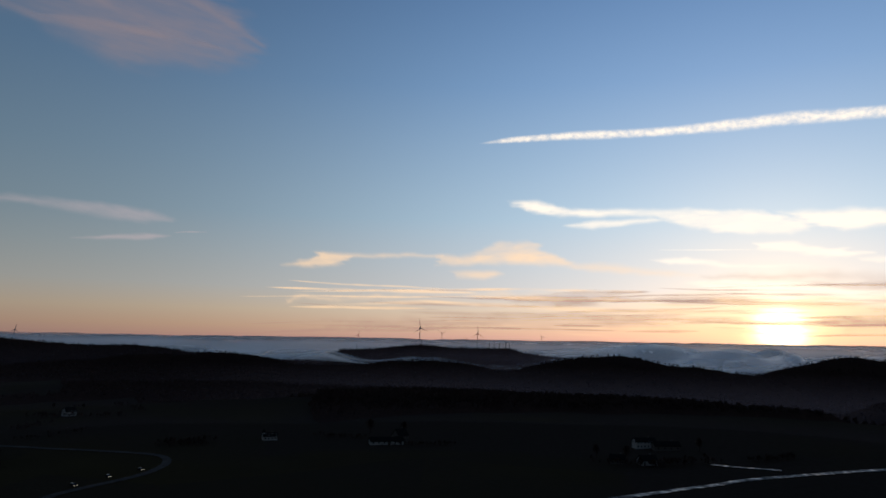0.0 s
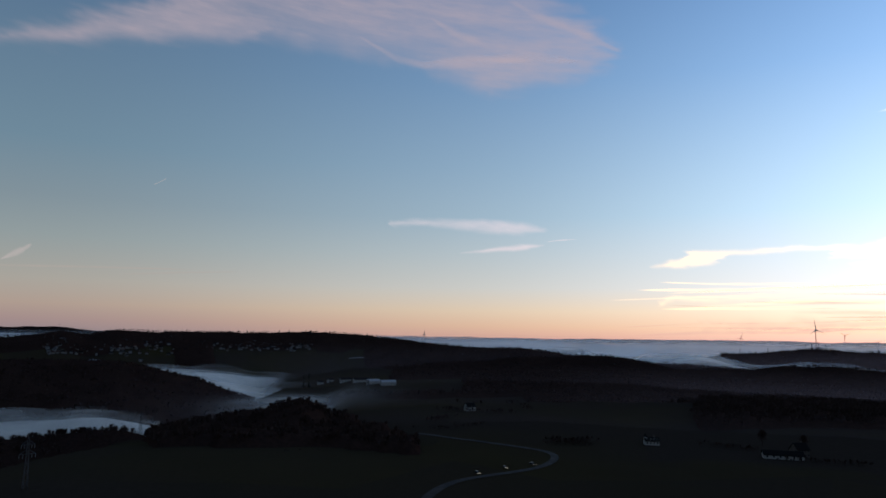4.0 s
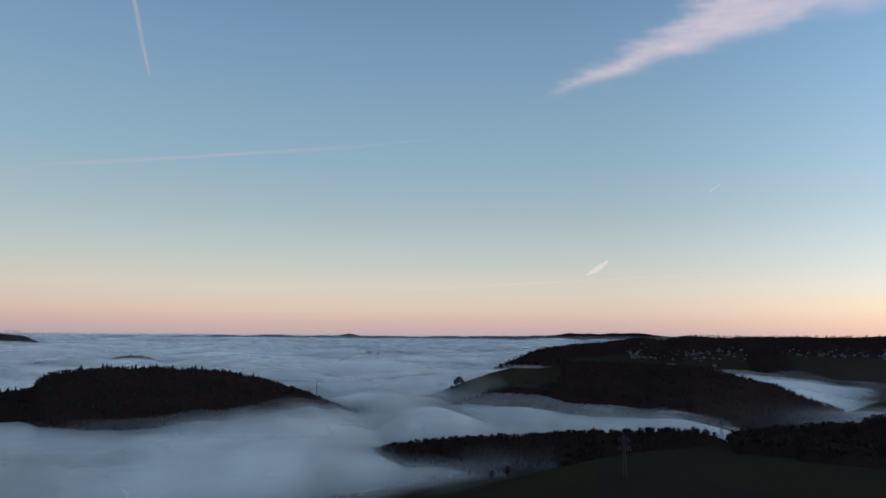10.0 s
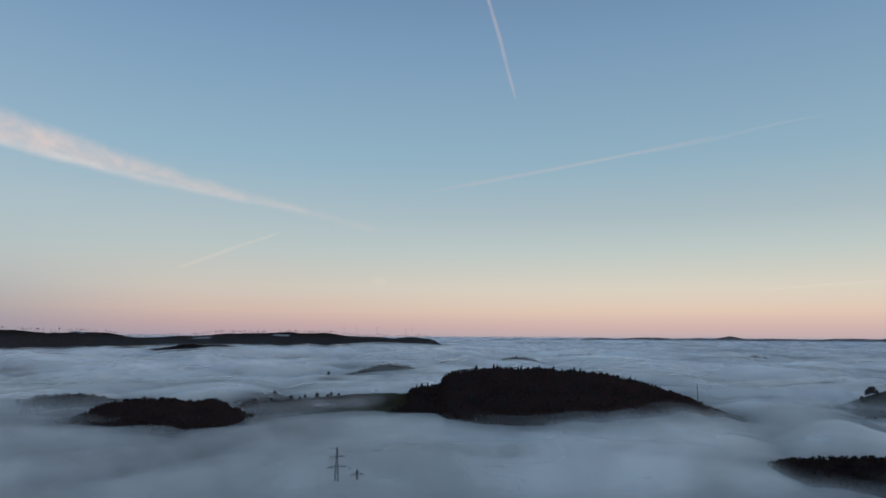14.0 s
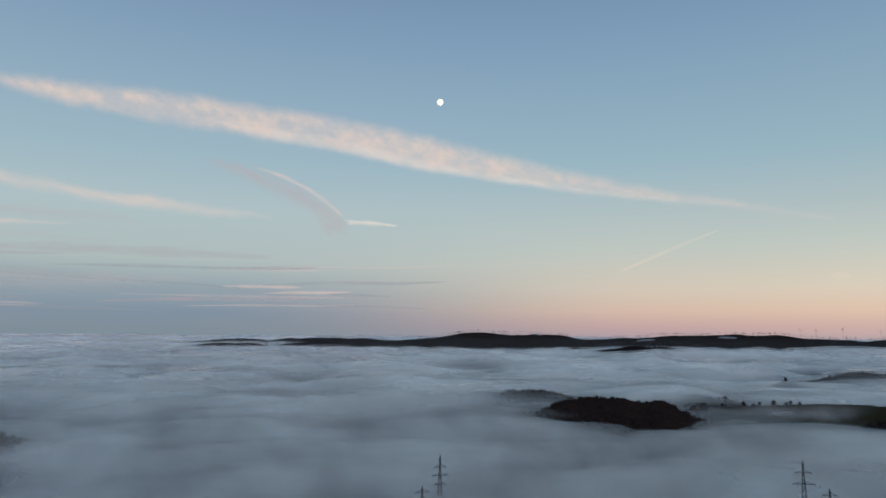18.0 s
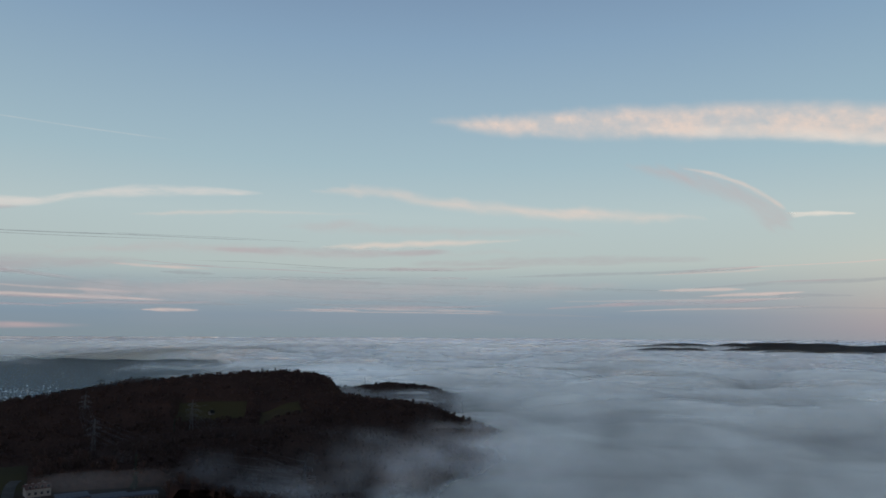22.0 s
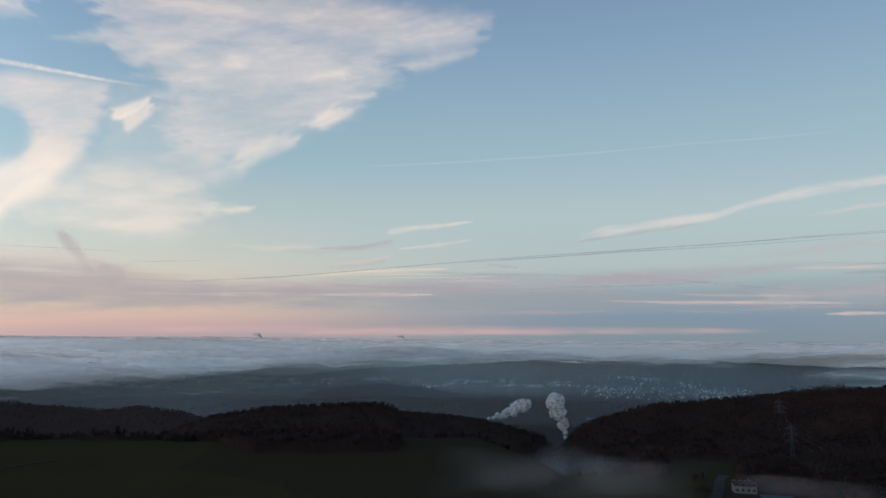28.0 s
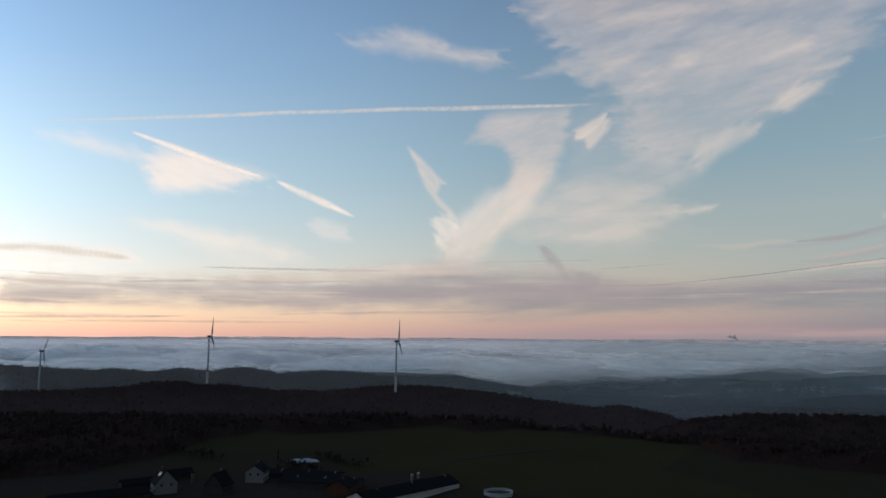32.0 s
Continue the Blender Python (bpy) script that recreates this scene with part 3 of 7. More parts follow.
def cover(az, D):
    """wood, plough and snow, 0 to 1."""
    az = (np.asarray(az, float) + 54) % 360 - 54
    x, y = -np.sin(np.radians(az)) * D, np.cos(np.radians(az)) * D
    n = fbm(x, y, 180, 4, 41)
    edge = np.interp(az, OPEN_AZ, OPEN_D)
    wood = np.clip((D - edge) / 30 + n * 2.0, 0, 1)
    plough, snow = np.where(az < 62, np.clip(np.interp(az, [10, 36], [0.85, 0.42]) + n * 1.3, 0, 1), 0.0), np.zeros_like(wood)
    da = az + n * 2.0 * 500 / np.maximum(D, 500)
    dd = D * (1 + n * 0.05)
    for a0, a1, d0, d1, kind in FIELDS:
        inside = np.clip(np.minimum(np.minimum(da - a0, a1 - da) * D * 0.0175, np.minimum(dd - d0, d1 - dd)) / 8 + 0.5, 0, 1)
        if kind == "wood":
            wood = np.maximum(wood, inside)
        else:
            wood = wood * (1 - inside)
            if kind == "plough":
                plough = np.maximum(plough, inside)
            if kind == "snow":
                snow = np.maximum(snow, inside)
    return wood, plough, snow


# ---- ground ----
az, D, faces = polar_grid(1080, np.concatenate([[0.0, 60.0], steps(150, 20000, 200)]))
H = land(az, D)
w, p, s = cover(az, D)
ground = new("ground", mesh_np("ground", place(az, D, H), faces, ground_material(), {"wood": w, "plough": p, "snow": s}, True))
tagged(ground, "rolling dark winter fields and wooded hills at dusk", "ground", kind="structure")


def fog_sheet(name, lift, depth, most, colour, n_az, n_d, label, d0=250, only=None):
    az, D, faces = polar_grid(n_az, steps(d0, 20000, n_d))
    top = fog_top(az, D) + lift * np.clip(D / 900, 0.6, 1.8)
    thick = (top - land(az, D)) / np.clip(D / 1000, 0.7, 1.3) * (1 + 3 * np.exp(-(((az - 60) / 12) ** 2 + ((D - 1230) / 170) ** 2)))
    dens = (1 - np.exp(-np.maximum(thick, 0) / depth)) * (1 - fog_free(az, D)) ** 0.55 * np.maximum(np.interp(D, [350, 700, 1700], [0.48, 0.66, 1.0]), np.interp(az, [64, 72, 96, 110], [0, 0.85, 0.85, 0]))
    # thinner in the creases between the heads, standing in for their shade
    dens = dens * np.clip(0.95 + billows(az, D) / 70, 0.70, 1.0)
    x, y = -np.sin(np.radians(az)) * D, np.cos(np.radians(az)) * D
    if only is not None:
        dens = dens * only(az, D, x, y)
    V = place(az, D, top)
    keep = (dens[faces].max(1) > 0.004)
    faces = faces[keep]
    used = np.unique(faces)
    remap = np.full(len(V), -1)
    remap[used] = np.arange(len(used))
    me = (mesh_np(name, V[used], remap[faces], fog_material(name, colour, most, True), {"amount": dens[used]}, True))
    run = np.stack([np.radians(az[used]) * 900, np.log(np.maximum(D[used], 1)) * 230, np.zeros(len(used))], -1)
    me.attributes.new("swell", "FLOAT_VECTOR", "POINT").data.foreach_set("vector", run.astype(np.float32).ravel())
    ob = new(name, me)
    return tagged(ob, label, "fog", kind="stuff")


FOG = (0.86, 0.77, 0.70)
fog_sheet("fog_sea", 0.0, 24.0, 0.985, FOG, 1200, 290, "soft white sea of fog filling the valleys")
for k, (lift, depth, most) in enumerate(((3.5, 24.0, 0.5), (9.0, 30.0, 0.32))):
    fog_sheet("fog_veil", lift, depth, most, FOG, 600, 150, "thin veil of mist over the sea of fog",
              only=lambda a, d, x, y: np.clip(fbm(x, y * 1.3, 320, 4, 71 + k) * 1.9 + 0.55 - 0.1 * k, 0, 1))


def mist_sheet(lift, most):
    az, D, faces = polar_grid(900, steps(300, 4000, 170))
    amount = mist_body(az, D)
    keep = amount[faces].max(1) > 0.004
    V, faces = place(az, D, np.maximum(land(az, D), FOG_LEVEL) + lift * np.clip(D / 800, 0.7, 1.6)), faces[keep]
    used = np.unique(faces)
    remap = np.full(len(V), -1)
    remap[used] = np.arange(len(used))
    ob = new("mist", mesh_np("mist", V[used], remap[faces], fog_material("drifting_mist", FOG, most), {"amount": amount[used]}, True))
    tagged(ob, "loose wisps of mist drifting over the slopes", "mist", kind="stuff")


for lift in (6.0, 14.0):
    mist_sheet(lift, 0.42)


MIST_COL = (0.44, 0.46, 0.49)
# tints that paint haze over the far valleys and sunward hills
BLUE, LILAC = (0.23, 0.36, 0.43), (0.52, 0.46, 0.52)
# distance, azimuths, upper and lower dip, thickness of each slice of mist
MIST_BANKS = ((1330, 117, 135, -5.0, -7.2, 0.75), (1180, 107.5, 121, -4.3, -6.8, 0.75), (1240, 107, 120, -4.1, -6.4, 0.6), (322, 206, 227, -9.3, -13.4, 0.34), (340, 204, 226, -9.0, -13.2, 0.34), (350, 184, 204, -10.2, -13.8, 0.35), (362, 190, 224, -9.6, -13.4, 0.4), (378, 176, 210, -9.7, -13.2, 0.3), (395, 158, 196, -8.6, -12.8, 0.28), (415, 202, 226, -8.6, -12.4, 0.5),
              (440, 158, 190, -7.8, -12.0, 0.28), (470, 205, 226, -8.0, -11.6, 0.5), (500, 158, 187, -7.2, -11.2, 0.28), (540, 186, 204, -8.0, -10.6, 0.25))
MIST_BANKS += ((565, 158, 183, -6.6, -10.6, 0.3),
              (620, 160, 177, -5.8, -10.0, 0.3), (660, 172, 192, -6.4, -8.8, 0.28), (700, 162, 176, -5.0, -8.8, 0.45), (800, 166, 175, -4.4, -7.2, 0.4), (530, 212, 222, -8.2, -10.5, 0.35),
              (380, 66, 84, -9.5, -13.0, 0.35), (520, 64, 84, -8.0, -12.0, 0.35), (1285, 65, 82, -2.9, -5.8, 0.62), (1360, 65.5, 80, -2.5, -4.6, 0.5))


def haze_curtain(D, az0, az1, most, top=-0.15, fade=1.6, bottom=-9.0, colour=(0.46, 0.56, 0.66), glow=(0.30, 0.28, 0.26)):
    """A tinted see-through sheet imitating blue evening haze in the far valleys, fading out upwards."""
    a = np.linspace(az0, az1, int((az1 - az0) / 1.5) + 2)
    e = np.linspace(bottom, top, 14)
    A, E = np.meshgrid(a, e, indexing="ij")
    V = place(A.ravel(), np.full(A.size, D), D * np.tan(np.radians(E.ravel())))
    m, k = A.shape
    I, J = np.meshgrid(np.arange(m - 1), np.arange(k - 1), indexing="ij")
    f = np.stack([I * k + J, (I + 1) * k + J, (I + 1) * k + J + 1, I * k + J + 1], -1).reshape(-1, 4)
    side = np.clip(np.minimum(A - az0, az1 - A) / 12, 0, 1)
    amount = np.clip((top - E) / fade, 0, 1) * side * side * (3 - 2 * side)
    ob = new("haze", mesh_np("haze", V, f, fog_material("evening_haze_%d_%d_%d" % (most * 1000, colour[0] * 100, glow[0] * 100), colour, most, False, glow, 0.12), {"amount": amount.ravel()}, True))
    ob.visible_shadow = False
    tagged(ob, "tinted sheet imitating thin evening haze in the valleys", "haze", kind="stuff")


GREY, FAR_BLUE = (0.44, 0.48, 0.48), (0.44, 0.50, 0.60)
# blue, grey and lilac sheets put haze over the distance as colour
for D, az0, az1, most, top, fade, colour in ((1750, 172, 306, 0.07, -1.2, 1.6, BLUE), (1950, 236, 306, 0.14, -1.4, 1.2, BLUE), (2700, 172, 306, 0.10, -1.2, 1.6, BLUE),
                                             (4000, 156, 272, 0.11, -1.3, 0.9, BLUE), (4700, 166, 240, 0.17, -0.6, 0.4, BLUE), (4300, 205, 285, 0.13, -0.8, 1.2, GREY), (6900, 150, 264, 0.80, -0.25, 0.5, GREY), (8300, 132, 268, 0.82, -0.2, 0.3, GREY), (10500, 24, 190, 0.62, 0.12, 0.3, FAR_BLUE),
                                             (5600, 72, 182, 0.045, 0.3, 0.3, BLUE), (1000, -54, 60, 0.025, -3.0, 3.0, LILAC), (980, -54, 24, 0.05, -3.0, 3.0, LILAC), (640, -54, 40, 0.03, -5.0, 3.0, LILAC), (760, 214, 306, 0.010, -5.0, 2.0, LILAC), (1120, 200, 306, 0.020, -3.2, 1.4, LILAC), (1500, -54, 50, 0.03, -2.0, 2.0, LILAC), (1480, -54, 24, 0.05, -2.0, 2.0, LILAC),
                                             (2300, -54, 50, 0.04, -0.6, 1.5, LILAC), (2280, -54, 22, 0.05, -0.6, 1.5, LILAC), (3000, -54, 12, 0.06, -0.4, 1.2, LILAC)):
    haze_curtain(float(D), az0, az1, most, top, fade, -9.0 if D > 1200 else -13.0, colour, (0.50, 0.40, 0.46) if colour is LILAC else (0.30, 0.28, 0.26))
# towards the sun, added sheets let its light through to brighten far haze
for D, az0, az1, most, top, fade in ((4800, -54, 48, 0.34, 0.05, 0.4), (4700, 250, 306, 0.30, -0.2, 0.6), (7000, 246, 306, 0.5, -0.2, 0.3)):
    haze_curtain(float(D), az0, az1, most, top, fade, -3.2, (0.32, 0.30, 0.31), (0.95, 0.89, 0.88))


def mist_curtain(D, az0, az1, top, bottom, most, seed):
    """One slice of a bank of drifting mist, soft at all its borders and torn inside."""
    a = np.linspace(az0, az1, int((az1 - az0) / 0.4) + 2)
    e = np.linspace(bottom, top, 26)
    A, E = np.meshgrid(a, e, indexing="ij")
    x, y = np.radians(A) * D, np.radians(E) * D
    lift = fbm(x, y * 0 + seed * 311.0, 70, 3, seed) * (top - bottom) * 0.55
    u, v = (A - az0) / (az1 - az0), (E - lift - bottom) / (top - bottom)
    body = np.clip(4 * u * (1 - u), 0, 1) ** 0.8 * np.clip((1 - v) / 0.75, 0, 1) ** 1.4 * np.clip(v / 0.35 + 0.1, 0, 1)
    rag = np.clip(0.45 + 1.6 * fbm(x + 5 * seed, y * 1.6, 34, 5, seed + 5), 0, 1)
    # fade out softly where the bank meets the ground or the top of the fog
    dist = np.full(A.shape, D)
    low = land(A, dist)
    low = np.maximum(low, np.where(fog_free(A, dist) > 0.5, low, fog_top(A, dist)))
    body = body * np.clip((D * np.tan(np.radians(E)) - low) / 13, 0, 1)
    m, k = A.shape
    I, J = np.meshgrid(np.arange(m - 1), np.arange(k - 1), indexing="ij")
    f = np.stack([I * k + J, (I + 1) * k + J, (I + 1) * k + J + 1, I * k + J + 1], -1).reshape(-1, 4)
    V = place(A.ravel(), np.full(A.size, D), D * np.tan(np.radians(E.ravel())))
    ob = new("mist_bank", mesh_np("mist_bank", V, f, fog_material("mist_bank_%d" % (most * 100), MIST_COL, most, False, (0.22, 0.22, 0.23), 0.5), {"amount": (body * rag).ravel()}, True))
    ob.visible_shadow = False
    tagged(ob, "drifting bank of mist before the wooded slope", "mist", kind="stuff")


for k, (D, az0, az1, top, bottom, most) in enumerate(MIST_BANKS):
    mist_curtain(float(D), az0, az1, top, bottom, most, k)

# ---- woods ----
rng = np.random.default_rng(7)


def bare_tree(rng, n, h=1.0):
    """Leafless tree of unit height: tapered trunk, limbs, and a dome of thin twig sprays, all as triangles."""
    V, F = [], []
    def tri(a, b, c):
        F.append((len(V), len(V) + 1, len(V) + 2))
        V.extend((a, b, c))
    base = [Vector((math.cos(q) * 0.022, math.sin(q) * 0.022, -0.1)) for q in (0, 2.1, 4.2)]
    top = Vector((0, 0, 0.7))
    for i in range(3):
        tri(base[i], base[(i + 1) % 3], top)
    for k in range(n):
        z0 = 0.22 + 0.4 * rng.random()
        q = rng.random() * 6.283
        e = rng.random() ** 0.6
        rad = 0.32 * math.sqrt(1 - (1.3 * (rng.random() * 0.75) - 0.35) ** 2)
        z1 = 0.42 + 0.58 * e
        rad = 0.34 * math.sqrt(max(0.05, 1 - ((z1 - 0.55) / 0.47) ** 2)) * (0.55 + 0.45 * rng.random())
        tip = Vector((math.cos(q) * rad, math.sin(q) * rad, z1))
        s = (0.06 + 0.06 * rng.random()) * (15 / max(n, 7)) ** 0.35
        side = Vector((-math.sin(q), math.cos(q), 0.3 * rng.random())) * s
        root = Vector((math.cos(q) * rad * 0.25, math.sin(q) * rad * 0.25, z0 + (z1 - z0) * 0.35))
        tri(root, tip + side * 0.5, tip - side * 0.5)
        tri(tip - side * 0.7 - Vector((0, 0, 0.06)), tip + side * 0.6, tip + Vector((0, 0, 0.05)))
    return np.array([v[:] for v in V]), np.array(F)


def conifer(rng, tiers=4):
    V, F = [], []
    for k in range(tiers):
        z0, z1 = 0.12 + 0.2 * k, 0.5 + 0.5 * (k + 1) / tiers
        r = 0.17 * (1 - 0.75 * k / tiers)
        b = len(V)
        V.append((0, 0, z1))
        q0 = rng.random() * 6
        for i in range(7):
            rr = r * (0.75 + 0.5 * rng.random())
            V.append((math.cos(q0 + i * 0.898) * rr, math.sin(q0 + i * 0.898) * rr, z0 - 0.05 * rng.random()))
        for i in range(7):
            F.append((b, b + 1 + i, b + 1 + (i + 1) % 7))
    b = len(V)
    V += [(0.02, 0, -0.1), (-0.01, 0.02, -0.1), (-0.01, -0.02, -0.1), (0, 0, 0.4)]
    F += [(b, b + 1, b + 3), (b + 1, b + 2, b + 3), (b + 2, b, b + 3)]
    return np.array(V), np.array(F)


def scatter(name, models, az, D, size, mat, label):
    """One joined wood: a model of unit height set at every (az, D), of the given size in metres."""
    P = place(az, D, land(az, D))
    sc = size * drawn_in(D) / D
    pick = rng.integers(0, len(models), len(P))
    turn = rng.random(len(P)) * 6.283
    VV, FF, off = [], [], 0
    for i, (mv, mf) in enumerate(models):
        sel = np.nonzero(pick == i)[0]
        if not len(sel):
            continue
        c, s = np.cos(turn[sel])[:, None], np.sin(turn[sel])[:, None]
        wide = (1.05 + 0.45 * rng.random(len(sel)))[:, None] * sc[sel][:, None]
        X = (mv[:, 0] * c - mv[:, 1] * s) * wide
        Y = (mv[:, 0] * s + mv[:, 1] * c) * wide
        Z = mv[:, 2] * sc[sel][:, None]
        V = np.stack([X, Y, Z], -1) + P[sel][:, None, :]
        VV.append(V.reshape(-1, 3))
        FF.append((mf[None] + (np.arange(len(sel)) * len(mv))[:, None, None] + off).reshape(-1, 3))
        off += V.shape[0] * V.shape[1]
    ob = new(name, mesh_np(name, np.concatenate(VV), np.concatenate(FF), mat))
    return tagged(ob, label, "woodland", kind="stuff")


def wood_points(d0, d1, spacing, az0=-40.0, az1=300.0):
    """Random tree places in the wooded parts between two distances, thinned by the land cover and hidden depth of fog."""
    area = math.pi * (d1 * d1 - d0 * d0) * (az1 - az0) / 360
    n = int(area / spacing ** 2)
    a = az0 + (az1 - az0) * rng.random(n)
    d = np.sqrt(d0 * d0 + (d1 * d1 - d0 * d0) * rng.random(n))
    w = cover(a, d)[0]
    ground = land(a, d)
    sunk = (fog_top(a, d) - ground) * (1 - fog_free(a, d))
    ok = (rng.random(n) < w) & (sunk < 22)
    a, d, ground = a[ok], d[ok], ground[ok]
    # the far sides of the hills are left to the closed canopy alone, with a few single crowns
    crest = np.full(len(a), -9.0)
    for share in np.linspace(0.35, 0.985, 26):
        crest = np.maximum(crest, (land(a, d * share) + 4) / (d * share))
    lit = ((ground + 13) / d > crest) | (rng.random(len(a)) < 0.08)
    return a[lit], d[lit]


# the closed body of brushwood and twigs under the crowns
az, D, faces = polar_grid(1400, steps(330, 3900, 170))
w = cover(az, D)[0]
x, y = -np.sin(np.radians(az)) * D, np.cos(np.radians(az)) * D
tall = np.clip(D / 900, 0.9, 1.15) * 6.2 + fbm(x, y, 26, 3, 301) * 4.5
V = place(az, D, land(az, D) - 1.0 + np.clip(w * 1.6 - 0.3, 0, 1) * (tall + 1.0))
faces = faces[(w[faces].max(1) > 0.2)]
used = np.unique(faces)
remap = np.full(len(V), -1)
remap[used] = np.arange(len(used))


def thicket(node):
    co = node("ShaderNodeTexCoord").outputs["Object"]
    n1 = node("ShaderNodeTexNoise", Vector=co, Scale=0.35, Detail=5.0).outputs[0]
    n2 = node("ShaderNodeTexNoise", Vector=co, Scale=0.018, Detail=4.0).outputs[0]
    c = mix_col(node, n2, (0.018, 0.010, 0.009), (0.044, 0.024, 0.018))
    c = mix_col(node, ramp(node, n1, [(0.4, 0.0), (0.62, 0.45)]), c, (0.012, 0.009, 0.008))
    bump = node("ShaderNodeBump", Height=n1, Strength=0.6, Distance=1.2)
    p = node("ShaderNodeBsdfPrincipled", Base_Color=c, Roughness=1.0, Normal=bump.outputs[0])
    p.inputs["Specular IOR Level"].default_value = 0.0
    node("ShaderNodeOutputMaterial", Surface=p.outputs[0])


ob = new("wood_canopy", mesh_np("wood_canopy", V[used], remap[faces], material("leafless_canopy", thicket), None, True))
tagged(ob, "closed canopy of leafless twigs over the woods", "woodland", kind="stuff")

BARE = [bare_tree(rng, 26) for _ in range(7)]
BARE_MID = [bare_tree(rng, 9) for _ in range(7)]
BARE_FAR = [bare_tree(rng, 5) for _ in range(6)]
FIRS = [conifer(rng) for _ in range(4)]
a, d = wood_points(330, 950, 7.6)
scatter("winter_wood", BARE, a, d, 7.5 + 2.6 * rng.random(len(a)), bark_material(), "leafless brown deciduous wood on the slopes")
a, d = wood_points(950, 1750, 10.6)
scatter("winter_wood", BARE_MID, a, d, 9 + 2.6 * rng.random(len(a)), bark_material(), "leafless brown deciduous wood on the hills")
a, d = wood_points(950, 1750, 30, 87, 110)
scatter("fir_wood", FIRS, a, d, 13 + 5 * rng.random(len(a)), needle_material(), "dark firs among the brown wood")
a, d = wood_points(1750, 3800, 15)
scatter("far_wood", BARE_FAR, a, d, 10 + 4.5 * rng.random(len(a)), bark_material(), "distant leafless woods along the ridges")
a, d = wood_points(5200, 6900, 44, 100, 157)
scatter("far_wood", BARE_FAR, a, d, 17 + 9 * rng.random(len(a)), bark_material(), "dark woods on the far hills beyond the fog")


# ---- things: helpers ----
def sight(az, dip):
    """Distance at which a line from the eye, dip degrees under the level, first meets the ground."""
    d = np.concatenate([np.arange(200, 2000, 4.0), steps(2000, 15000, 300)])
    over = land(np.full(d.shape, float(az)), d) - d * math.tan(radians(dip))
    hit = np.nonzero(over >= 0)[0]
    return float(d[hit[0]]) if len(hit) else 3000.0


def stand(az, D, turn=0.0, lift=0.0):
    """Pose of a thing that stands on the ground at azimuth az and distance D; turn: degrees from facing the eye."""
    p = place(az, D, float(land(az, D)) + lift)
    k = float(drawn_in(D) / D)
    return pose(*p, 0, 0, az + turn) @ Matrix.Scale(k, 4)


def part(name, geo, mat, parent=None, label="", smooth=False):
    """One mesh object from a list of (verts, faces)."""
    V, F = [], []
    for v, f in geo:
        F += [tuple(i + len(V) for i in q) for q in f]
        V += [tuple(p) for p in v]
    me = bpy.data.meshes.new(name)
    me.from_pydata(V, [], F)
    if smooth:
        me.polygons.foreach_set("use_smooth", np.ones(len(me.polygons), bool))
    me.materials.append(mat)
    ob = new(name, me)
    if parent is not None:
        ob.parent = parent
    if label:
        ob["label"] = label
    return ob


def box(cx, cy, cz, sx, sy, sz):
    """A box on its base centre."""
    x, y = sx / 2, sy / 2
    v = [(cx + a * x, cy + b * y, cz + c * sz) for c in (0, 1) for a, b in ((-1, -1), (1, -1), (1, 1), (-1, 1))]
    return v, [(3, 2, 1, 0), (4, 5, 6, 7), (0, 1, 5, 4), (1, 2, 6, 5), (2, 3, 7, 6), (3, 0, 4, 7)]


def beam(p, q, w):
    p, q = Vector(p), Vector(q)
    d = (q - p).normalized()
    s = d.cross(Vector((0.3, 0.9, 0.31))).normalized() * w / 2
    t = d.cross(s)
    v = [c + k for c in (p, q) for k in (s, t, -s, -t)]
    return v, [(0, 1, 5, 4), (1, 2, 6, 5), (2, 3, 7, 6), (3, 0, 4, 7), (3, 2, 1, 0), (4, 5, 6, 7)]


def tube(rings, n=20, cap=True):
    """A lathe-turned body: rings of (z, radius)."""
    v = [(math.cos(6.28319 * i / n) * r, math.sin(6.28319 * i / n) * r, z) for z, r in rings for i in range(n)]
    f = [(k * n + i, k * n + (i + 1) % n, (k + 1) * n + (i + 1) % n, (k + 1) * n + i) for k in range(len(rings) - 1) for i in range(n)]
    if cap:
        f += [tuple(range(n))[::-1], tuple((len(rings) - 1) * n + i for i in range(n))]
    return v, f


def gable(w, d, h, rise):
    """Walls of a house with gable ends; ridge along x."""
    x, y = w / 2, d / 2
    v = [(-x, -y, -3), (x, -y, -3), (x, y, -3), (-x, y, -3), (-x, -y, h), (x, -y, h), (x, y, h), (-x, y, h), (-x, 0, h + rise), (x, 0, h + rise)]
    return v, [(0, 1, 5, 4), (2, 3, 7, 6), (1, 2, 6, 9, 5), (3, 0, 4, 8, 7), (3, 2, 1, 0)]


def roof_slab(w, d, h, rise, side, over=0.5, thick=0.25):
    x, y = w / 2 + over, d / 2
    k = rise / y
    lo = (side * (y + over), h - k * over)
    v = []
    for dz in (0.04, 0.04 + thick):
        v += [(-x, lo[0], lo[1] + dz), (x, lo[0], lo[1] + dz), (x, 0, h + rise + dz), (-x, 0, h + rise + dz)]
    return v, [(0, 1, 2, 3), (7, 6, 5, 4), (0, 4, 5, 1), (1, 5, 6, 2), (2, 6, 7, 3), (3, 7, 4, 0)]


WHITE = solid("white_plaster", (0.27, 0.267, 0.26), 0.85, 0, 0.12, 2.0)
CREAM = solid("pale_plaster", (0.07, 0.062, 0.056), 0.85, 0, 0.15, 2.0)
SLATE = solid("dark_slate", (0.0085, 0.0085, 0.009), 0.9, 0, 0.3, 0.8, 0.02)
TILE = solid("dark_red_tiles", (0.045, 0.024, 0.020), 0.85, 0, 0.35, 0.8)
PALE_ROOF = solid("frosted_roof", (0.30, 0.31, 0.33), 0.7, 0, 0.2, 2.0)
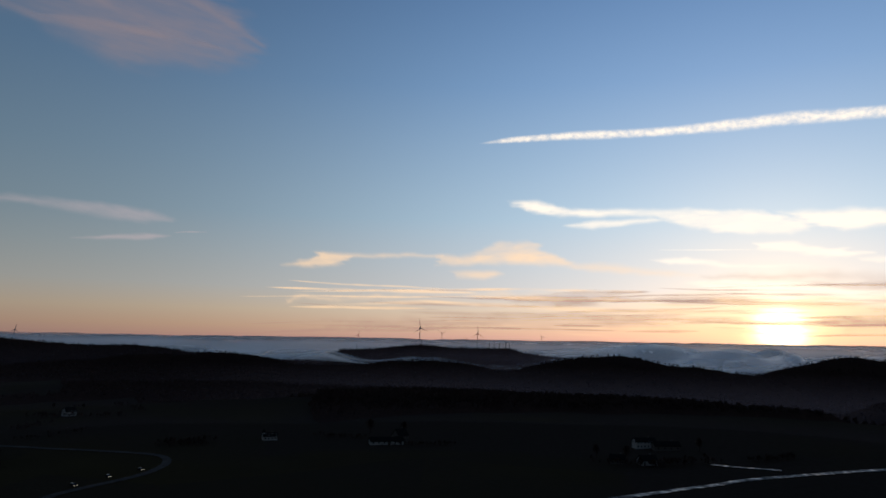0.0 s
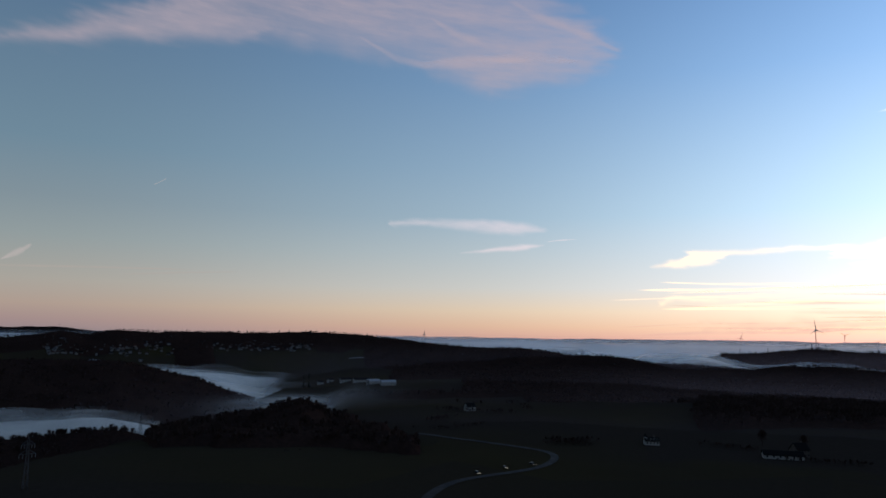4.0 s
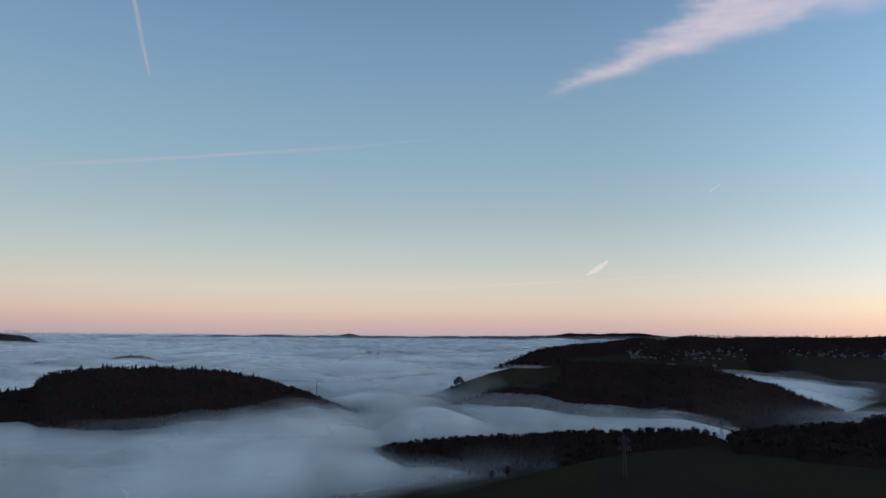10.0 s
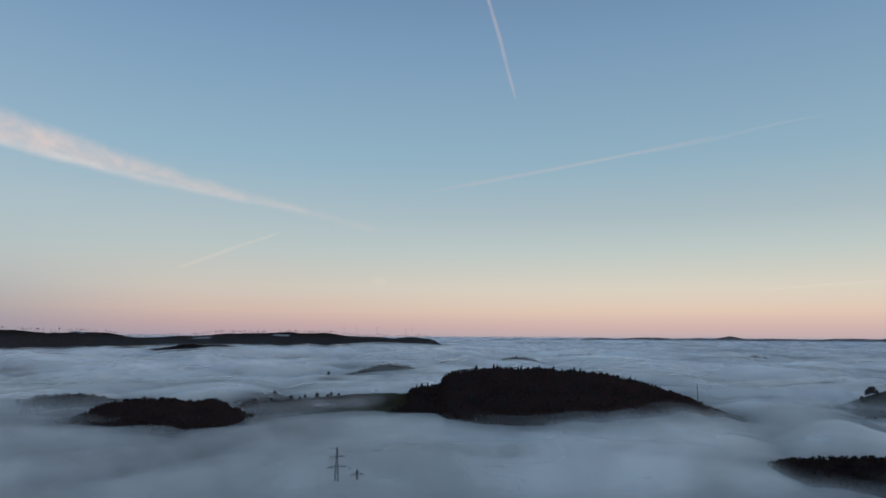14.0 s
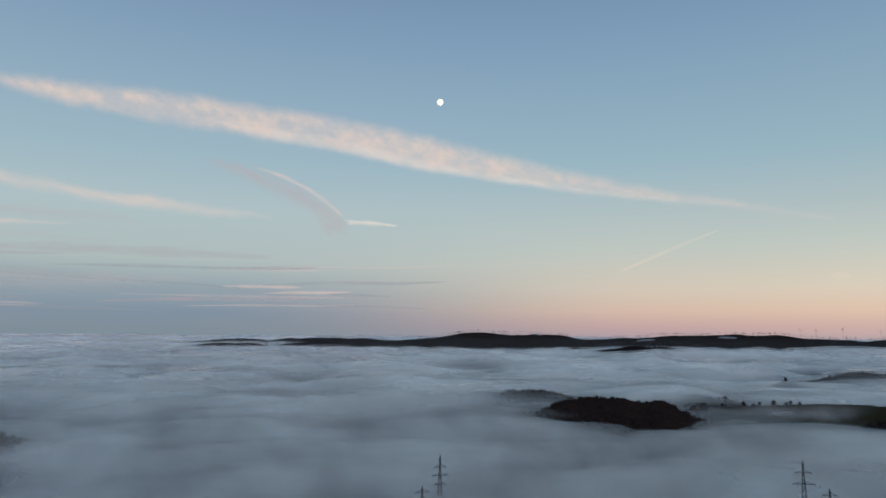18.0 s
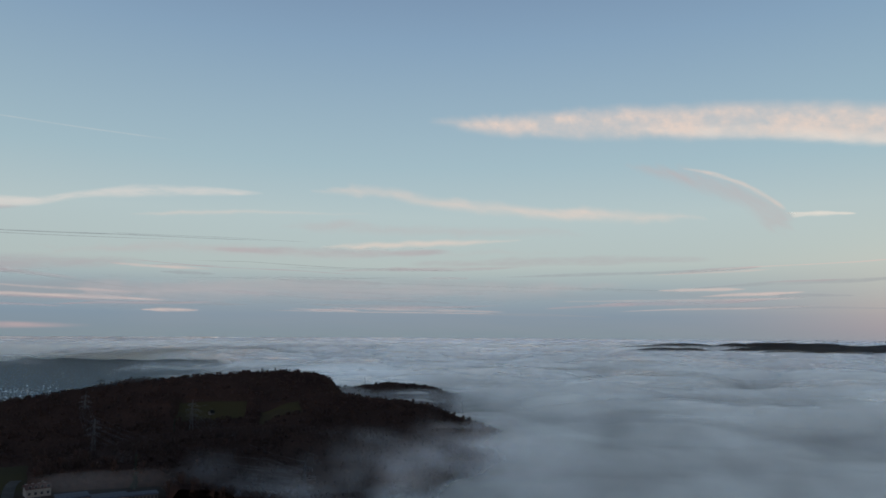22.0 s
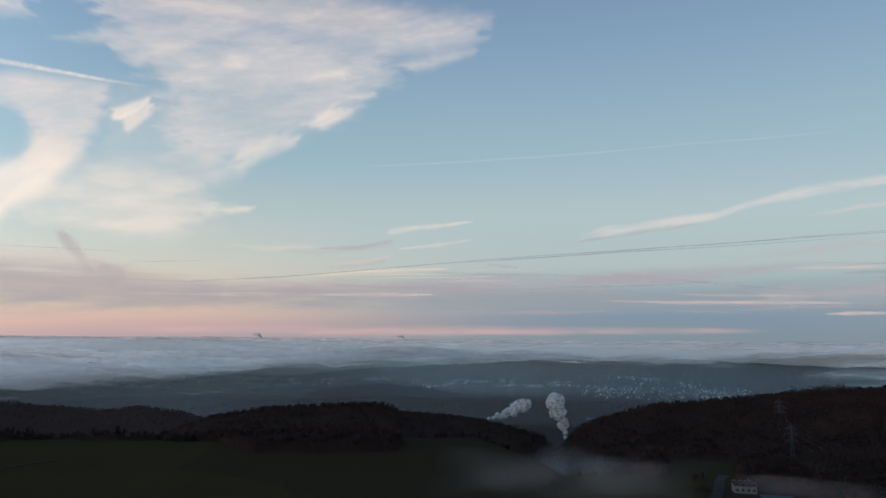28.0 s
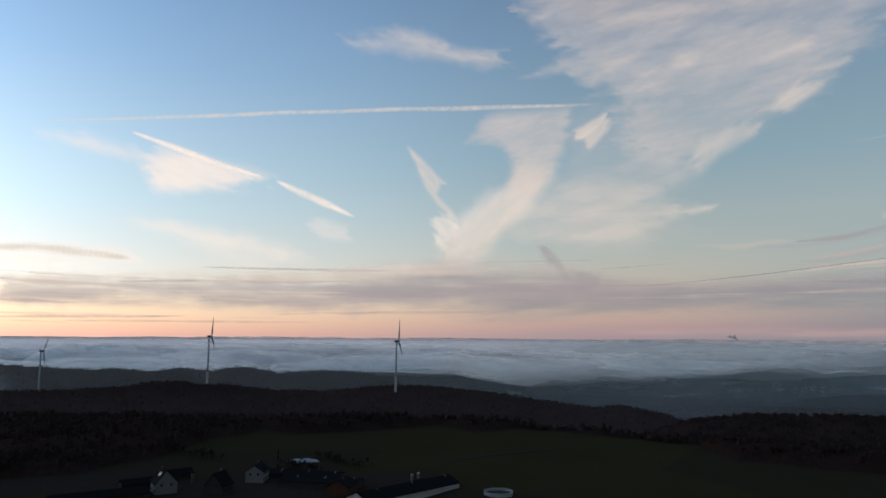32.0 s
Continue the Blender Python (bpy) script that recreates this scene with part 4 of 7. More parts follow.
STEEL = solid("galvanised_steel", (0.14, 0.14, 0.145), 0.6, 0.4, 0.2, 2.0)
PYLON = solid("weathered_pylon_steel", (0.05, 0.05, 0.054), 0.75, 0.1, 0.25, 2.0)
BLADE = solid("white_turbine_paint", (0.30, 0.30, 0.30), 0.45, 0, 0.06, 8.0)
DARKB = solid("dark_turbine_paint", (0.06, 0.06, 0.065), 0.5, 0, 0.1, 4.0)
RED = solid("red_warning_paint", (0.42, 0.06, 0.04), 0.5, 0, 0.1, 2.0)
PANE = solid("dark_window_glass", (0.02, 0.022, 0.026), 0.08, 0, 0.1, 1.0)
WOODEN = solid("orange_brown_boards", (0.055, 0.024, 0.014), 0.9, 0, 0.3, 1.0)
CONCRETE = solid("pale_concrete", (0.24, 0.24, 0.235), 0.85, 0, 0.2, 2.0)
BLUE_ROOF = solid("blue_grey_sheet_roof", (0.022, 0.029, 0.044), 0.7, 0.0, 0.2, 3.0)
BOARDS = solid("dark_weathered_boards", (0.026, 0.022, 0.020), 0.9, 0, 0.35, 1.0)
SNOW = solid("old_snow", (0.20, 0.21, 0.23), 0.9, 0, 0.2, 6.0)
RUBBER = solid("black_rubber", (0.02, 0.02, 0.02), 0.8, 0, 0.1, 0.5)


WETNESS = [0.75, 0.95, 0.1]


def asphalt(node):
    co = node("ShaderNodeTexCoord").outputs["Object"]
    n = node("ShaderNodeTexNoise", Vector=co, Scale=0.25, Detail=6.0).outputs[0]
    c = mix_col(node, n, (0.009, 0.009, 0.0095), (0.018, 0.017, 0.017))
    r = node("ShaderNodeMapRange", Value=n)
    r.inputs["From Min"].default_value, r.inputs["From Max"].default_value = 0.35, 0.65
    r.inputs["To Min"].default_value, r.inputs["To Max"].default_value = WETNESS[0], WETNESS[1]
    p = node("ShaderNodeBsdfPrincipled", Base_Color=c, Roughness=r.outputs[0])
    p.inputs["Specular IOR Level"].default_value = WETNESS[2]
    node("ShaderNodeOutputMaterial", Surface=p.outputs[0])


ROAD = material("damp_asphalt", asphalt)
WETNESS = [0.28, 0.95, 0.5]
WET_ROAD = material("wet_asphalt", asphalt)


def lamp_glass(node):
    em = node("ShaderNodeEmission", Color=(1.0, 0.86, 0.62, 1), Strength=4.0)
    node("ShaderNodeOutputMaterial", Surface=em.outputs[0])


HEADLIGHT = material("lit_lamp_glass", lamp_glass)


# ---- wind turbines ----
def turbine(az, D, hub_el, turn, first, rotor=41.0, stout=1.0, label="tall white wind turbine with three blades standing on a ridge"):
    g = float(land(az, D))
    hub = D * math.tan(radians(hub_el)) - g
    thing = tagged(new("wind_turbine"), label, "wind turbine", "wind turbines on the hills")
    part("tower", [tube([(-4, 2.4), (0, 2.3), (hub * 0.5, 1.9), (hub - 1.6, 1.3)], 18)], BLADE, thing, smooth=True)
    part("warning_band", [tube([(hub * 0.36, 2.12), (hub * 0.36 + 3.2, 2.1)], 18, False)], RED, thing, "red warning band")
    part("nacelle", [tube([(-4.2, 0.6), (-3.4, 1.7), (1.0, 2.2), (4.5, 1.9), (6.5, 0.8)], 14)], DARKB, thing, "dark egg-shaped nacelle").matrix_basis = pose(0, 0, hub, 90, 0, 0)
    part("hub", [tube([(0, 1.6), (1.4, 1.5), (2.4, 0.5)], 14)], DARKB, thing).matrix_basis = pose(0, -4.0, hub, 90, 0, 0)
    prof = ((0.0, 0.9, 0.9), (0.06, 1.0, 0.8), (0.2, 1.9, 0.45), (0.5, 1.2, 0.25), (0.8, 0.7, 0.14), (1.0, 0.15, 0.05))
    for k in range(3):
        v, f = [], []
        for r, c, t in prof:
            t, c = t * stout, c * stout
            v += [(-t, 0, r * rotor), (0, -c, r * rotor), (t, 0, r * rotor), (0, c * 0.8, r * rotor)]
        for i in range(len(prof) - 1):
            f += [(4 * i + j, 4 * i + (j + 1) % 4, 4 * i + 4 + (j + 1) % 4, 4 * i + 4 + j) for j in range(4)]
        f += [(3, 2, 1, 0), tuple(4 * len(prof) - 4 + j for j in range(4))]
        part("blade", [(v, f)], BLADE, thing).matrix_basis = pose(0, -4.8, hub, 0, first + 120 * k, 0)
    thing.matrix_basis = stand(az, D, turn)
    return thing


turbine(266.6, 1335, -0.44, 78, 8, rotor=43.0)
turbine(281.2, 1500, -0.13, 76, 12)
turbine(292.5, 1700, -1.22, 70, 40, label="hazy white wind turbine with three blades behind a ridge")
FAR_LABEL = "distant dark wind turbine with three blades above the fog"
for az, D, el, first, rotor in ((1.9, 3350, 0.86, -8, 45), (6.9, 5200, 0.20, 20, 41), (0.1, 5000, 0.47, -55, 41), (-2.8, 3400, 0.48, 0, 41),
                                (-1.9, 7000, 0.04, 60, 41), (-8.0, 6000, 0.26, -40, 41), (14.3, 7500, -0.38, 55, 41), (31.4, 3800, 0.16, 10, 26), (106.4, 12000, 0.62, 10, 45), (106.9, 12000, 0.52, 70, 45), (109.2, 12000, 0.70, 40, 45), (110.9, 12000, 0.58, 20, 45), (111.9, 12000, 0.58, 90, 45)):
    turbine(az, D, el, 25, first, rotor, 2.6, FAR_LABEL)


# ---- pylons and wires ----


def pylon(az, D, top_el, height, arms, turn=30.0, foot=2.6, label="grey steel lattice power pylon with crossarms"):
    """arms: (share of the height, half width)."""
    top = D * math.tan(radians(top_el))
    base = top - height
    st = max(1.0, D / 650)
    thing = tagged(new("power_pylon"), label, "pylon", "power pylons")
    def half(z):
        return 0.42 + (foot - 0.42) * max(0.0, 1 - z / (height * 0.9)) ** 1.25
    zs = [0, height * 0.18, height * 0.34, height * 0.48, height * 0.6, height * 0.72, height * 0.84, height * 0.95]
    for sx, sy in ((1, 1), (1, -1), (-1, 1), (-1, -1)):
        part("leg", [beam((sx * half(a), sy * half(a), a - (6 if a == 0 else 0)), (sx * half(b), sy * half(b), b), 0.30 * st) for a, b in zip(zs, zs[1:])], PYLON, thing)
    br = []
    for a, b in zip(zs, zs[1:]):
        p, q = half(a), half(b)
        for f in ((1, 0), (-1, 0), (0, 1), (0, -1)):
            for s in (1, -1):
                c1 = (f[0] * p + f[1] * s * p, f[1] * p + f[0] * s * p, a)
                c2 = (f[0] * q - f[1] * s * q, f[1] * q - f[0] * s * q, b)
                br.append(beam(c1, c2, 0.11 * st))
    part("lattice_bracing", br, PYLON, thing)
    part("peak", [beam((s * 0.4, 0, height * 0.95), (0, 0, height), 0.25) for s in (1, -1)], PYLON, thing)
    tips = []
    for share, w in arms:
        z = height * share
        g = [beam((-w, 0, z), (w, 0, z), 0.45 * st), beam((-w, 0, z), (-0.5, 0, z + 1.9), 0.35 * st), beam((w, 0, z), (0.5, 0, z + 1.9), 0.35 * st)]
        arm = part("crossarm", g, PYLON, thing)
        for s in (1, -0.55, 0.55, -1):
            ins = part("insulator", [tube([(-1.9, 0.09), (-1.2, 0.16), (-0.6, 0.1), (0, 0.12)], 6)], STEEL, arm)
            ins.matrix_basis = Matrix.Translation((s * w, 0, z))
            tips.append((s * w, 0, z - 1.9))
    p = place(az, D, base)
    thing.matrix_basis = pose(*p, 0, 0, az + turn) @ Matrix.Scale(float(drawn_in(D) / D), 4)
    return [thing.matrix_basis @ Vector(t) for t in tips] + [thing.matrix_basis @ Vector((0, 0, height))]


THREE = ((0.60, 6.2), (0.74, 7.6), (0.88, 5.2))
TWO = ((0.66, 8.0), (0.84, 5.6))
pylon(59.8, 385, -7.25, 36, ((0.78, 3.4), (0.90, 2.8)), 15, 1.4)
pylon(52.7, 900, -5.75, 34, ((0.66, 8.5), (0.84, 7.0)), 60)
pylon(35.8, 1350, -3.44, 36, TWO, 60)
pylon(112.2, 600, -8.53, 46, ((0.62, 8.2), (0.80, 6.0)), 20)
pylon(110.6, 610, -10.25, 34, TWO, 20)
pylon(139.0, 560, -9.23, 52, ((0.55, 5.0), (0.68, 6.4), (0.80, 5.0)), 20)
pylon(140.4, 520, -11.62, 40, THREE, 20)
pylon(80.0, 4000, -1.25, 90, ((0.86, 26.0), (0.93, 18.0)), 10)
pylon(79.3, 4200, -1.38, 80, ((0.88, 15.0), (0.94, 10.0)), 10)
pj = pylon(199.6, 850, -5.83, 46, THREE, 25)
pk = pylon(193.0, 900, -4.85, 44, THREE, -10)
pl = pylon(191.2, 1150, -3.75, 50, THREE, 0)
pm = pylon(199.4, 1120, -3.07, 42, ((0.60, 9.5), (0.74, 8.0), (0.88, 6.0)), 0)
pn = pylon(200.3, 1000, -4.12, 44, THREE, 25)
pq = pylon(184.4, 480, -9.64, 40, THREE, 25)


def wires(a, b, sag):
    """The line between two pylons: one sagging conductor for every insulator."""
    g = []
    for p, q in zip(a, b):
        last = None
        for i in range(15):
            u = i / 14
            c = p.lerp(q, u) - Vector((0, 0, sag * 4 * u * (1 - u)))
            if last is not None:
                g.append(beam(last, c, 0.10))
            last = c
    tagged(part("power_line", g, PYLON), "sagging aluminium power line strung between pylons", "cable")


wires(pj, pn, 9)
wires(pn, pm, 7)
wires(pj, pq, 10)
wires(pk, pl, 8)
wires(pk, pq, 12)


def mast(az, D, top_el, height, head=0.0, label="thin steel radio mast on the wooded ridge"):
    top = D * math.tan(radians(top_el))
    thing = tagged(new("radio_mast"), label, "mast")
    part("pole", [tube([(-8, 0.9), (height * 0.7, 0.6), (height, 0.25)], 8)], PYLON, thing)
    if head:
        for z in (0.72, 0.82, 0.9):
            part("platform", [tube([(height * z, head), (height * z + 1.2, head)], 10)], PYLON, thing)
    p = place(az, D, top - height)
    thing.matrix_basis = pose(*p, 0, 0, az) @ Matrix.Scale(float(drawn_in(D) / D), 4)


mast(179.9, 1540, -3.22, 46)
mast(40.5, 2740, 0.37, 48, 9.0, "lattice tower with aerial platforms on the hilltop")
mast(84.1, 1500, -3.36, 30)
mast(58.5, 5200, 0.53, 60)


# ---- houses ----
def house(az, D, w, d, h, rise, turn, walls=WHITE, roof=SLATE, floors=2, cols=4, chimney=True, label="white house with a dark pitched roof", group="", name="house"):
    thing = tagged(new(name), label, "building" if name != "house" else "house", group)
    part("wall", [gable(w, d, h, rise)], walls, thing)
    part("roof", [roof_slab(w, d, h, rise, 1), roof_slab(w, d, h, rise, -1)], roof, thing)
    if chimney:
        part("chimney", [box(w * 0.22, 0.6, h + rise - 1.0, 0.9, 0.7, 2.2)], CREAM, thing)
    for fl in range(floors):
        for c in range(cols):
            x = (c + 0.5) / cols * w - w / 2
            for s in (1, -1):
                win = part("window", [box(x, s * (d / 2 + 0.02), 0.9 + fl * 2.7, 1.2, 0.12, 1.3)], walls, thing)
                part("pane", [box(x, s * (d / 2 + 0.07), 1.0 + fl * 2.7, 1.0, 0.1, 1.1)], PANE, win)
    for s in (1, -1):
        for y in (-d * 0.22, d * 0.22):
            part("pane", [box(s * (w / 2 + 0.02), y, 3.6 if floors > 1 else 1.0, 0.12, 1.0, 1.2)], PANE, thing)
    part("door", [box(-w * 0.1, d / 2 + 0.03, 0, 1.0, 0.14, 2.1)], WOODEN, thing)
    thing.matrix_basis = stand(az, D, turn)
    return thing


def tower_house():
    D = sight(13.5, -7.95)
    t = house(13.5, D, 10, 6, 3, 2.2, 15, label="white country house with a small corner tower beside the field")
    tw = part("corner_tower", [box(-4.4, 0, -2, 2.0, 2.0, 7.5)], WHITE, t)
    part("spire", [([(-5.6, -1.2, 5.5), (-3.2, -1.2, 5.5), (-3.2, 1.2, 5.5), (-5.6, 1.2, 5.5), (-4.4, 0, 8.5)], [(0, 1, 4), (1, 2, 4), (2, 3, 4), (3, 0, 4), (3, 2, 1, 0)])], SLATE, tw)


tower_house()
house(4.4, sight(4.4, -8.34), 24, 9, 2.4, 2.4, 10, WHITE, SLATE, 1, 6, label="long low white farm building with a dark roof")
house(3.3, sight(3.3, -8.12), 9, 8, 5, 4, 40, CREAM, SLATE, label="small farmhouse with a dark roof beside trees")
house(-15.8, sight(-15.8, -7.98), 15, 8, 4.6, 2.2, 25, WHITE, SLATE, 2, 6, label="large white house with two rows of windows")
house(-17.4, sight(-17.4, -8.08), 18, 8, 3, 2.5, 20, CREAM, SLATE, 1, 4, label="low outbuilding with a dark roof")
house(-16.0, sight(-16.0, -9.25), 10, 8, 3, 2.6, 25, WHITE, SLATE, 1, 3, label="white bungalow among dark trees")
house(-13.8, sight(-13.8, -9.25), 9, 7, 3, 2.4, 0, CREAM, SLATE, 1, 3, label="small house among dark trees")
house(27.6, sight(27.7, -5.85), 10, 7, 4, 3.5, 35, WHITE, SLATE, 2, 3, label="white house alone in the misty meadow")
for az, el, w, roof, lab in ((35.4, -3.86, 26, PALE_ROOF, "pale-roofed farm hall at the misty hamlet"), (36.4, -3.72, 34, SLATE, "dark barn at the misty hamlet"),
                             (37.6, -3.71, 26, SLATE, "dark-roofed barn at the misty hamlet"), (38.8, -3.74, 16, SLATE, "white farmhouse at the misty hamlet"),
                             (39.6, -3.93, 13, SLATE, "white farmhouse at the misty hamlet"), (34.2, -3.93, 30, PALE_ROOF, "long pale shed at the misty hamlet")):
    house(az, sight(az, el), w, 14, 6, 4, 15, WHITE, roof, 1, 4, False, lab, "farm buildings of the hamlet", "farm_building" if w > 16 else "house")

# town on the hill: many small houses, alike in kind
trng = random.Random(21)


def small_house(walls, roof, w, d, label):
    t = tagged(new("house"), label, "house", "houses of the hill town")
    part("wall", [gable(w, d, 4.2, 3)], walls, t)
    part("roof", [roof_slab(w, d, 4.2, 3, 1), roof_slab(w, d, 4.2, 3, -1)], roof, t)
    return t


# darker copies of white plaster and pale roof, the dusk put into their colour
DIM = solid("dimmed_white_plaster", (0.13, 0.127, 0.125), 0.85, 0, 0.3, 2.0)
DIM_ROOF = solid("dimmed_frosted_roof", (0.07, 0.072, 0.08), 0.8, 0, 0.3, 2.0)
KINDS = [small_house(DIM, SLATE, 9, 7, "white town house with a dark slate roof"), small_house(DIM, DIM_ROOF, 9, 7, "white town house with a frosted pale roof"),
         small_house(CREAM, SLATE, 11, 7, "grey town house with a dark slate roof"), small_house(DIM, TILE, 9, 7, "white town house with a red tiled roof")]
for k, t in enumerate(KINDS):
    t.matrix_basis = stand(52.0 + k, 2350 + 40 * k, 30 * k)
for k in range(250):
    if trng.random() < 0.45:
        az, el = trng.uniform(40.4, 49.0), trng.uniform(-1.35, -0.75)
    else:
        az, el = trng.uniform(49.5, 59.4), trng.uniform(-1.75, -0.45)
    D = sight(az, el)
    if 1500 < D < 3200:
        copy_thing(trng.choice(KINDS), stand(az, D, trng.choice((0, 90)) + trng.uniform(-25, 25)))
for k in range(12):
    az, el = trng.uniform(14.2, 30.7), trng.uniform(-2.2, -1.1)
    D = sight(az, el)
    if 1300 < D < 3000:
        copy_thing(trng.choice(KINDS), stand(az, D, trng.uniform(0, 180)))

# wide town down in the hazy valley: too many houses to count, in quarters along the roads
def town_walls(node):
    rnd = node("ShaderNodeNewGeometry").outputs["Random Per Island"]
    c = ramp(node, rnd, [(0.0, (0.05, 0.05, 0.055)), (0.45, (0.12, 0.12, 0.12)), (0.8, (0.22, 0.22, 0.22)), (1.0, (0.55, 0.55, 0.55))])
    p = node("ShaderNodeBsdfPrincipled", Base_Color=c, Roughness=0.8)
    node("ShaderNodeOutputMaterial", Surface=p.outputs[0])


TOWN = material("town_plaster_and_roofs", town_walls)
tv, tf = [], []
# azimuth and dip of each quarter's two corners, number of houses, width of a building
for a0, a1, e0, e1, n, size in ((247.9, 252.8, -4.37, -3.68, 260, 14),
                                (244.0, 247.7, -3.72, -3.21, 90, 12),
                                (234.3, 241.3, -4.01, -3.26, 150, 14),
                                (243.7, 246.5, -4.61, -4.40, 40, 14),
                                (254.4, 257.5, -5.14, -4.52, 60, 16),
                                (223.5, 226.7, -3.84, -3.44, 50, 12),
                                (203.2, 216.0, -4.74, -3.54, 380, 10),
                                (215.8, 221.2, -3.97, -3.53, 140, 12),
                                (210.7, 214.8, -7.16, -6.22, 60, 10),
                                (205.2, 211.5, -3.25, -2.91, 40, 18),
                                (230.7, 235.6, -3.61, -3.27, 40, 22),
                                (221.1, 227.0, -3.98, -3.28, 80, 14),
                                (202.2, 207.5, -4.52, -3.11, 110, 10)):
    knots = [(trng.uniform(a0, a1), trng.uniform(e0, e1)) for _ in range(max(2, n // 22))]
    for k in range(n):
        ka, ke = trng.choice(knots)
        az, el = ka + trng.gauss(0, (a1 - a0) * 0.09), ke + trng.gauss(0, abs(e1 - e0) * 0.10)
        D = sight(az, max(min(el, -2.4), -7.5))
        if D < 1800 or D > 8000:
            continue
        w, d, h = size * trng.uniform(0.4, 1.0), trng.uniform(5, 8), trng.choice((3, 4, 5, 6))
        m = stand(az, D, trng.uniform(-40, 40))
        for v, f in (box(0, 0, -3, w, d, h + 3), ([(-w / 2 - .4, -d / 2 - .4, h), (w / 2 + .4, -d / 2 - .4, h), (w / 2 + .4, d / 2 + .4, h), (-w / 2 - .4, d / 2 + .4, h), (-w / 2, 0, h + 3), (w / 2, 0, h + 3)], [(0, 1, 5, 4), (2, 3, 4, 5), (1, 2, 5), (3, 0, 4)])):
            b = len(tv)
            tv += [tuple(m @ Vector(p)) for p in v]
            tf += [tuple(i + b for i in q) for q in f]
town = part("valley_town", [(tv, tf)], TOWN)
tagged(town, "pale houses of a town spread along the hazy valley", "town", kind="stuff")


def tower_block(az, el, w, h, label, D=0):
    D = D or sight(az, el)
    t = tagged(new("tower_block"), label, "building", "tower blocks in the valley")
    part("wall", [box(0, 0, -4, w, 14, h + 4)], WHITE, t)
    part("roof", [box(0, 0, h, w + 0.8, 14.8, 0.9)], CONCRETE, t)
    part("lift_house", [box(w * 0.2, 0, h + 0.9, 5, 5, 3)], CONCRETE, t)
    for fl in range(int(h / 3)):
        part("window_band", [box(0, -7.05, 1 + fl * 3, w * 0.9, 0.2, 1.3)], PANE, t)
    t.matrix_basis = stand(az, D, 10)


tower_block(211.0, -5.4, 24, 42, "pale tower block at the foot of the wooded hill", 3000)
tower_block(194.9, -3.3, 17, 11, "white tower block beyond the wooded hill")
tower_block(195.6, -3.35, 20, 9, "white slab block beyond the wooded hill")
for az, el in ((227.9, -3.79), (220.8, -3.68), (220.0, -3.73), (237.6, -3.60), (245.5, -3.39), (230.2, -3.47)):
    tower_block(az, el, trng.uniform(18, 40), trng.uniform(22, 38), "distant pale tower block in the hazy valley town")

# ---- the house and workshop at the edge of the mist ----
D1 = sight(202.9, -10.95)
house(202.9, D1, 10, 7, 3.6, 1.4, 12, DIM, TILE, 2, 4, label="pale house with a red tiled roof beside the mist")


def workshop(az, D, w, d, h, turn, roof, label):
    t = tagged(new("workshop"), label, "building", "workshops in the mist")
    part("wall", [box(0, 0, -3, w, d, h + 3)], CREAM, t)
    part("roof", [box(0, 0, h, w + 0.8, d + 0.8, 0.5)], roof, t)
    for s in np.linspace(-0.42, 0.42, 7):
        part("roof_panel", [box(s * w, 0, h + 0.5, w / 8.2, d * 0.86, 0.12)], roof, t)
    for fl in range(max(1, int(h / 3))):
        for s in np.linspace(-0.44, 0.44, 9):
            part("window", [box(s * w, -d / 2 - 0.04, 1 + 2.9 * fl, w / 13, 0.14, 1.3)], PANE, t)
    t.matrix_basis = stand(az, D, turn)


workshop(200.7, sight(200.7, -11.99), 12, 10, 4.5, 8, BLUE_ROOF, "two-storey white workshop with a blue-grey roof in the mist")
workshop(198.4, sight(198.4, -11.98), 15, 10, 3.5, 8, BLUE_ROOF, "low white workshop with a blue-grey panelled roof")
workshop(196.3, sight(196.2, -11.84), 14, 7, 2.6, 8, BLUE_ROOF, "long low pale shed beside a dark fir")
house(191.6, sight(191.6, -6.01), 6, 5, 2.6, 2.6, 40, CREAM, SLATE, 1, 2, label="small white gabled house on the wooded hill")

# ---- farm below the eye ----
def farm_house(az, el, w, d, h, rise, turn, label, walls=DIM, roof=SLATE):
    return house(az, sight(az, el), w, d, h, rise, turn, walls, roof, 2, 4, True, label, "farm houses")


fh = farm_house(283.9, -11.47, 11, 10, 5, 5.5, 90 + 12, "farmhouse with white lower walls and dark slate gable")
for s in (-2.2, 0.2):
    part("skylight", [([(s, 2.6, 8.0), (s + 1.5, 2.6, 8.0), (s + 1.5, 1.4, 9.35), (s, 1.4, 9.35)], [(0, 1, 2, 3)])], PANE, fh, "glazed skylight")
part("slate_gable", [([(5.56, -5, 5), (5.56, 5, 5), (5.56, 0, 10.4), (5.7, -5, 5), (5.7, 5, 5), (5.7, 0, 10.4)], [(0, 1, 2), (3, 4, 5), (0, 3, 5, 2), (1, 4, 5, 2), (0, 3, 4, 1)])], SLATE, fh, "slate-hung gable")
farm_house(280.0, -11.75, 10, 9, 4, 5.5, 60, "steep dark-roofed farmhouse with white gable trim", BOARDS)
farm_house(277.2, -11.09, 12, 9, 5.5, 3, 75, "white farmhouse with rows of dark windows")
house(283.0, sight(283.0, -10.6), 14, 7, 2.8, 2, 20, BOARDS, SLATE, 1, 4, False, "dark farm outbuilding with a small turret", "farm buildings", "farm_building")
house(288.2, sight(288.1, -11.75), 40, 11, 2.6, 2.2, 8, BOARDS, SLATE, 1, 6, False, "long dark stable behind the farmhouse", "farm buildings", "farm_building")
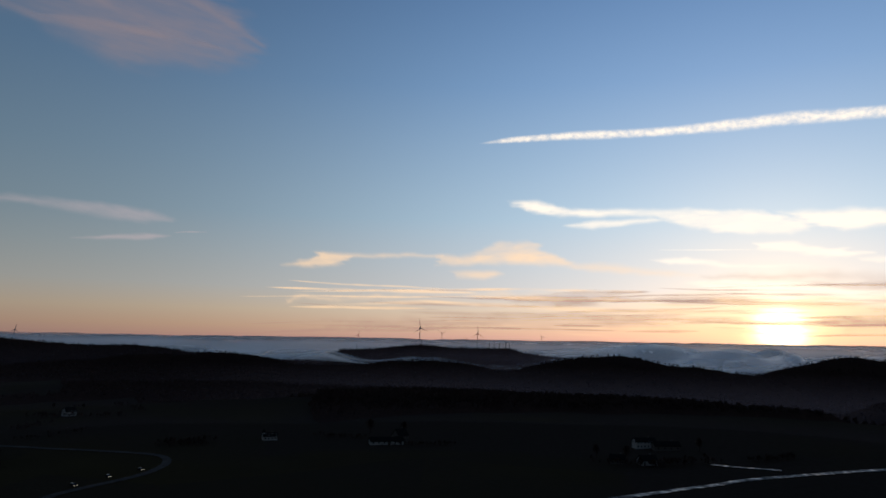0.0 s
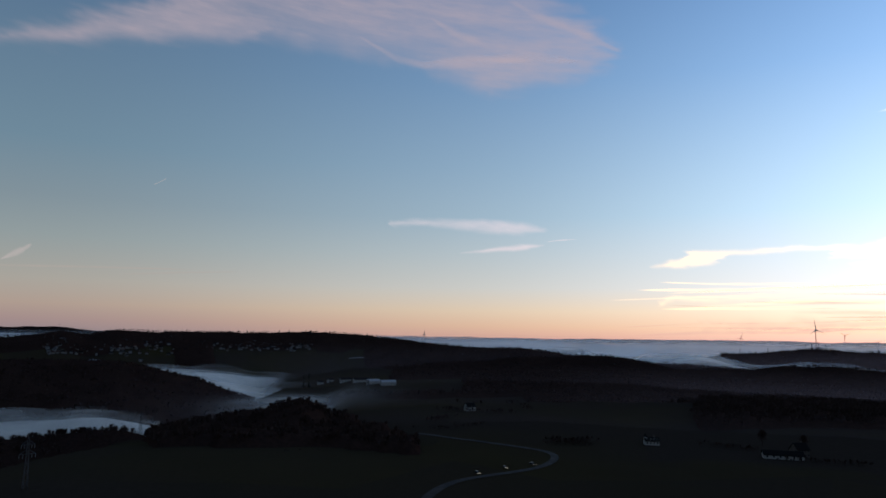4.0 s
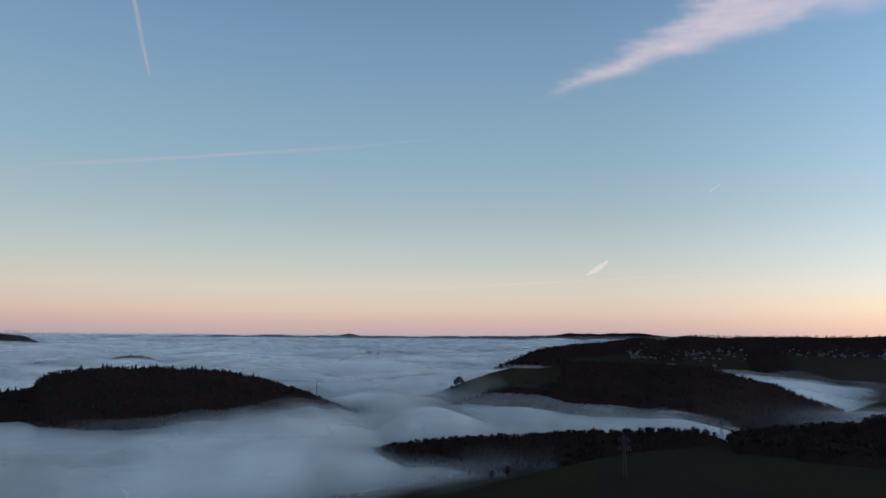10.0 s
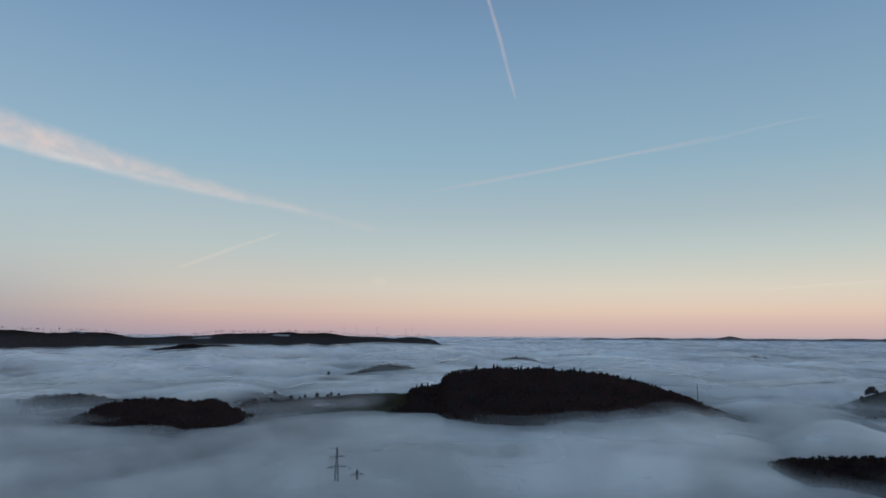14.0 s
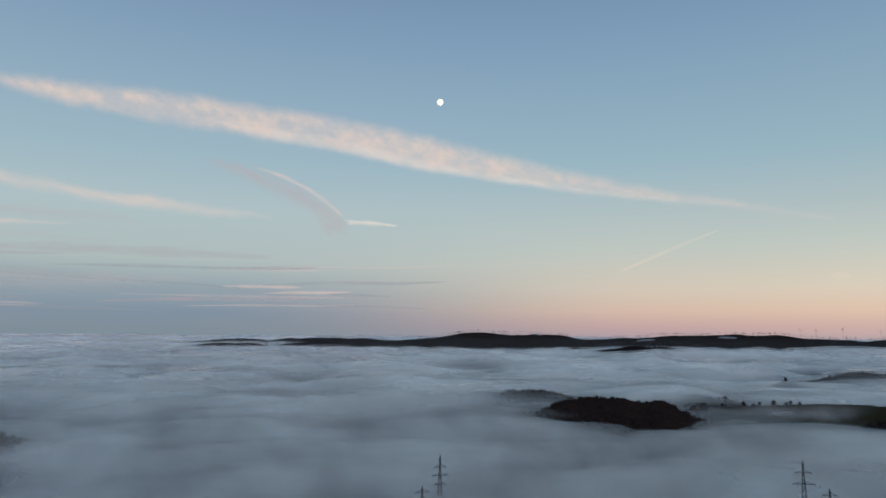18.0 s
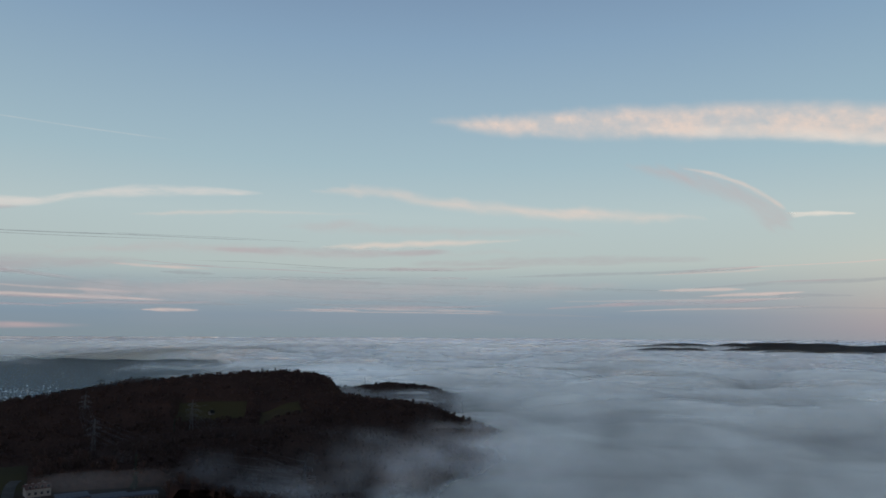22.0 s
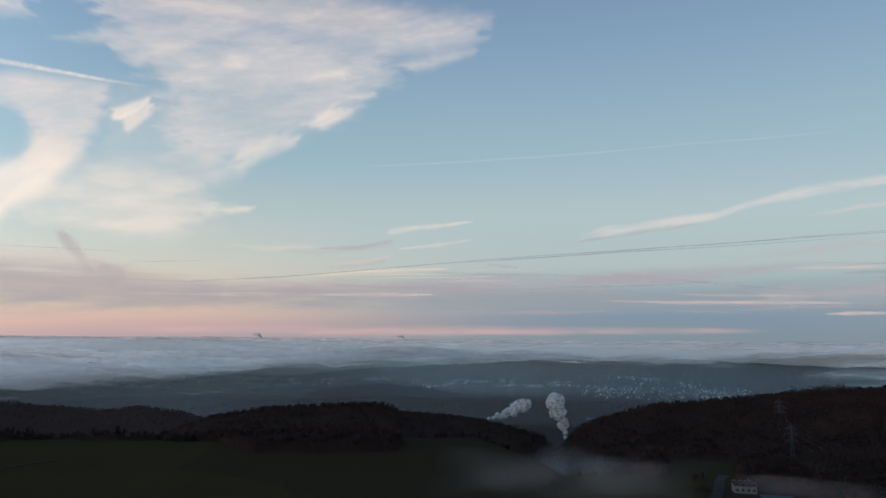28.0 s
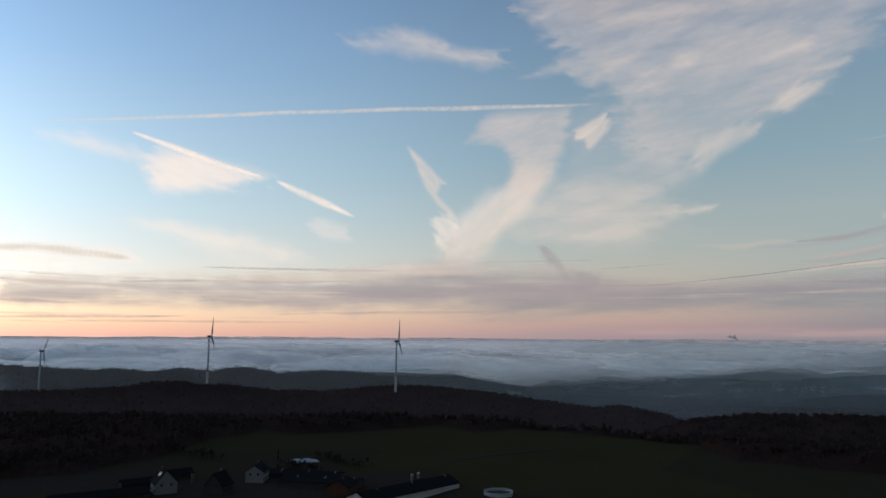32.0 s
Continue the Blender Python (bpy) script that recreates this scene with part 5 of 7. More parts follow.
house(285.5, sight(285.5, -11.10), 18, 8, 2.6, 2, 15, BOARDS, SLATE, 1, 5, False, "dark shed with a pale ridge", "farm buildings", "farm_building")


def barn(az, el, w, d, h, rise, turn, walls, roof, label, strips=8):
    t = tagged(new("barn"), label, "barn", "barns of the farm")
    part("wall", [gable(w, d, h, rise)], walls, t)
    for s in (1, -1):
        rf = part("roof", [roof_slab(w, d, h, rise, s)], roof, t)
        for k in range(strips):
            x = (k + 0.5) / strips * w - w / 2
            v, f = roof_slab(0.18, d, h, rise, s, 0.0, 0.06)
            part("roof_light", [([(p[0] + x, p[1] * 0.9, p[2] + 0.26) for p in v], f)], PALE_ROOF if k % 3 == 1 else SLATE, rf)
    part("end_boarding", [box(-w / 2 - 0.06, 0, 0, 0.2, d * 0.7, h)], WOODEN if strips < 8 or walls is WHITE else BOARDS, t, "boarded end")
    for k in range(5 if walls is WHITE else 0):
        part("wall_panel", [box((k + 0.5) / 5 * w - w / 2, -d / 2 - 0.05, 0.6, w / 5.4, 0.16, h - 1.2)], WHITE, t)
    t.matrix_basis = stand(az, sight(az, el), turn)


barn(265.7, -12.56, 59, 15, 3.6, 3.0, 43, WHITE, SLATE, "long white-walled cattle barn with a dark roof")
barn(272.3, -11.55, 40, 14, 2.6, 1.8, -22, BOARDS, SLATE, "dark-roofed shed with pale strips of roof light")
barn(273.6, -10.95, 40, 11, 2.2, 1.5, -22, BOARDS, SLATE, "low dark shed with pale strips of roof light")
barn(270.7, -12.2, 13, 11, 3.8, 3, 70, WOODEN, SLATE, "barn with an orange-brown boarded gable", 3)


def slurry_tank(az, el):
    t = tagged(new("slurry_tank"), "round open concrete slurry tank beside the barn", "tank")
    v, f = tube([(-2, 7.0), (1.6, 7.0), (1.6, 6.7), (0.2, 6.7)], 40, False)
    part("tank_wall", [(v, f)], CONCRETE, t)
    part("slurry", [tube([(0.0, 6.65), (0.2, 6.65)], 40)], RUBBER, t, "dark slurry surface")
    t.matrix_basis = stand(az, sight(az, el), 0)


turret = tagged(new("ventilation_turret"), "slim brown brick turret beside the farmhouse", "turret")
part("shaft", [box(0, 0, -3, 1.3, 1.3, 8.0)], CREAM, turret)
part("cap", [box(0, 0, 5.0, 1.7, 1.7, 0.5)], SLATE, turret)
turret.matrix_basis = stand(281.9, sight(281.9, -11.0), 10)
slurry_tank(258.35, -12.25)
for az, el in ((265.2, -11.25), (264.7, -11.2)):
    t = tagged(new("silo"), "small pale domed feed silo behind the barn", "silo", "feed silos")
    part("silo_body", [tube([(0, 0.8), (2.6, 0.8)], 16)], STEEL, t)
    part("dome", [tube([(2.6, 0.85), (3.1, 0.6), (3.3, 0.2)], 16)], WHITE, t)
    t.matrix_basis = stand(az, sight(az, el), 0)
heap = tagged(new("silage_heap"), "silage heap under pale plastic sheeting", "silage heap")
hv = [(x * 9 + trng.uniform(-.3, .3), y * 5, max(0, 1.6 * (1 - abs(x) ** 3) * (1 - abs(y) ** 2) + trng.uniform(-.12, .12))) for y in np.linspace(-1, 1, 9) for x in np.linspace(-1, 1, 13)]
hf = [(j * 13 + i, j * 13 + i + 1, j * 13 + i + 14, j * 13 + i + 13) for j in range(8) for i in range(12)]
part("plastic_sheet", [(hv, hf)], PALE_ROOF, heap)
heap.matrix_basis = stand(273.8, sight(273.8, -9.75), 10)
for k in range(14):
    t = part("tyre", [tube([(0, 0.5), (0.1, 0.62), (0.25, 0.62), (0.3, 0.5)], 10)], RUBBER, heap)
    t.matrix_basis = Matrix.Translation((trng.uniform(-7, 7), trng.uniform(-3, 3), 1.5))


# ---- roads ----
def road(sights, width, label, lift=0.35, surface=ROAD):
    """A road along points given as azimuth and dip from the eye."""
    pts = []
    for az, el in sights:
        D = sight(az, el)
        pts.append((-math.sin(radians(az)) * D, math.cos(radians(az)) * D))
    P = np.array(pts)
    s = np.concatenate([[0], np.cumsum(np.hypot(*np.diff(P, axis=0).T))])
    u = np.linspace(0, s[-1], max(12, int(s[-1] / 6)))
    x, y = np.interp(u, s, P[:, 0]), np.interp(u, s, P[:, 1])
    ker = np.hanning(9)
    ker /= ker.sum()
    x, y = (np.convolve(np.pad(q, 4, mode="edge"), ker, "valid") for q in (x, y))
    tx, ty = np.gradient(x), np.gradient(y)
    n = np.hypot(tx, ty) + 1e-9
    V = []
    for k in (-0.5, -0.17, 0.17, 0.5):
        X, Y = x - ty / n * width * k, y + tx / n * width * k
        D, az = np.hypot(X, Y), np.degrees(np.arctan2(-X, Y))
        V.append(place(az, D, land(az, D) + lift))
    V = np.stack(V, 1)
    m = len(u)
    I, J = np.meshgrid(np.arange(m - 1), np.arange(3), indexing="ij")
    f = np.stack([I * 4 + J, I * 4 + J + 1, I * 4 + J + 5, I * 4 + J + 4], -1).reshape(-1, 4)
    ob = new("road", mesh_np("road", V.reshape(-1, 3), f, surface, None, True))
    tagged(ob, label, "road", kind="structure")


road([(31.4, -12.96), (30.6, -12.30), (29.6, -11.67), (27.9, -11.15), (23.8, -10.52), (21.8, -10.04), (20.7, -9.48), (21.0, -8.99), (22.2, -8.76), (26.1, -8.32), (30.8, -7.85), (32.2, -7.66)], 5.0, "narrow grey country road winding through the fields")
road([(-11.1, -12.49), (-14.4, -11.69), (-18.2, -10.94), (-22.2, -10.03), (-25.9, -9.29), (-29.5, -8.61), (-34.3, -7.87)], 5.0, "wet glistening country road beside the fields", surface=WET_ROAD)
road([(-20.4, -8.92), (-21.0, -8.94), (-23.3, -9.03), (-25.6, -8.95)], 4.0, "wet glistening farm track", surface=WET_ROAD)
road([(205.0, -11.94), (204.9, -11.52), (204.6, -11.11), (204.6, -10.27), (204.1, -9.86)], 5.0, "narrow lane between the field and the wood")
road([(263.03, -10.03), (260.46, -9.57), (258.21, -9.25), (256.52, -9.02), (253.5, -8.80)], 1.8, "pale farm track across the meadow")


def car(az, el, turn, paint, label):
    t = tagged(new("car"), label, "car", "cars on the country road")
    body = [(-2.1, -0.85, 0.3), (2.1, -0.85, 0.3), (2.1, 0.85, 0.3), (-2.1, 0.85, 0.3), (-2.15, -0.82, 0.85), (2.15, -0.82, 0.75), (2.15, 0.82, 0.75), (-2.15, 0.82, 0.85)]
    part("body", [(body, box(0, 0, 0, 1, 1, 1)[1])], paint, t)
    cab = [(-1.6, -0.78, 0.8), (1.0, -0.78, 0.8), (1.0, 0.78, 0.8), (-1.6, 0.78, 0.8), (-1.2, -0.65, 1.45), (0.3, -0.65, 1.45), (0.3, 0.65, 1.45), (-1.2, 0.65, 1.45)]
    part("cabin", [(cab, box(0, 0, 0, 1, 1, 1)[1])], PANE, t, "dark glazed cabin")
    for x in (-1.3, 1.3):
        for y in (-0.8, 0.8):
            part("wheel", [tube([(-0.12, 0.32), (0.12, 0.32)], 12)], RUBBER, t).matrix_basis = pose(x, y, 0.32, 90, 0, 0)
    for y in (-0.6, 0.6):
        part("headlight", [tube([(0, 0.11), (0.08, 0.13)], 10)], HEADLIGHT, t, "lit headlight").matrix_basis = pose(2.12, y, 0.62, 0, 90, 0)
    t.matrix_basis = stand(az, sight(az, el), turn, 0.4)


for az, el, turn, paint, lab in ((26.96, -10.70, -60, SLATE, "dark car with lit headlights on the road"), (24.77, -10.26, -70, SLATE, "dark car with lit headlights rounding the bend"),
                                 (22.61, -9.93, -60, SLATE, "dark car with lit headlights in the bend")):
    car(az, el, turn, paint, lab)


# ---- steam ----
def steam(az, D, puffs, label, seed, r0, z0=0.0, grow=1.0):
    """A rising plume built of billowing puffs: (side, height, radius) in metres."""
    rr = random.Random(seed)
    V, F = [], []
    bm = bmesh.new()
    bmesh.ops.create_icosphere(bm, subdivisions=3, radius=1.0)
    bv, bf = [v.co.copy() for v in bm.verts], [tuple(v.index for v in f.verts) for f in bm.faces]
    bm.free()
    for x, z, r in [(x * grow, z0 + (z - z0) * grow, r * grow) for x, z, r in puffs]:
        for k in range(4):
            c = Vector((x + rr.uniform(-.5, .5) * r, rr.uniform(-.5, .5) * r, z + rr.uniform(-.4, .4) * r))
            q = r * rr.uniform(0.45, 0.8)
            b = len(V)
            for v in bv:
                n = noise.noise((c + v * q) / (r0 * 0.9)) * 0.5 + noise.noise((c + v * q) / (r0 * 0.3)) * 0.22
                V.append(c + v * q * (1 + n))
            F += [tuple(i + b for i in f) for f in bf]
    me = part("steam_plume", [(V, F)], STEAM, None, "", True)
    p = place(az, D, float(land(az, D)))
    me.matrix_basis = pose(*p, 0, 0, az) @ Matrix.Scale(float(drawn_in(D) / D), 4)
    tagged(me, label, "steam", kind="stuff")


def steam_surface(node):
    co = node("ShaderNodeTexCoord").outputs["Object"]
    n = node("ShaderNodeTexNoise", Vector=co, Scale=0.12, Detail=6.0).outputs[0]
    bump = node("ShaderNodeBump", Height=n, Strength=0.6, Distance=4.0)
    d = node("ShaderNodeBsdfDiffuse", Color=(0.72, 0.70, 0.68, 1), Normal=bump.outputs[0])
    tl = node("ShaderNodeBsdfTranslucent", Color=(0.72, 0.70, 0.68, 1))
    mx = node("ShaderNodeMixShader", Fac=0.35, i1=d.outputs[0], i2=tl.outputs[0])
    wisp = ramp(node, n, [(0.35, 0.25), (0.65, 0.62)])
    soft = node("ShaderNodeMixShader", Fac=wisp, i1=node("ShaderNodeBsdfTransparent").outputs[0], i2=mx.outputs[0])
    node("ShaderNodeOutputMaterial", Surface=soft.outputs[0])


STEAM = material("white_steam", steam_surface)
PD = 2200.0
pg0 = float(land(215.9, PD))
b0 = PD * math.tan(radians(-8.12)) - pg0
stack = tagged(new("chimney_stack"), "slim factory chimney giving off white steam", "chimney")
part("shaft", [tube([(-3, 3.2), (b0 + 1, 2.2)], 16)], CONCRETE, stack)
part("rim", [tube([(b0 + 0.2, 2.5), (b0 + 1.6, 2.5)], 16)], STEEL, stack)
stack.matrix_basis = stand(215.9, PD)
steam(215.9, PD, [(0.0, b0 + 3.2, 2.6), (0.8, b0 + 9.6, 4.2), (1.0, b0 + 17.6, 6.0), (0.4, b0 + 27.2, 8.4), (-2.0, b0 + 40.0, 11.5), (-6.2, b0 + 52.8, 15.0), (-12.2, b0 + 65.6, 18.0), (-19.7, b0 + 80.0, 21.5),
                  (-25.5, b0 + 94.4, 29.5), (-28.9, b0 + 107.2, 31.2), (-25.5, b0 + 118.4, 27.9), (-20.4, b0 + 128.0, 18.0)], "tall white plume of steam rising from the valley", 3, 18)
c0 = PD * math.tan(radians(-5.67)) - float(land(219.6, PD))
steam(219.6, PD, [(30, c0 + 16, 13), (18, c0 + 13, 18), (2, c0 + 6, 20), (-16, c0 - 2, 19), (-36, c0 - 11, 16), (-56, c0 - 19, 12), (-74, c0 - 25, 8), (-90, c0 - 29, 5)], "drifting white puff of steam over the valley", 5, 18)
for az, s in ((240.1, 1.0), (228.8, 0.8), (254.0, 0.9)):
    z0 = 9000 * math.tan(radians(-0.25 if az < 250 else -0.65)) - float(land(az, 9000))
    steam(az, 9000, [(0, z0 + 10 * s, 14 * s), (-10 * s, z0 + 30 * s, 20 * s), (-35 * s, z0 + 48 * s, 24 * s), (-75 * s, z0 + 52 * s, 18 * s), (-105 * s, z0 + 54 * s, 10 * s)], "small far plume of steam on the horizon", 9, 30)


# ---- single trees ----
def tree(az, D, h, kind="bare", label="", seed=0, sunk=0.0):
    rr = np.random.default_rng(seed + 100)
    t = tagged(new("tree"), label or ("leafless round-crowned tree rising out of the mist" if kind == "bare" else ("dark fir tree beside the houses" if D < 3000 else "dark fir standing on the crest of the turbine hill")), "tree")
    part("trunk", [tube([(-1.5, 0.03 * h), (0.3 * h, 0.02 * h), (0.75 * h, 0.006 * h)], 8)], bark_material(), t)
    if kind == "bare":
        v, f = bare_tree(rr, 150)
        v, f = v[9:], f[3:] - 9
        limbs = []
        for k in range(9):
            q, z = k * 2.4, h * (0.25 + 0.045 * k)
            limbs.append(beam((0, 0, z), (math.cos(q) * 0.22 * h, math.sin(q) * 0.22 * h, z + 0.28 * h), 0.014 * h))
        part("limbs", limbs, bark_material(), t)
        part("crown", [(v * h, [tuple(int(i) for i in q) for q in f])], bark_material(), t)
    else:
        v, f = conifer(rr, 8)
        part("crown", [(v * h, [tuple(int(i) for i in q) for q in f])], needle_material(), t)
    t.matrix_basis = stand(az, D, 0.0, -sunk * h)


k = 0
for az, D, h in ((113.02, 2250, 19), (117.15, 1420, 13), (72.77, 1400, 22), (72.6, 1410, 18), (73.0, 1405, 18), (72.4, 1395, 14), (73.3, 1380, 16), (72.6, 1280, 14), (71.8, 1285, 15), (70.8, 1285, 13), (73.0, 1290, 15), (72.2, 1300, 13), (71.3, 1290, 13), (69.36, 1438, 14), (68.88, 1436, 15), (68.28, 1440, 14), (67.61, 1438, 16), (67.16, 1442, 16), (66.4, 1436, 14), (64.74, 1440, 17), (64.2, 1440, 15),
                 (113.0, 2050, 16), (112.7, 1480, 13), (113.8, 1400, 14), (114.6, 1400, 12), (115.8, 1420, 13), (117.3, 1450, 12), (117.2, 1500, 15), (119.8, 1440, 13), (120.0, 1900, 13),
                 (68.8, 500, 10), (70.1, 520, 9), (3.0, 560, 11), (5.7, 570, 12), (-14.5, 470, 10), (-12.2, 480, 9), (-19.8, 520, 9), (28.6, 800, 6), (26.7, 790, 6), (41.4, 1120, 14), (42.0, 1180, 12)):
    k += 1
    tree(az, D, h, "bare", "leafless round-crowned tree rising out of the mist" if az > 46 else "leafless tree beside the fields and houses", k)
for az, D, h in ((117.39, 1330, 9), (117.08, 1367, 14), (115.91, 1344, 13), (115.51, 1381, 12), (115.23, 1358, 11), (114.82, 1335, 10), (114.41, 1372, 9), (113.88, 1349, 14), (113.47, 1386, 13), (113.05, 1363, 12), (112.76, 1340, 11), (112.51, 1377, 10), (112.17, 1354, 9)):
    k += 1
    tree(az, D, h * 1.15, "bare", "leafless hedgerow tree half hidden in the fog", k, 0.4)
house(119.9, 1200, 12, 9, 5, 6, 70, DIM, SLATE, 2, 3, True, "dark gabled house half hidden in the fog")
for az, D, h in ((40.5, 1480, 20), (40.9, 1490, 17), (196.7, 372, 11), (275.7, 405, 8), (6.96, 3190, 18), (5.07, 3190, 15), (2.6, 3190, 16), (2.2, 3185, 20), (1.76, 3190, 22), (1.3, 3190, 18), (-1.88, 3190, 14), (-3.76, 3190, 22), (-4.17, 3190, 20), (-4.58, 3190, 22), (-5.1, 3190, 24), (-5.4, 3190, 20), (213.5, 640, 15), (212.4, 650, 13), (214.5, 620, 12), (194.2, 880, 16)):
    k += 1
    tree(az, D, h, "fir", "", k)


# ---- strips of old snow, hedges and thickets ----
for sights, width in (([(123.48, -0.29), (122.45, -0.26), (121.65, -0.30)], 120), ([(118.11, 0.01), (117.11, 0.02), (116.16, -0.02)], 110), ([(131.69, 0.11), (131.33, 0.14), (130.88, 0.09)], 90), ([(109.76, 0.04), (109.27, 0.06), (108.65, 0.03)], 100), ([(63.6, -1.35), (62.8, -1.09), (61.3, -0.99)], 22),
                      ([(57.4, -2.16), (56.4, -2.11), (55.2, -2.24)], 16),
                      ([(39.5, -0.82), (38.7, -0.85), (37.8, -0.93)], 16),
                      ([(37.5, -1.96), (36.5, -1.86), (34.8, -2.01)], 14),
                      ([(54.7, -0.94), (52.9, -0.88), (51.1, -0.95)], 20),
                      ([(53.4, -0.57), (51.1, -0.45), (48.4, -0.47)], 16),
                      ([(34.2, -1.10), (32.9, -1.17), (32.0, -1.34)], 14)):
    road(sights, width * 0.4, "thin strip of old snow left on the dark field", 0.5, SNOW)


def hedge(sights, n, h):
    """A loose row of bushes and small trees along a line of sight marks."""
    pts = [(-math.sin(radians(a)) * q, math.cos(radians(a)) * q) for a, e in sights for q in (sight(a, e),)]
    P = np.array(pts)
    s = np.concatenate([[0], np.cumsum(np.hypot(*np.diff(P, axis=0).T))])
    u = rng.random(n * 7) * s[-1]
    x, y = np.interp(u, s, P[:, 0]) + rng.normal(0, 3, len(u)), np.interp(u, s, P[:, 1]) + rng.normal(0, 3, len(u))
    ob = scatter("hedge", BARE, np.degrees(np.arctan2(-x, y)), np.hypot(x, y), h * (0.25 + 0.42 * rng.random(len(u))), bark_material(), "ragged leafless hedge with small trees")
    ob["category"] = "hedge"


HEDGES = [([(44.4, -9.20), (39.2, -8.97), (34.3, -9.07)], 5, 3),
          ([(21.4, -8.18), (19.6, -8.09), (18.1, -8.08)], 10, 7),
          ([(30.4, -5.90), (27.0, -5.98), (24.2, -6.05)], 10, 8),
          ([(32.1, -7.38), (29.1, -7.33), (26.2, -6.86)], 8, 5),
          ([(30.8, -6.77), (29.1, -6.41)], 8, 6),
          ([(-12.8, -9.35), (-15.4, -9.53), (-20.6, -8.85)], 14, 8),
          ([(-23.4, -8.55), (-26.0, -8.03)], 10, 6),
          ([(9.9, -7.83), (6.3, -7.97)], 9, 6)]
HEDGES += [([(27.4, -5.22), (22.5, -5.95)], 14, 7),
           ([(4.5, -8.56), (-0.9, -8.42)], 10, 6),
           ([(21.3, -8.29), (17.9, -8.24)], 8, 6),
           ([(275.0, -10.08), (273.8, -10.43), (272.6, -10.69)], 9, 7),
           ([(272.5, -9.51), (270.7, -10.00), (269.0, -10.39)], 9, 7),
           ([(284.8, -7.95), (282.7, -8.85), (280.2, -9.41)], 10, 8)]
for sights, n, h in HEDGES:
    hedge(sights, n, h)


# ---- clouds and contrails, far out on the dome of the sky ----
SKY_R = 4800.0
# glow colours with the evening light and shade of each cloud painted in
CLOUD_COL = {"blaze": (4.2, 3.6, 2.9), "gold": (3.9, 2.6, 1.5), "ember": (1.25, 0.75, 0.62), "belt": (0.60, 0.42, 0.45), "glow": (1.22, 1.06, 1.0), "blush": (1.7, 1.4, 1.42), "rose": (0.86, 0.70, 0.76), "cream": (0.77, 0.70, 0.71), "bright": (0.90, 0.80, 0.76), "warm": (0.78, 0.68, 0.60), "pink": (0.60, 0.51, 0.53), "dusk": (0.36, 0.33, 0.40), "haze": (0.27, 0.31, 0.38), "shade": (0.17, 0.20, 0.25), "peach": (0.72, 0.61, 0.59), "mauve": (0.43, 0.41, 0.47), "dusky_gold": (1.35, 0.85, 0.70)}


def cloud_material(colour, grain, along, contrast):
    """Thin ice cloud with the last light put in as its own glow: a sheet of the sky's backdrop, torn by noise drawn out
    along its length.
    """
    def build(node):
        uv = node("ShaderNodeAttribute")
        uv.attribute_name = "flow"
        mp = node("ShaderNodeMapping", Vector=uv.outputs["Vector"])
        mp.inputs["Scale"].default_value = (along, 1.0, 1.0)
        warp = node("ShaderNodeTexNoise", Vector=mp.outputs[0], Scale=grain * 0.35, Detail=3.0)
        w2 = node("ShaderNodeVectorMath", i0=mp.outputs[0])
        w2.operation = "MULTIPLY_ADD"
        w2.inputs[1].default_value = (1, 1, 1)
        w3 = node("ShaderNodeVectorMath", i0=warp.outputs["Color"])
        w3.operation = "SCALE"
        w3.inputs["Scale"].default_value = 0.9 / grain
        node.tree.links.new(w3.outputs[0], w2.inputs[2])
        n1 = node("ShaderNodeTexNoise", Vector=w2.outputs[0], Scale=grain, Detail=9.0, Roughness=0.62).outputs[0]
        n2 = node("ShaderNodeTexNoise", Vector=w2.outputs[0], Scale=grain * 0.3, Detail=4.0).outputs[0]
        n = math_node(node, "ADD", math_node(node, "MULTIPLY", n1, 0.6), math_node(node, "MULTIPLY", n2, 0.4))
        dens = node("ShaderNodeAttribute")
        dens.attribute_name = "amount"
        body = math_node(node, "MULTIPLY", math_node(node, "SUBTRACT", n, 0.5), contrast)
        a = math_node(node, "MULTIPLY", dens.outputs["Fac"], math_node(node, "ADD", body, 0.75))
        a = math_node(node, "ADD", a, math_node(node, "MULTIPLY", body, math_node(node, "MULTIPLY", dens.outputs["Fac"], 0.8)))
        s = node("ShaderNodeMapRange", Value=a)
        s.interpolation_type = "SMOOTHSTEP"
        s.inputs["From Min"].default_value, s.inputs["From Max"].default_value = 0.05, 1.15
        op = node("ShaderNodeAttribute")
        op.attribute_name = "opacity"
        al = math_node(node, "MULTIPLY", s.outputs[0], op.outputs["Fac"])
        em = node("ShaderNodeEmission", Color=(*colour, 1), Strength=1.0)
        mx = node("ShaderNodeMixShader", Fac=al, i1=node("ShaderNodeBsdfTransparent").outputs[0], i2=em.outputs[0])
        node("ShaderNodeOutputMaterial", Surface=mx.outputs[0])
    return build


CLOUD_N = [0]


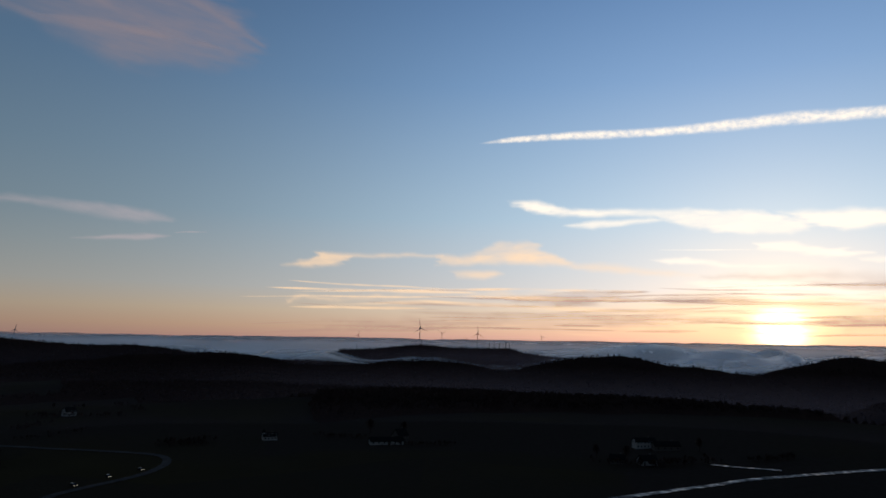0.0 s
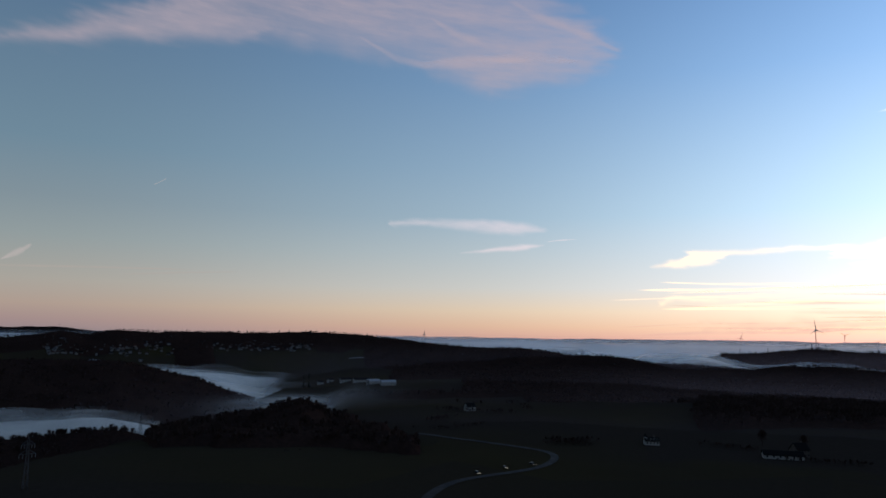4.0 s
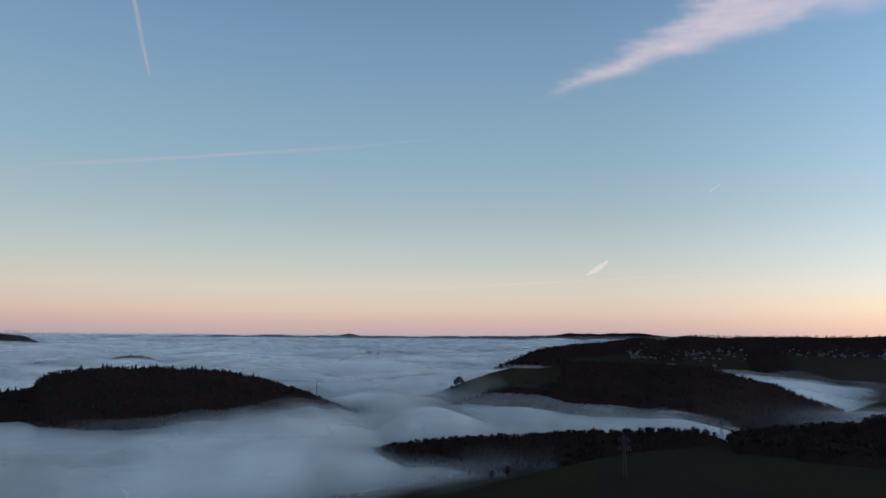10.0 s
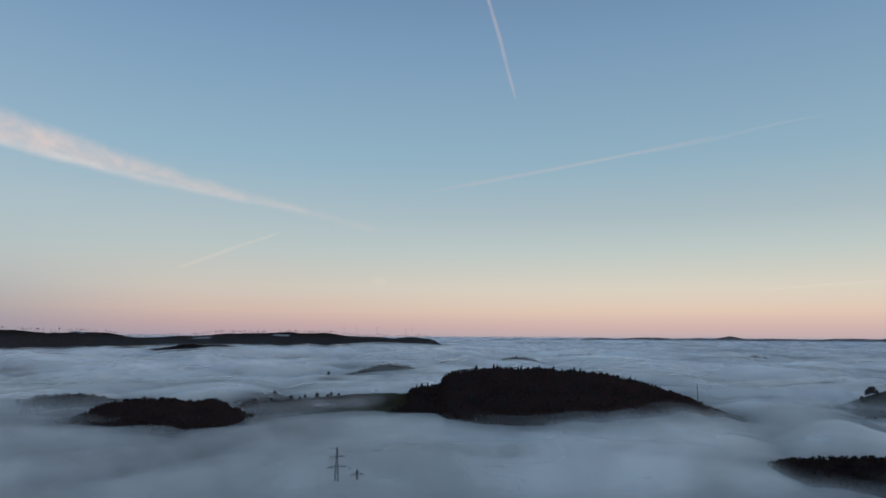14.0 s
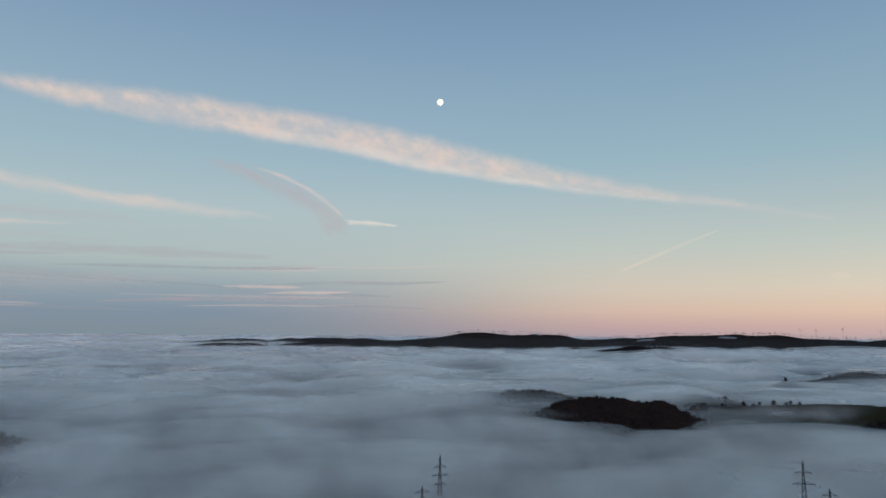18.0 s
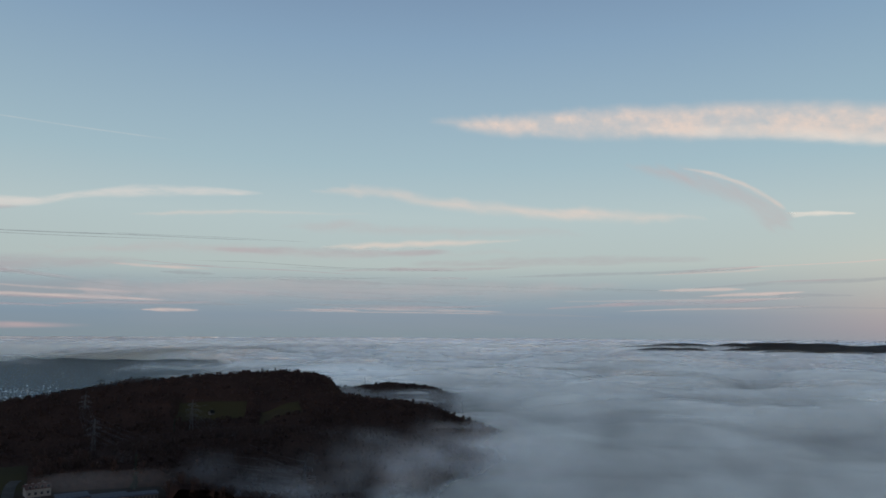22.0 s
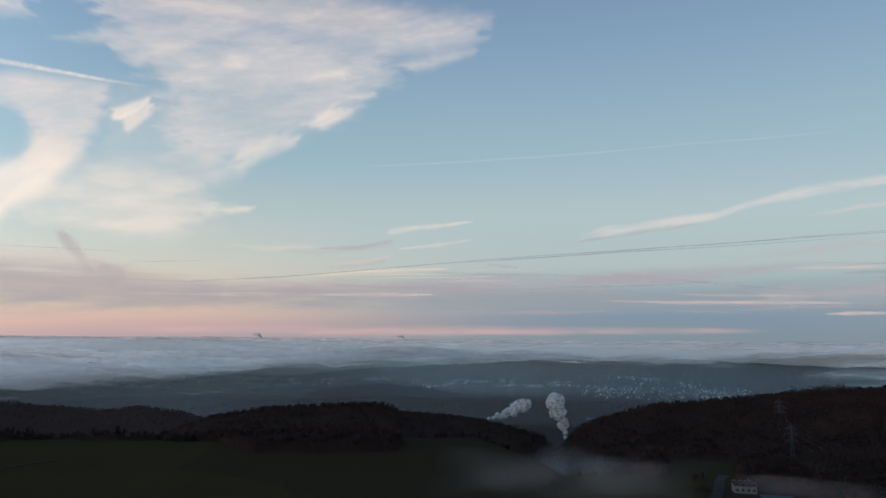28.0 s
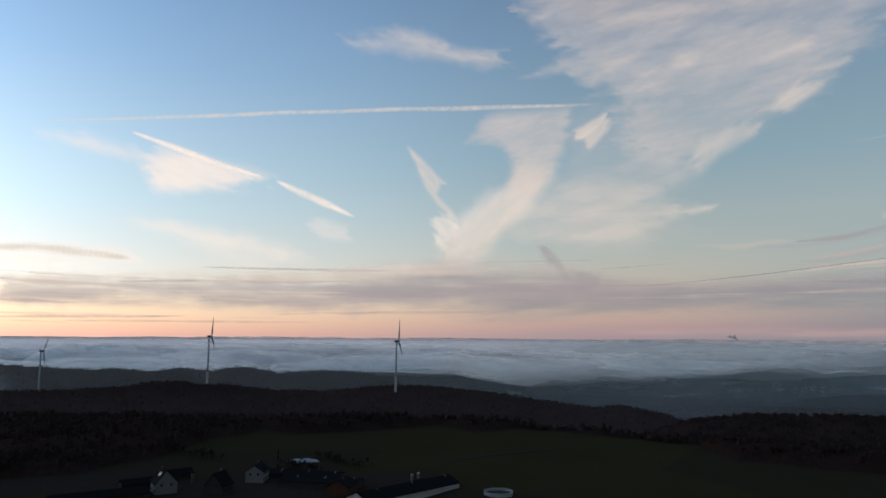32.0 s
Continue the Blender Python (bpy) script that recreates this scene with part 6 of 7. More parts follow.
def cloud_sheet(name, label, category, tone, opacity, pts, style, rag=0.25):
    """A curved sheet along a spine of (azimuth, elevation, half width) in degrees."""
    grain, along, contrast = style
    P = np.array(pts, float)
    P[:, 0] = np.degrees(np.unwrap(np.radians(P[:, 0])))
    seg = np.hypot(np.diff(P[:, 0]), np.diff(P[:, 1]))
    s = np.concatenate([[0], np.cumsum(seg)])
    n = int(np.clip(s[-1] * 3, 24, 160))
    u = np.linspace(0, s[-1], n)
    def soft(v):
        r = np.interp(u, s, v)
        k = max(1, n // 24)
        ker = np.hanning(2 * k + 3)[1:-1]
        ker /= ker.sum()
        return np.convolve(np.pad(r, k, mode="edge"), ker, "valid")[:n] if len(ker) == 2 * k + 1 else r
    a, e, w = soft(P[:, 0]), soft(P[:, 1]), np.interp(u, s, P[:, 2])
    CLOUD_N[0] += 1
    r = np.random.default_rng(CLOUD_N[0])
    w = w * (1 + rag * np.interp(u, np.linspace(0, s[-1], 12), r.random(12) - 0.5) * 2)
    ta, te = np.gradient(a), np.gradient(e)
    ln = np.hypot(ta, te) + 1e-9
    na, ne = -te / ln, ta / ln
    m = 9
    v = np.linspace(-1.25, 1.25, m)
    A = a[:, None] + na[:, None] * w[:, None] * v
    E = e[:, None] + ne[:, None] * w[:, None] * v
    R = SKY_R + (CLOUD_N[0] % 40) * 3.0
    ca, ce = np.radians(A), np.radians(E)
    V = np.stack([-np.sin(ca) * np.cos(ce) * R, np.cos(ca) * np.cos(ce) * R, EYE_Z + np.sin(ce) * R], -1).reshape(-1, 3)
    I, J = np.meshgrid(np.arange(n - 1), np.arange(m - 1), indexing="ij")
    f = np.stack([I * m + J, (I + 1) * m + J, (I + 1) * m + J + 1, I * m + J + 1], -1).reshape(-1, 4)
    ends = np.clip(np.minimum(u, s[-1] - u) / max(0.12 * s[-1], 1e-3), 0, 1)
    dens = (np.clip(1 - (np.abs(v) / 1.25) ** 2, 0, 1) ** 1.3)[None, :] * (ends * (2 - ends))[:, None]
    me = mesh_np(name, V, f, material("ice_cloud_%s_%d" % (tone, grain * 10), cloud_material(CLOUD_COL[tone], grain, along, contrast)),
                 {"amount": dens, "opacity": np.full(dens.shape, opacity)}, True)
    flow = np.stack([np.broadcast_to(u[:, None] + CLOUD_N[0] * 7.3, dens.shape), w[:, None] * v[None, :], np.full(dens.shape, CLOUD_N[0] * 3.1)], -1)
    me.attributes.new("flow", "FLOAT_VECTOR", "POINT").data.foreach_set("vector", flow.astype(np.float32).ravel())
    ob = new(name, me)
    ob.visible_shadow = False
    return tagged(ob, label, category, kind="structure")


def contrail_puffy(tone, op, pts):
    cloud_sheet("contrail", "broad puffy contrail with a painted sunlit glow across the sky", "contrail", tone, op, pts, (3.2, 0.7, 1.1), 0.1)


def contrail(tone, op, pts):
    cloud_sheet("contrail", "thin straight contrail drawn across the evening sky", "contrail", tone, op, pts, (2.0, 0.5, 0.8), 0.1)


def cirrus(tone, op, pts):
    cloud_sheet("cloud", "thin streak of cirrus cloud in the evening sky", "cloud", tone, op, pts, (1.6, 0.22, 1.6))


def cirrus_pale(tone, op, pts):
    cloud_sheet("cloud", "pale soft veil of cirrus in the evening sky", "cloud", tone, op, pts, (0.7, 0.4, 1.2))


def deck(tone, op, pts):
    cloud_sheet("cloud", "low tinted layer for cloud and sky glow above the horizon", "cloud", tone, op, pts, (1.2, 0.12, 1.6))


def soft_cloud(colour):
    """Thin cloud whose body is given by its amount, with fine drawn-out fibres."""
    def build(node):
        flow = node("ShaderNodeAttribute")
        flow.attribute_name = "flow"
        n = node("ShaderNodeTexNoise", Vector=flow.outputs["Vector"], Scale=2.6, Detail=7.0, Roughness=0.6).outputs[0]
        dens = node("ShaderNodeAttribute")
        dens.attribute_name = "amount"
        grain = node("ShaderNodeMapRange", Value=n)
        grain.inputs["From Min"].default_value, grain.inputs["From Max"].default_value = 0.3, 0.7
        grain.inputs["To Min"].default_value, grain.inputs["To Max"].default_value = 0.78, 1.12
        al = math_node(node, "MINIMUM", math_node(node, "MULTIPLY", dens.outputs["Fac"], grain.outputs[0]), 1.0)
        # the sheet glows by itself in its sunset tone
        em = node("ShaderNodeEmission", Color=(*colour, 1), Strength=1.0)
        mx = node("ShaderNodeMixShader", Fac=al, i1=node("ShaderNodeBsdfTransparent").outputs[0], i2=em.outputs[0])
        node("ShaderNodeOutputMaterial", Surface=mx.outputs[0])
    return build


def cloud_patch(tone, opacity, poly, soft=0.5, lean=0.0, rag=0.6, fibre=0.5, label="feathery cirrus cloud with a painted sunlit glow in the evening sky", along=0.25):
    """A soft-edged cloud inside an outline of (azimuth, elevation), torn into fibres that lie at lean degrees."""
    P = np.array(poly, float)
    CLOUD_N[0] += 1
    seed, pad = 400 + CLOUD_N[0] * 5, soft * 0.6 + rag
    (a0, e0), (a1, e1) = P.min(0) - pad, P.max(0) + pad
    step = float(np.clip(min(a1 - a0, e1 - e0) / 30, 0.055, 0.22))
    A, E = np.meshgrid(np.arange(a0, a1 + step, step), np.arange(e0, e1 + step, step), indexing="ij")
    c, d = math.cos(radians(lean)), math.sin(radians(lean))
    u, v = A * c + E * d, -A * d + E * c
    pull = fbm(u * along, v, max(0.35, rag * 0.5), 4, seed) * 2.2 * rag
    x, y = A + pull * c + fbm(A, E, 1.4, 3, seed + 1) * 0.5 * rag, E + pull * d + fbm(A, E, 1.4, 3, seed + 2) * 0.4 * rag
    near, inside = np.full(A.shape, 1e9), np.zeros(A.shape, bool)
    for (px, py), (qx, qy) in zip(P, np.roll(P, -1, 0)):
        ex, ey = qx - px, qy - py
        k = np.clip(((x - px) * ex + (y - py) * ey) / (ex * ex + ey * ey + 1e-9), 0, 1)
        near = np.minimum(near, np.hypot(x - px - k * ex, y - py - k * ey))
        inside ^= ((py > y) != (qy > y)) & (x < ex * (y - py) / (ey if abs(ey) > 1e-9 else 1e-9) + px)
    k = np.clip((np.where(inside, near, -near) + soft * 0.5) / (soft * 1.5), 0, 1)
    k = k * k * (3 - 2 * k)
    amount = k * (1 - fibre + fibre * np.clip(0.55 + 1.7 * fbm(u * along, v, 0.9, 5, seed + 3), 0, 1.25)) * opacity
    R = SKY_R + (CLOUD_N[0] % 40) * 3.0
    ca, ce = np.radians(A), np.radians(E)
    V = np.stack([-np.sin(ca) * np.cos(ce) * R, np.cos(ca) * np.cos(ce) * R, EYE_Z + np.sin(ce) * R], -1).reshape(-1, 3)
    n, m = A.shape
    I, J = np.meshgrid(np.arange(n - 1), np.arange(m - 1), indexing="ij")
    f = np.stack([I * m + J, (I + 1) * m + J, (I + 1) * m + J + 1, I * m + J + 1], -1).reshape(-1, 4)
    f = f[amount.ravel()[f].max(1) > 0.002]
    me = mesh_np("cloud", V, f, material("soft_cloud_" + tone, soft_cloud(CLOUD_COL[tone])), {"amount": amount}, True)
    flow = np.stack([u * along + CLOUD_N[0] * 7.3, v, np.zeros(u.shape)], -1)
    me.attributes.new("flow", "FLOAT_VECTOR", "POINT").data.foreach_set("vector", flow.astype(np.float32).ravel())
    ob = new("cloud", me)
    ob.visible_shadow = False
    return tagged(ob, label, "cloud", kind="structure")


contrail_puffy("blaze", 0.95, [(-2.2, 15.90, 0.05), (-5.2, 16.26, 0.23), (-9.9, 16.48, 0.36), (-18.9, 16.43, 0.39), (-27.0, 16.55, 0.53), (-33.1, 16.18, 0.50), (-38.8, 15.64, 0.50)])
cirrus("blaze", 0.9, [(-18.6, 4.69, 0.18), (-22.7, 4.42, 0.51), (-26.5, 4.07, 0.75), (-30.1, 3.68, 0.48), (-33.4, 3.54, 0.31)])
cirrus("gold", 0.7, [(12.6, 3.58, 0.07), (4.0, 3.90, 0.14), (-5.3, 4.14, 0.14), (-16.5, 3.99, 0.09)])
cirrus("gold", 0.6, [(10.3, 2.55, 0.09), (1.2, 3.03, 0.19), (-7.1, 2.69, 0.23), (-16.0, 2.40, 0.22), (-22.6, 2.59, 0.26), (-27.2, 2.70, 0.33)])
cirrus("ember", 0.45, [(3.9, 2.15, 0.09), (-3.0, 2.08, 0.28), (-12.1, 2.01, 0.32), (-20.6, 1.81, 0.26), (-24.5, 2.00, 0.17)])
cirrus("gold", 0.7, [(-20.6, 3.37, 0.26), (-25.7, 3.00, 0.50), (-30.0, 2.68, 0.40), (-33.4, 2.46, 0.31)])
cirrus("ember", 0.5, [(-27.2, 4.55, 0.21), (-30.1, 4.16, 0.36), (-33.5, 4.20, 0.46), (-36.6, 3.92, 0.37)])
cirrus("ember", 0.5, [(-27.5, 1.60, 0.16), (-30.0, 1.77, 0.32), (-33.3, 1.50, 0.39), (-36.4, 1.51, 0.30)])
cirrus("bright", 0.8, [(62.5, 4.87, 0.04), (61.7, 5.35, 0.22), (61.1, 5.73, 0.22), (60.6, 6.15, 0.09)])
contrail("warm", 0.7, [(81.7, 3.33, 0.04), (77.0, 3.72, 0.07), (66.0, 4.33, 0.09), (57.6, 4.69, 0.10), (48.9, 4.90, 0.05)])
contrail("warm", 0.5, [(54.9, 4.26, 0.05), (50.8, 4.59, 0.12), (46.1, 4.85, 0.05)])
contrail("bright", 0.8, [(52.9, 11.15, 0.03), (52.4, 11.44, 0.04), (52.0, 11.73, 0.03)])
contrail("pink", 0.26, [(106.0, 11.65, 0.11), (99.9, 12.81, 0.16), (92.7, 13.88, 0.17), (81.0, 15.47, 0.13)])
contrail("pink", 0.52, [(100.6, 27.98, 0.17), (100.0, 26.56, 0.17), (99.1, 23.86, 0.20), (98.4, 21.29, 0.18), (97.7, 18.88, 0.09)])
contrail("warm", 0.36, [(125.1, 4.99, 0.08), (122.6, 6.03, 0.21), (120.3, 7.00, 0.17), (116.8, 8.33, 0.07)])
contrail("warm", 0.12, [(103.1, 12.10, 0.09), (99.4, 12.74, 0.14), (91.8, 13.99, 0.14), (86.2, 14.79, 0.18)])
contrail("warm", 0.1, [(88.1, 14.40, 0.09), (82.6, 15.06, 0.18), (78.1, 15.72, 0.13), (73.9, 16.09, 0.08)])
cirrus("warm", 0.2, [(109.8, 4.48, 0.14), (109.1, 4.49, 0.41), (108.4, 4.51, 0.14)])
cirrus("bright", 0.35, [(147.0, 9.13, 0.19), (145.2, 9.14, 0.23), (142.6, 8.94, 0.07)])
cirrus("cream", 0.46, [(215.1, 8.04, 0.18), (212.4, 8.57, 0.54), (208.0, 9.05, 0.50), (204.1, 9.44, 0.39), (201.6, 10.22, 0.39), (197.8, 10.82, 0.47), (192.9, 11.20, 0.41), (188.0, 11.32, 0.14)])
cirrus("dusk", 0.4, [(215.1, 7.68, 0.08), (209.9, 8.43, 0.25), (204.9, 8.99, 0.17)])
cirrus("dusk", 0.6, [(192.7, 6.73, 0.18), (186.3, 6.78, 0.42), (179.3, 6.75, 0.37), (172.4, 7.02, 0.23)])
contrail("bright", 0.14, [(233.5, 13.75, 0.09), (220.3, 14.57, 0.09), (206.7, 15.08, 0.07), (198.6, 14.96, 0.07), (194.3, 14.85, 0.04)])
cirrus("cream", 0.6, [(230.6, 8.47, 0.37), (228.7, 8.78, 0.32), (225.9, 9.10, 0.23), (222.9, 9.53, 0.07)])
cirrus("cream", 0.55, [(229.6, 7.14, 0.09), (226.4, 7.47, 0.23), (223.2, 8.00, 0.07)])
cirrus("dusk", 0.5, [(236.1, 7.03, 0.09), (232.4, 7.22, 0.23), (229.6, 7.88, 0.23)])
cirrus("pink", 0.6, [(235.1, 5.77, 0.09), (232.4, 6.02, 0.18), (229.6, 6.63, 0.09)])
cirrus("warm", 0.5, [(236.9, 4.72, 0.09), (233.3, 5.18, 0.18), (229.6, 5.43, 0.19), (224.9, 5.58, 0.09)])
cirrus("dusk", 0.5, [(222.2, 5.97, 0.14), (220.8, 5.79, 0.23), (219.4, 5.69, 0.09)])
cirrus("dusk", 0.55, [(215.7, 4.49, 0.14), (211.3, 4.82, 0.40), (207.0, 4.54, 0.22), (201.0, 4.08, 0.13)])
contrail_puffy("bright", 0.7, [(294.8, 14.84, 0.04), (290.8, 15.52, 0.10), (284.9, 16.49, 0.17), (276.3, 17.66, 0.20), (266.9, 18.41, 0.22), (257.4, 18.60, 0.22), (249.0, 18.48, 0.09)])
contrail("glow", 1.0, [(287.8, 15.14, 0.13), (284.8, 14.34, 0.26), (281.4, 13.36, 0.26), (277.4, 12.41, 0.13)])
contrail("glow", 1.0, [(276.8, 12.36, 0.11), (274.7, 11.48, 0.36), (272.4, 10.57, 0.37), (270.0, 9.55, 0.12)])
cirrus("warm", 0.7, [(297.4, 5.79, 0.31), (293.4, 6.16, 0.40), (290.6, 5.98, 0.37), (286.8, 5.65, 0.13)])
cirrus("dusk", 0.5, [(254.9, 7.51, 0.23), (254.0, 6.44, 0.55), (252.9, 5.29, 0.64), (251.1, 4.45, 0.91), (250.0, 4.35, 0.36)])
deck("haze", 0.45, [(228.5, 2.44, 0.39), (214.8, 3.00, 1.02), (203.7, 3.19, 1.21), (186.2, 3.55, 1.39), (168.0, 3.80, 1.17), (155.8, 3.39, 0.66), (145.8, 2.94, 0.15)])
deck("haze", 0.7, [(264.2, 1.88, 0.91), (258.0, 2.11, 1.25), (242.9, 2.77, 1.33), (224.9, 3.17, 1.20), (207.1, 3.09, 1.05), (192.2, 3.06, 0.93)])
deck("dusk", 0.7, [(301.3, 2.13, 0.22), (295.2, 2.54, 0.63), (284.2, 2.87, 0.95), (271.3, 3.37, 1.56), (257.5, 3.70, 1.84), (244.2, 3.38, 1.76), (230.4, 3.10, 1.56)])
deck("haze", 0.2, [(200.1, 1.59, 1.50), (191.9, 1.68, 1.69), (181.6, 1.75, 1.76), (171.4, 1.50, 1.61), (160.2, 0.94, 0.92), (151.0, 0.55, 0.37)])
deck("warm", 0.5, [(301.4, 3.21, 0.36), (291.9, 3.86, 0.65), (280.2, 4.52, 0.80), (266.7, 5.04, 0.56), (257.5, 5.32, 0.18)])
deck("dusk", 0.6, [(272.9, 3.16, 1.45), (266.8, 3.87, 1.96), (259.6, 4.01, 1.89), (251.6, 3.65, 1.55), (242.7, 3.18, 0.92)])
deck("pink", 0.4, [(273.0, 4.79, 0.58), (266.9, 5.43, 0.86), (259.7, 5.68, 0.84), (250.8, 5.45, 0.44)])
deck("dusk", 0.45, [(243.9, 3.33, 0.75), (235.5, 3.95, 1.24), (225.6, 4.13, 1.15), (212.2, 4.45, 0.83), (202.9, 4.99, 0.37)])
# pink glow of the low sky, added as two glowing sheets
deck("belt", 0.5, [(238.0, 0.22, 0.29), (231.9, 0.30, 0.35), (224.8, 0.40, 0.33), (216.8, 0.46, 0.26), (209.8, 0.53, 0.09)])
deck("belt", 0.5, [(252.7, 0.36, 0.25), (238.5, 0.45, 0.40), (220.3, 0.59, 0.41), (207.1, 0.65, 0.31), (199.3, 0.69, 0.12)])
cirrus("dusk", 0.5, [(216.9, 4.94, 0.23), (210.7, 5.00, 0.57), (203.8, 5.17, 0.60), (196.3, 5.63, 0.27)])
cirrus("dusk", 0.4, [(177.0, 5.91, 0.28), (167.9, 6.18, 0.45), (159.5, 6.24, 0.43), (152.1, 6.11, 0.20)])

# western cirrus
cloud_patch("cream", 0.46, [(258.0, 29.13), (254.5, 24.29), (253.0, 22.16), (250.1, 19.75), (248.7, 18.18), (247.7, 13.65), (243.6, 12.64), (241.7, 13.93), (238.1, 15.53), (234.5, 17.21), (233.2, 18.15), (230.1, 20.70), (229.6, 22.04), (225.6, 22.77), (222.5, 23.69), (221.7, 25.70)], 1.5, -9, 0.9, 0.35)
cloud_patch("mauve", 0.34, [(256.5, 29.18), (252.5, 24.31), (247.7, 23.39), (240.6, 23.86), (231.7, 23.73), (224.6, 26.36)], 1.6, -8, 1.2, 0.5)
cloud_patch("cream", 0.26, [(253.0, 18.20), (248.7, 18.84), (243.0, 16.23), (242.6, 12.16), (246.3, 9.96), (243.2, 8.08), (247.8, 6.28), (253.4, 6.73), (253.9, 12.28)], 2.4, -8, 0.8, 0.3)
cloud_patch("bright", 0.30, [(230.5, 21.96), (225.6, 22.96), (222.5, 23.51), (222.9, 22.84), (228.5, 21.07)], 0.6, -14, 0.6, 0.5)
cloud_patch("bright", 0.30, [(255.6, 20.73), (253.0, 22.25), (250.1, 22.80), (247.2, 21.66), (250.1, 19.75), (252.5, 20.94)], 0.6, -8, 0.7, 0.5)
cloud_patch("bright", 0.42, [(249.4, 21.23), (245.8, 21.75), (241.4, 22.07), (238.1, 22.59), (235.3, 21.94), (233.4, 21.41), (233.9, 20.33), (237.4, 19.50), (241.6, 18.59), (245.8, 19.02)], 1, -12, 0.9, 0.7)
cloud_patch("bright", 0.50, [(243.2, 13.07), (242.1, 15.26), (239.6, 16.07), (237.8, 15.79), (238.0, 15.15), (240.1, 13.93), (242.2, 12.91)], 0.6, -30, 0.6, 0.4)
cloud_patch("bright", 0.50, [(237.6, 16.87), (235.7, 18.45), (233.3, 18.55), (233.6, 17.81), (235.8, 16.53)], 0.5, -25, 0.5, 0.4)
cloud_patch("bright", 0.42, [(233.8, 19.53), (231.7, 20.01), (231.5, 19.39), (233.2, 18.97)], 0.4, -20, 0.4, 0.4)
cloud_patch("cream", 0.40, [(257.3, 26.29), (252.1, 26.43), (245.6, 25.22), (237.1, 25.34), (237.1, 24.78), (245.7, 24.42), (252.6, 24.82), (255.9, 25.41)], 0.5, -8, 0.8, 0.7)
cloud_patch("cream", 0.62, [(261.0, 15.84), (259.6, 17.82), (257.8, 18.29), (252.5, 18.38), (252.2, 16.40), (253.3, 14.12), (253.9, 12.28), (255.3, 11.34), (257.6, 11.76), (257.0, 14.07), (258.6, 15.57)], 0.8, -12, 0.35, 0.25)
cloud_patch("bright", 0.55, [(257.2, 14.29), (253.7, 14.12), (254.1, 12.28), (255.5, 10.19), (257.6, 8.53), (259.4, 6.19), (261.7, 4.99), (263.5, 5.64), (262.9, 7.94), (259.9, 10.32), (257.6, 12.45)], 0.9, -50, 0.45, 0.3)
cloud_patch("glow", 0.35, [(262.1, 6.47), (262.9, 7.86), (261.3, 10.19), (258.8, 12.02), (256.0, 13.13), (253.8, 12.98), (255.5, 10.65), (257.6, 8.83), (260.1, 6.94)], 1, -50, 0.6, 0.3)
cloud_patch("bright", 0.80, [(252.4, 16.44), (250.5, 17.32), (249.6, 17.79), (248.8, 17.30), (249.3, 16.19), (250.6, 15.02), (251.5, 15.73)], 0.35, -35, 0.35, 0.3)
cloud_patch("bright", 0.75, [(266.1, 15.56), (264.8, 14.62), (263.6, 13.54), (262.6, 12.63), (263.1, 11.89), (263.3, 11.56), (261.6, 9.86), (262.1, 9.54), (263.3, 10.64), (264.3, 12.02), (265.2, 13.84)], 0.3, 50, 0.3, 0.35)
cloud_patch("glow", 0.55, [(263.8, 9.57), (262.1, 9.95), (261.5, 9.58), (261.8, 7.87), (262.7, 6.94), (263.6, 7.63)], 0.5, 40, 0.5, 0.4)
cloud_patch("bright", 0.42, [(258.2, 9.14), (253.9, 12.69), (249.1, 12.52), (244.8, 12.00), (243.1, 12.89), (241.9, 13.08), (243.7, 11.93), (245.1, 11.29), (243.8, 10.49), (241.3, 10.06), (242.1, 9.69), (244.3, 9.51), (246.1, 7.98), (247.2, 7.29), (250.7, 6.93), (253.7, 7.58), (256.7, 7.92)], 1.2, -6, 1, 0.5)
cloud_patch("bright", 0.50, [(244.3, 9.60), (242.7, 10.00), (241.2, 10.17), (241.4, 9.78), (242.7, 9.40)], 0.3, -12, 0.3, 0.3)
cloud_patch("peach", 0.45, [(242.5, 7.04), (239.6, 7.20), (237.0, 7.29), (235.5, 7.16), (237.0, 6.91), (240.1, 6.72)], 0.35, -6, 0.4, 0.3)
cloud_patch("mauve", 0.50, [(239.1, 6.70), (235.5, 7.07), (232.7, 7.43), (230.1, 7.77), (230.1, 7.26), (232.7, 6.91), (235.6, 6.61)], 0.4, -10, 0.4, 0.3)
cloud_patch("mauve", 0.50, [(235.1, 5.61), (232.8, 5.98), (230.2, 6.41), (230.2, 5.97), (232.8, 5.58), (234.7, 5.40)], 0.35, -10, 0.3, 0.3)
cloud_patch("mauve", 0.50, [(254.8, 7.44), (254.0, 6.98), (253.1, 5.76), (252.5, 4.71), (251.3, 5.14), (249.9, 5.27), (250.2, 3.94), (252.6, 3.66), (253.4, 4.86), (254.6, 6.38)], 0.5, 50, 0.4, 0.3)
cloud_patch("bright", 0.50, [(271.8, 23.54), (269.5, 24.09), (266.1, 24.73), (264.1, 24.18), (262.7, 23.21), (259.8, 22.89), (257.8, 22.94), (257.8, 21.87), (259.8, 21.60), (263.1, 22.21), (267.0, 22.57), (269.9, 22.71)], 0.8, 10, 0.8, 0.4)
cloud_patch("glow", 0.62, [(293.6, 14.02), (290.2, 14.49), (287.1, 13.77), (285.5, 14.50), (283.1, 14.04), (279.6, 13.33), (277.3, 12.61), (277.9, 12.13), (280.7, 11.22), (285.3, 10.53), (286.2, 11.36), (286.8, 12.70), (290.1, 13.42), (292.8, 13.73)], 1.1, 15, 0.8, 0.3)
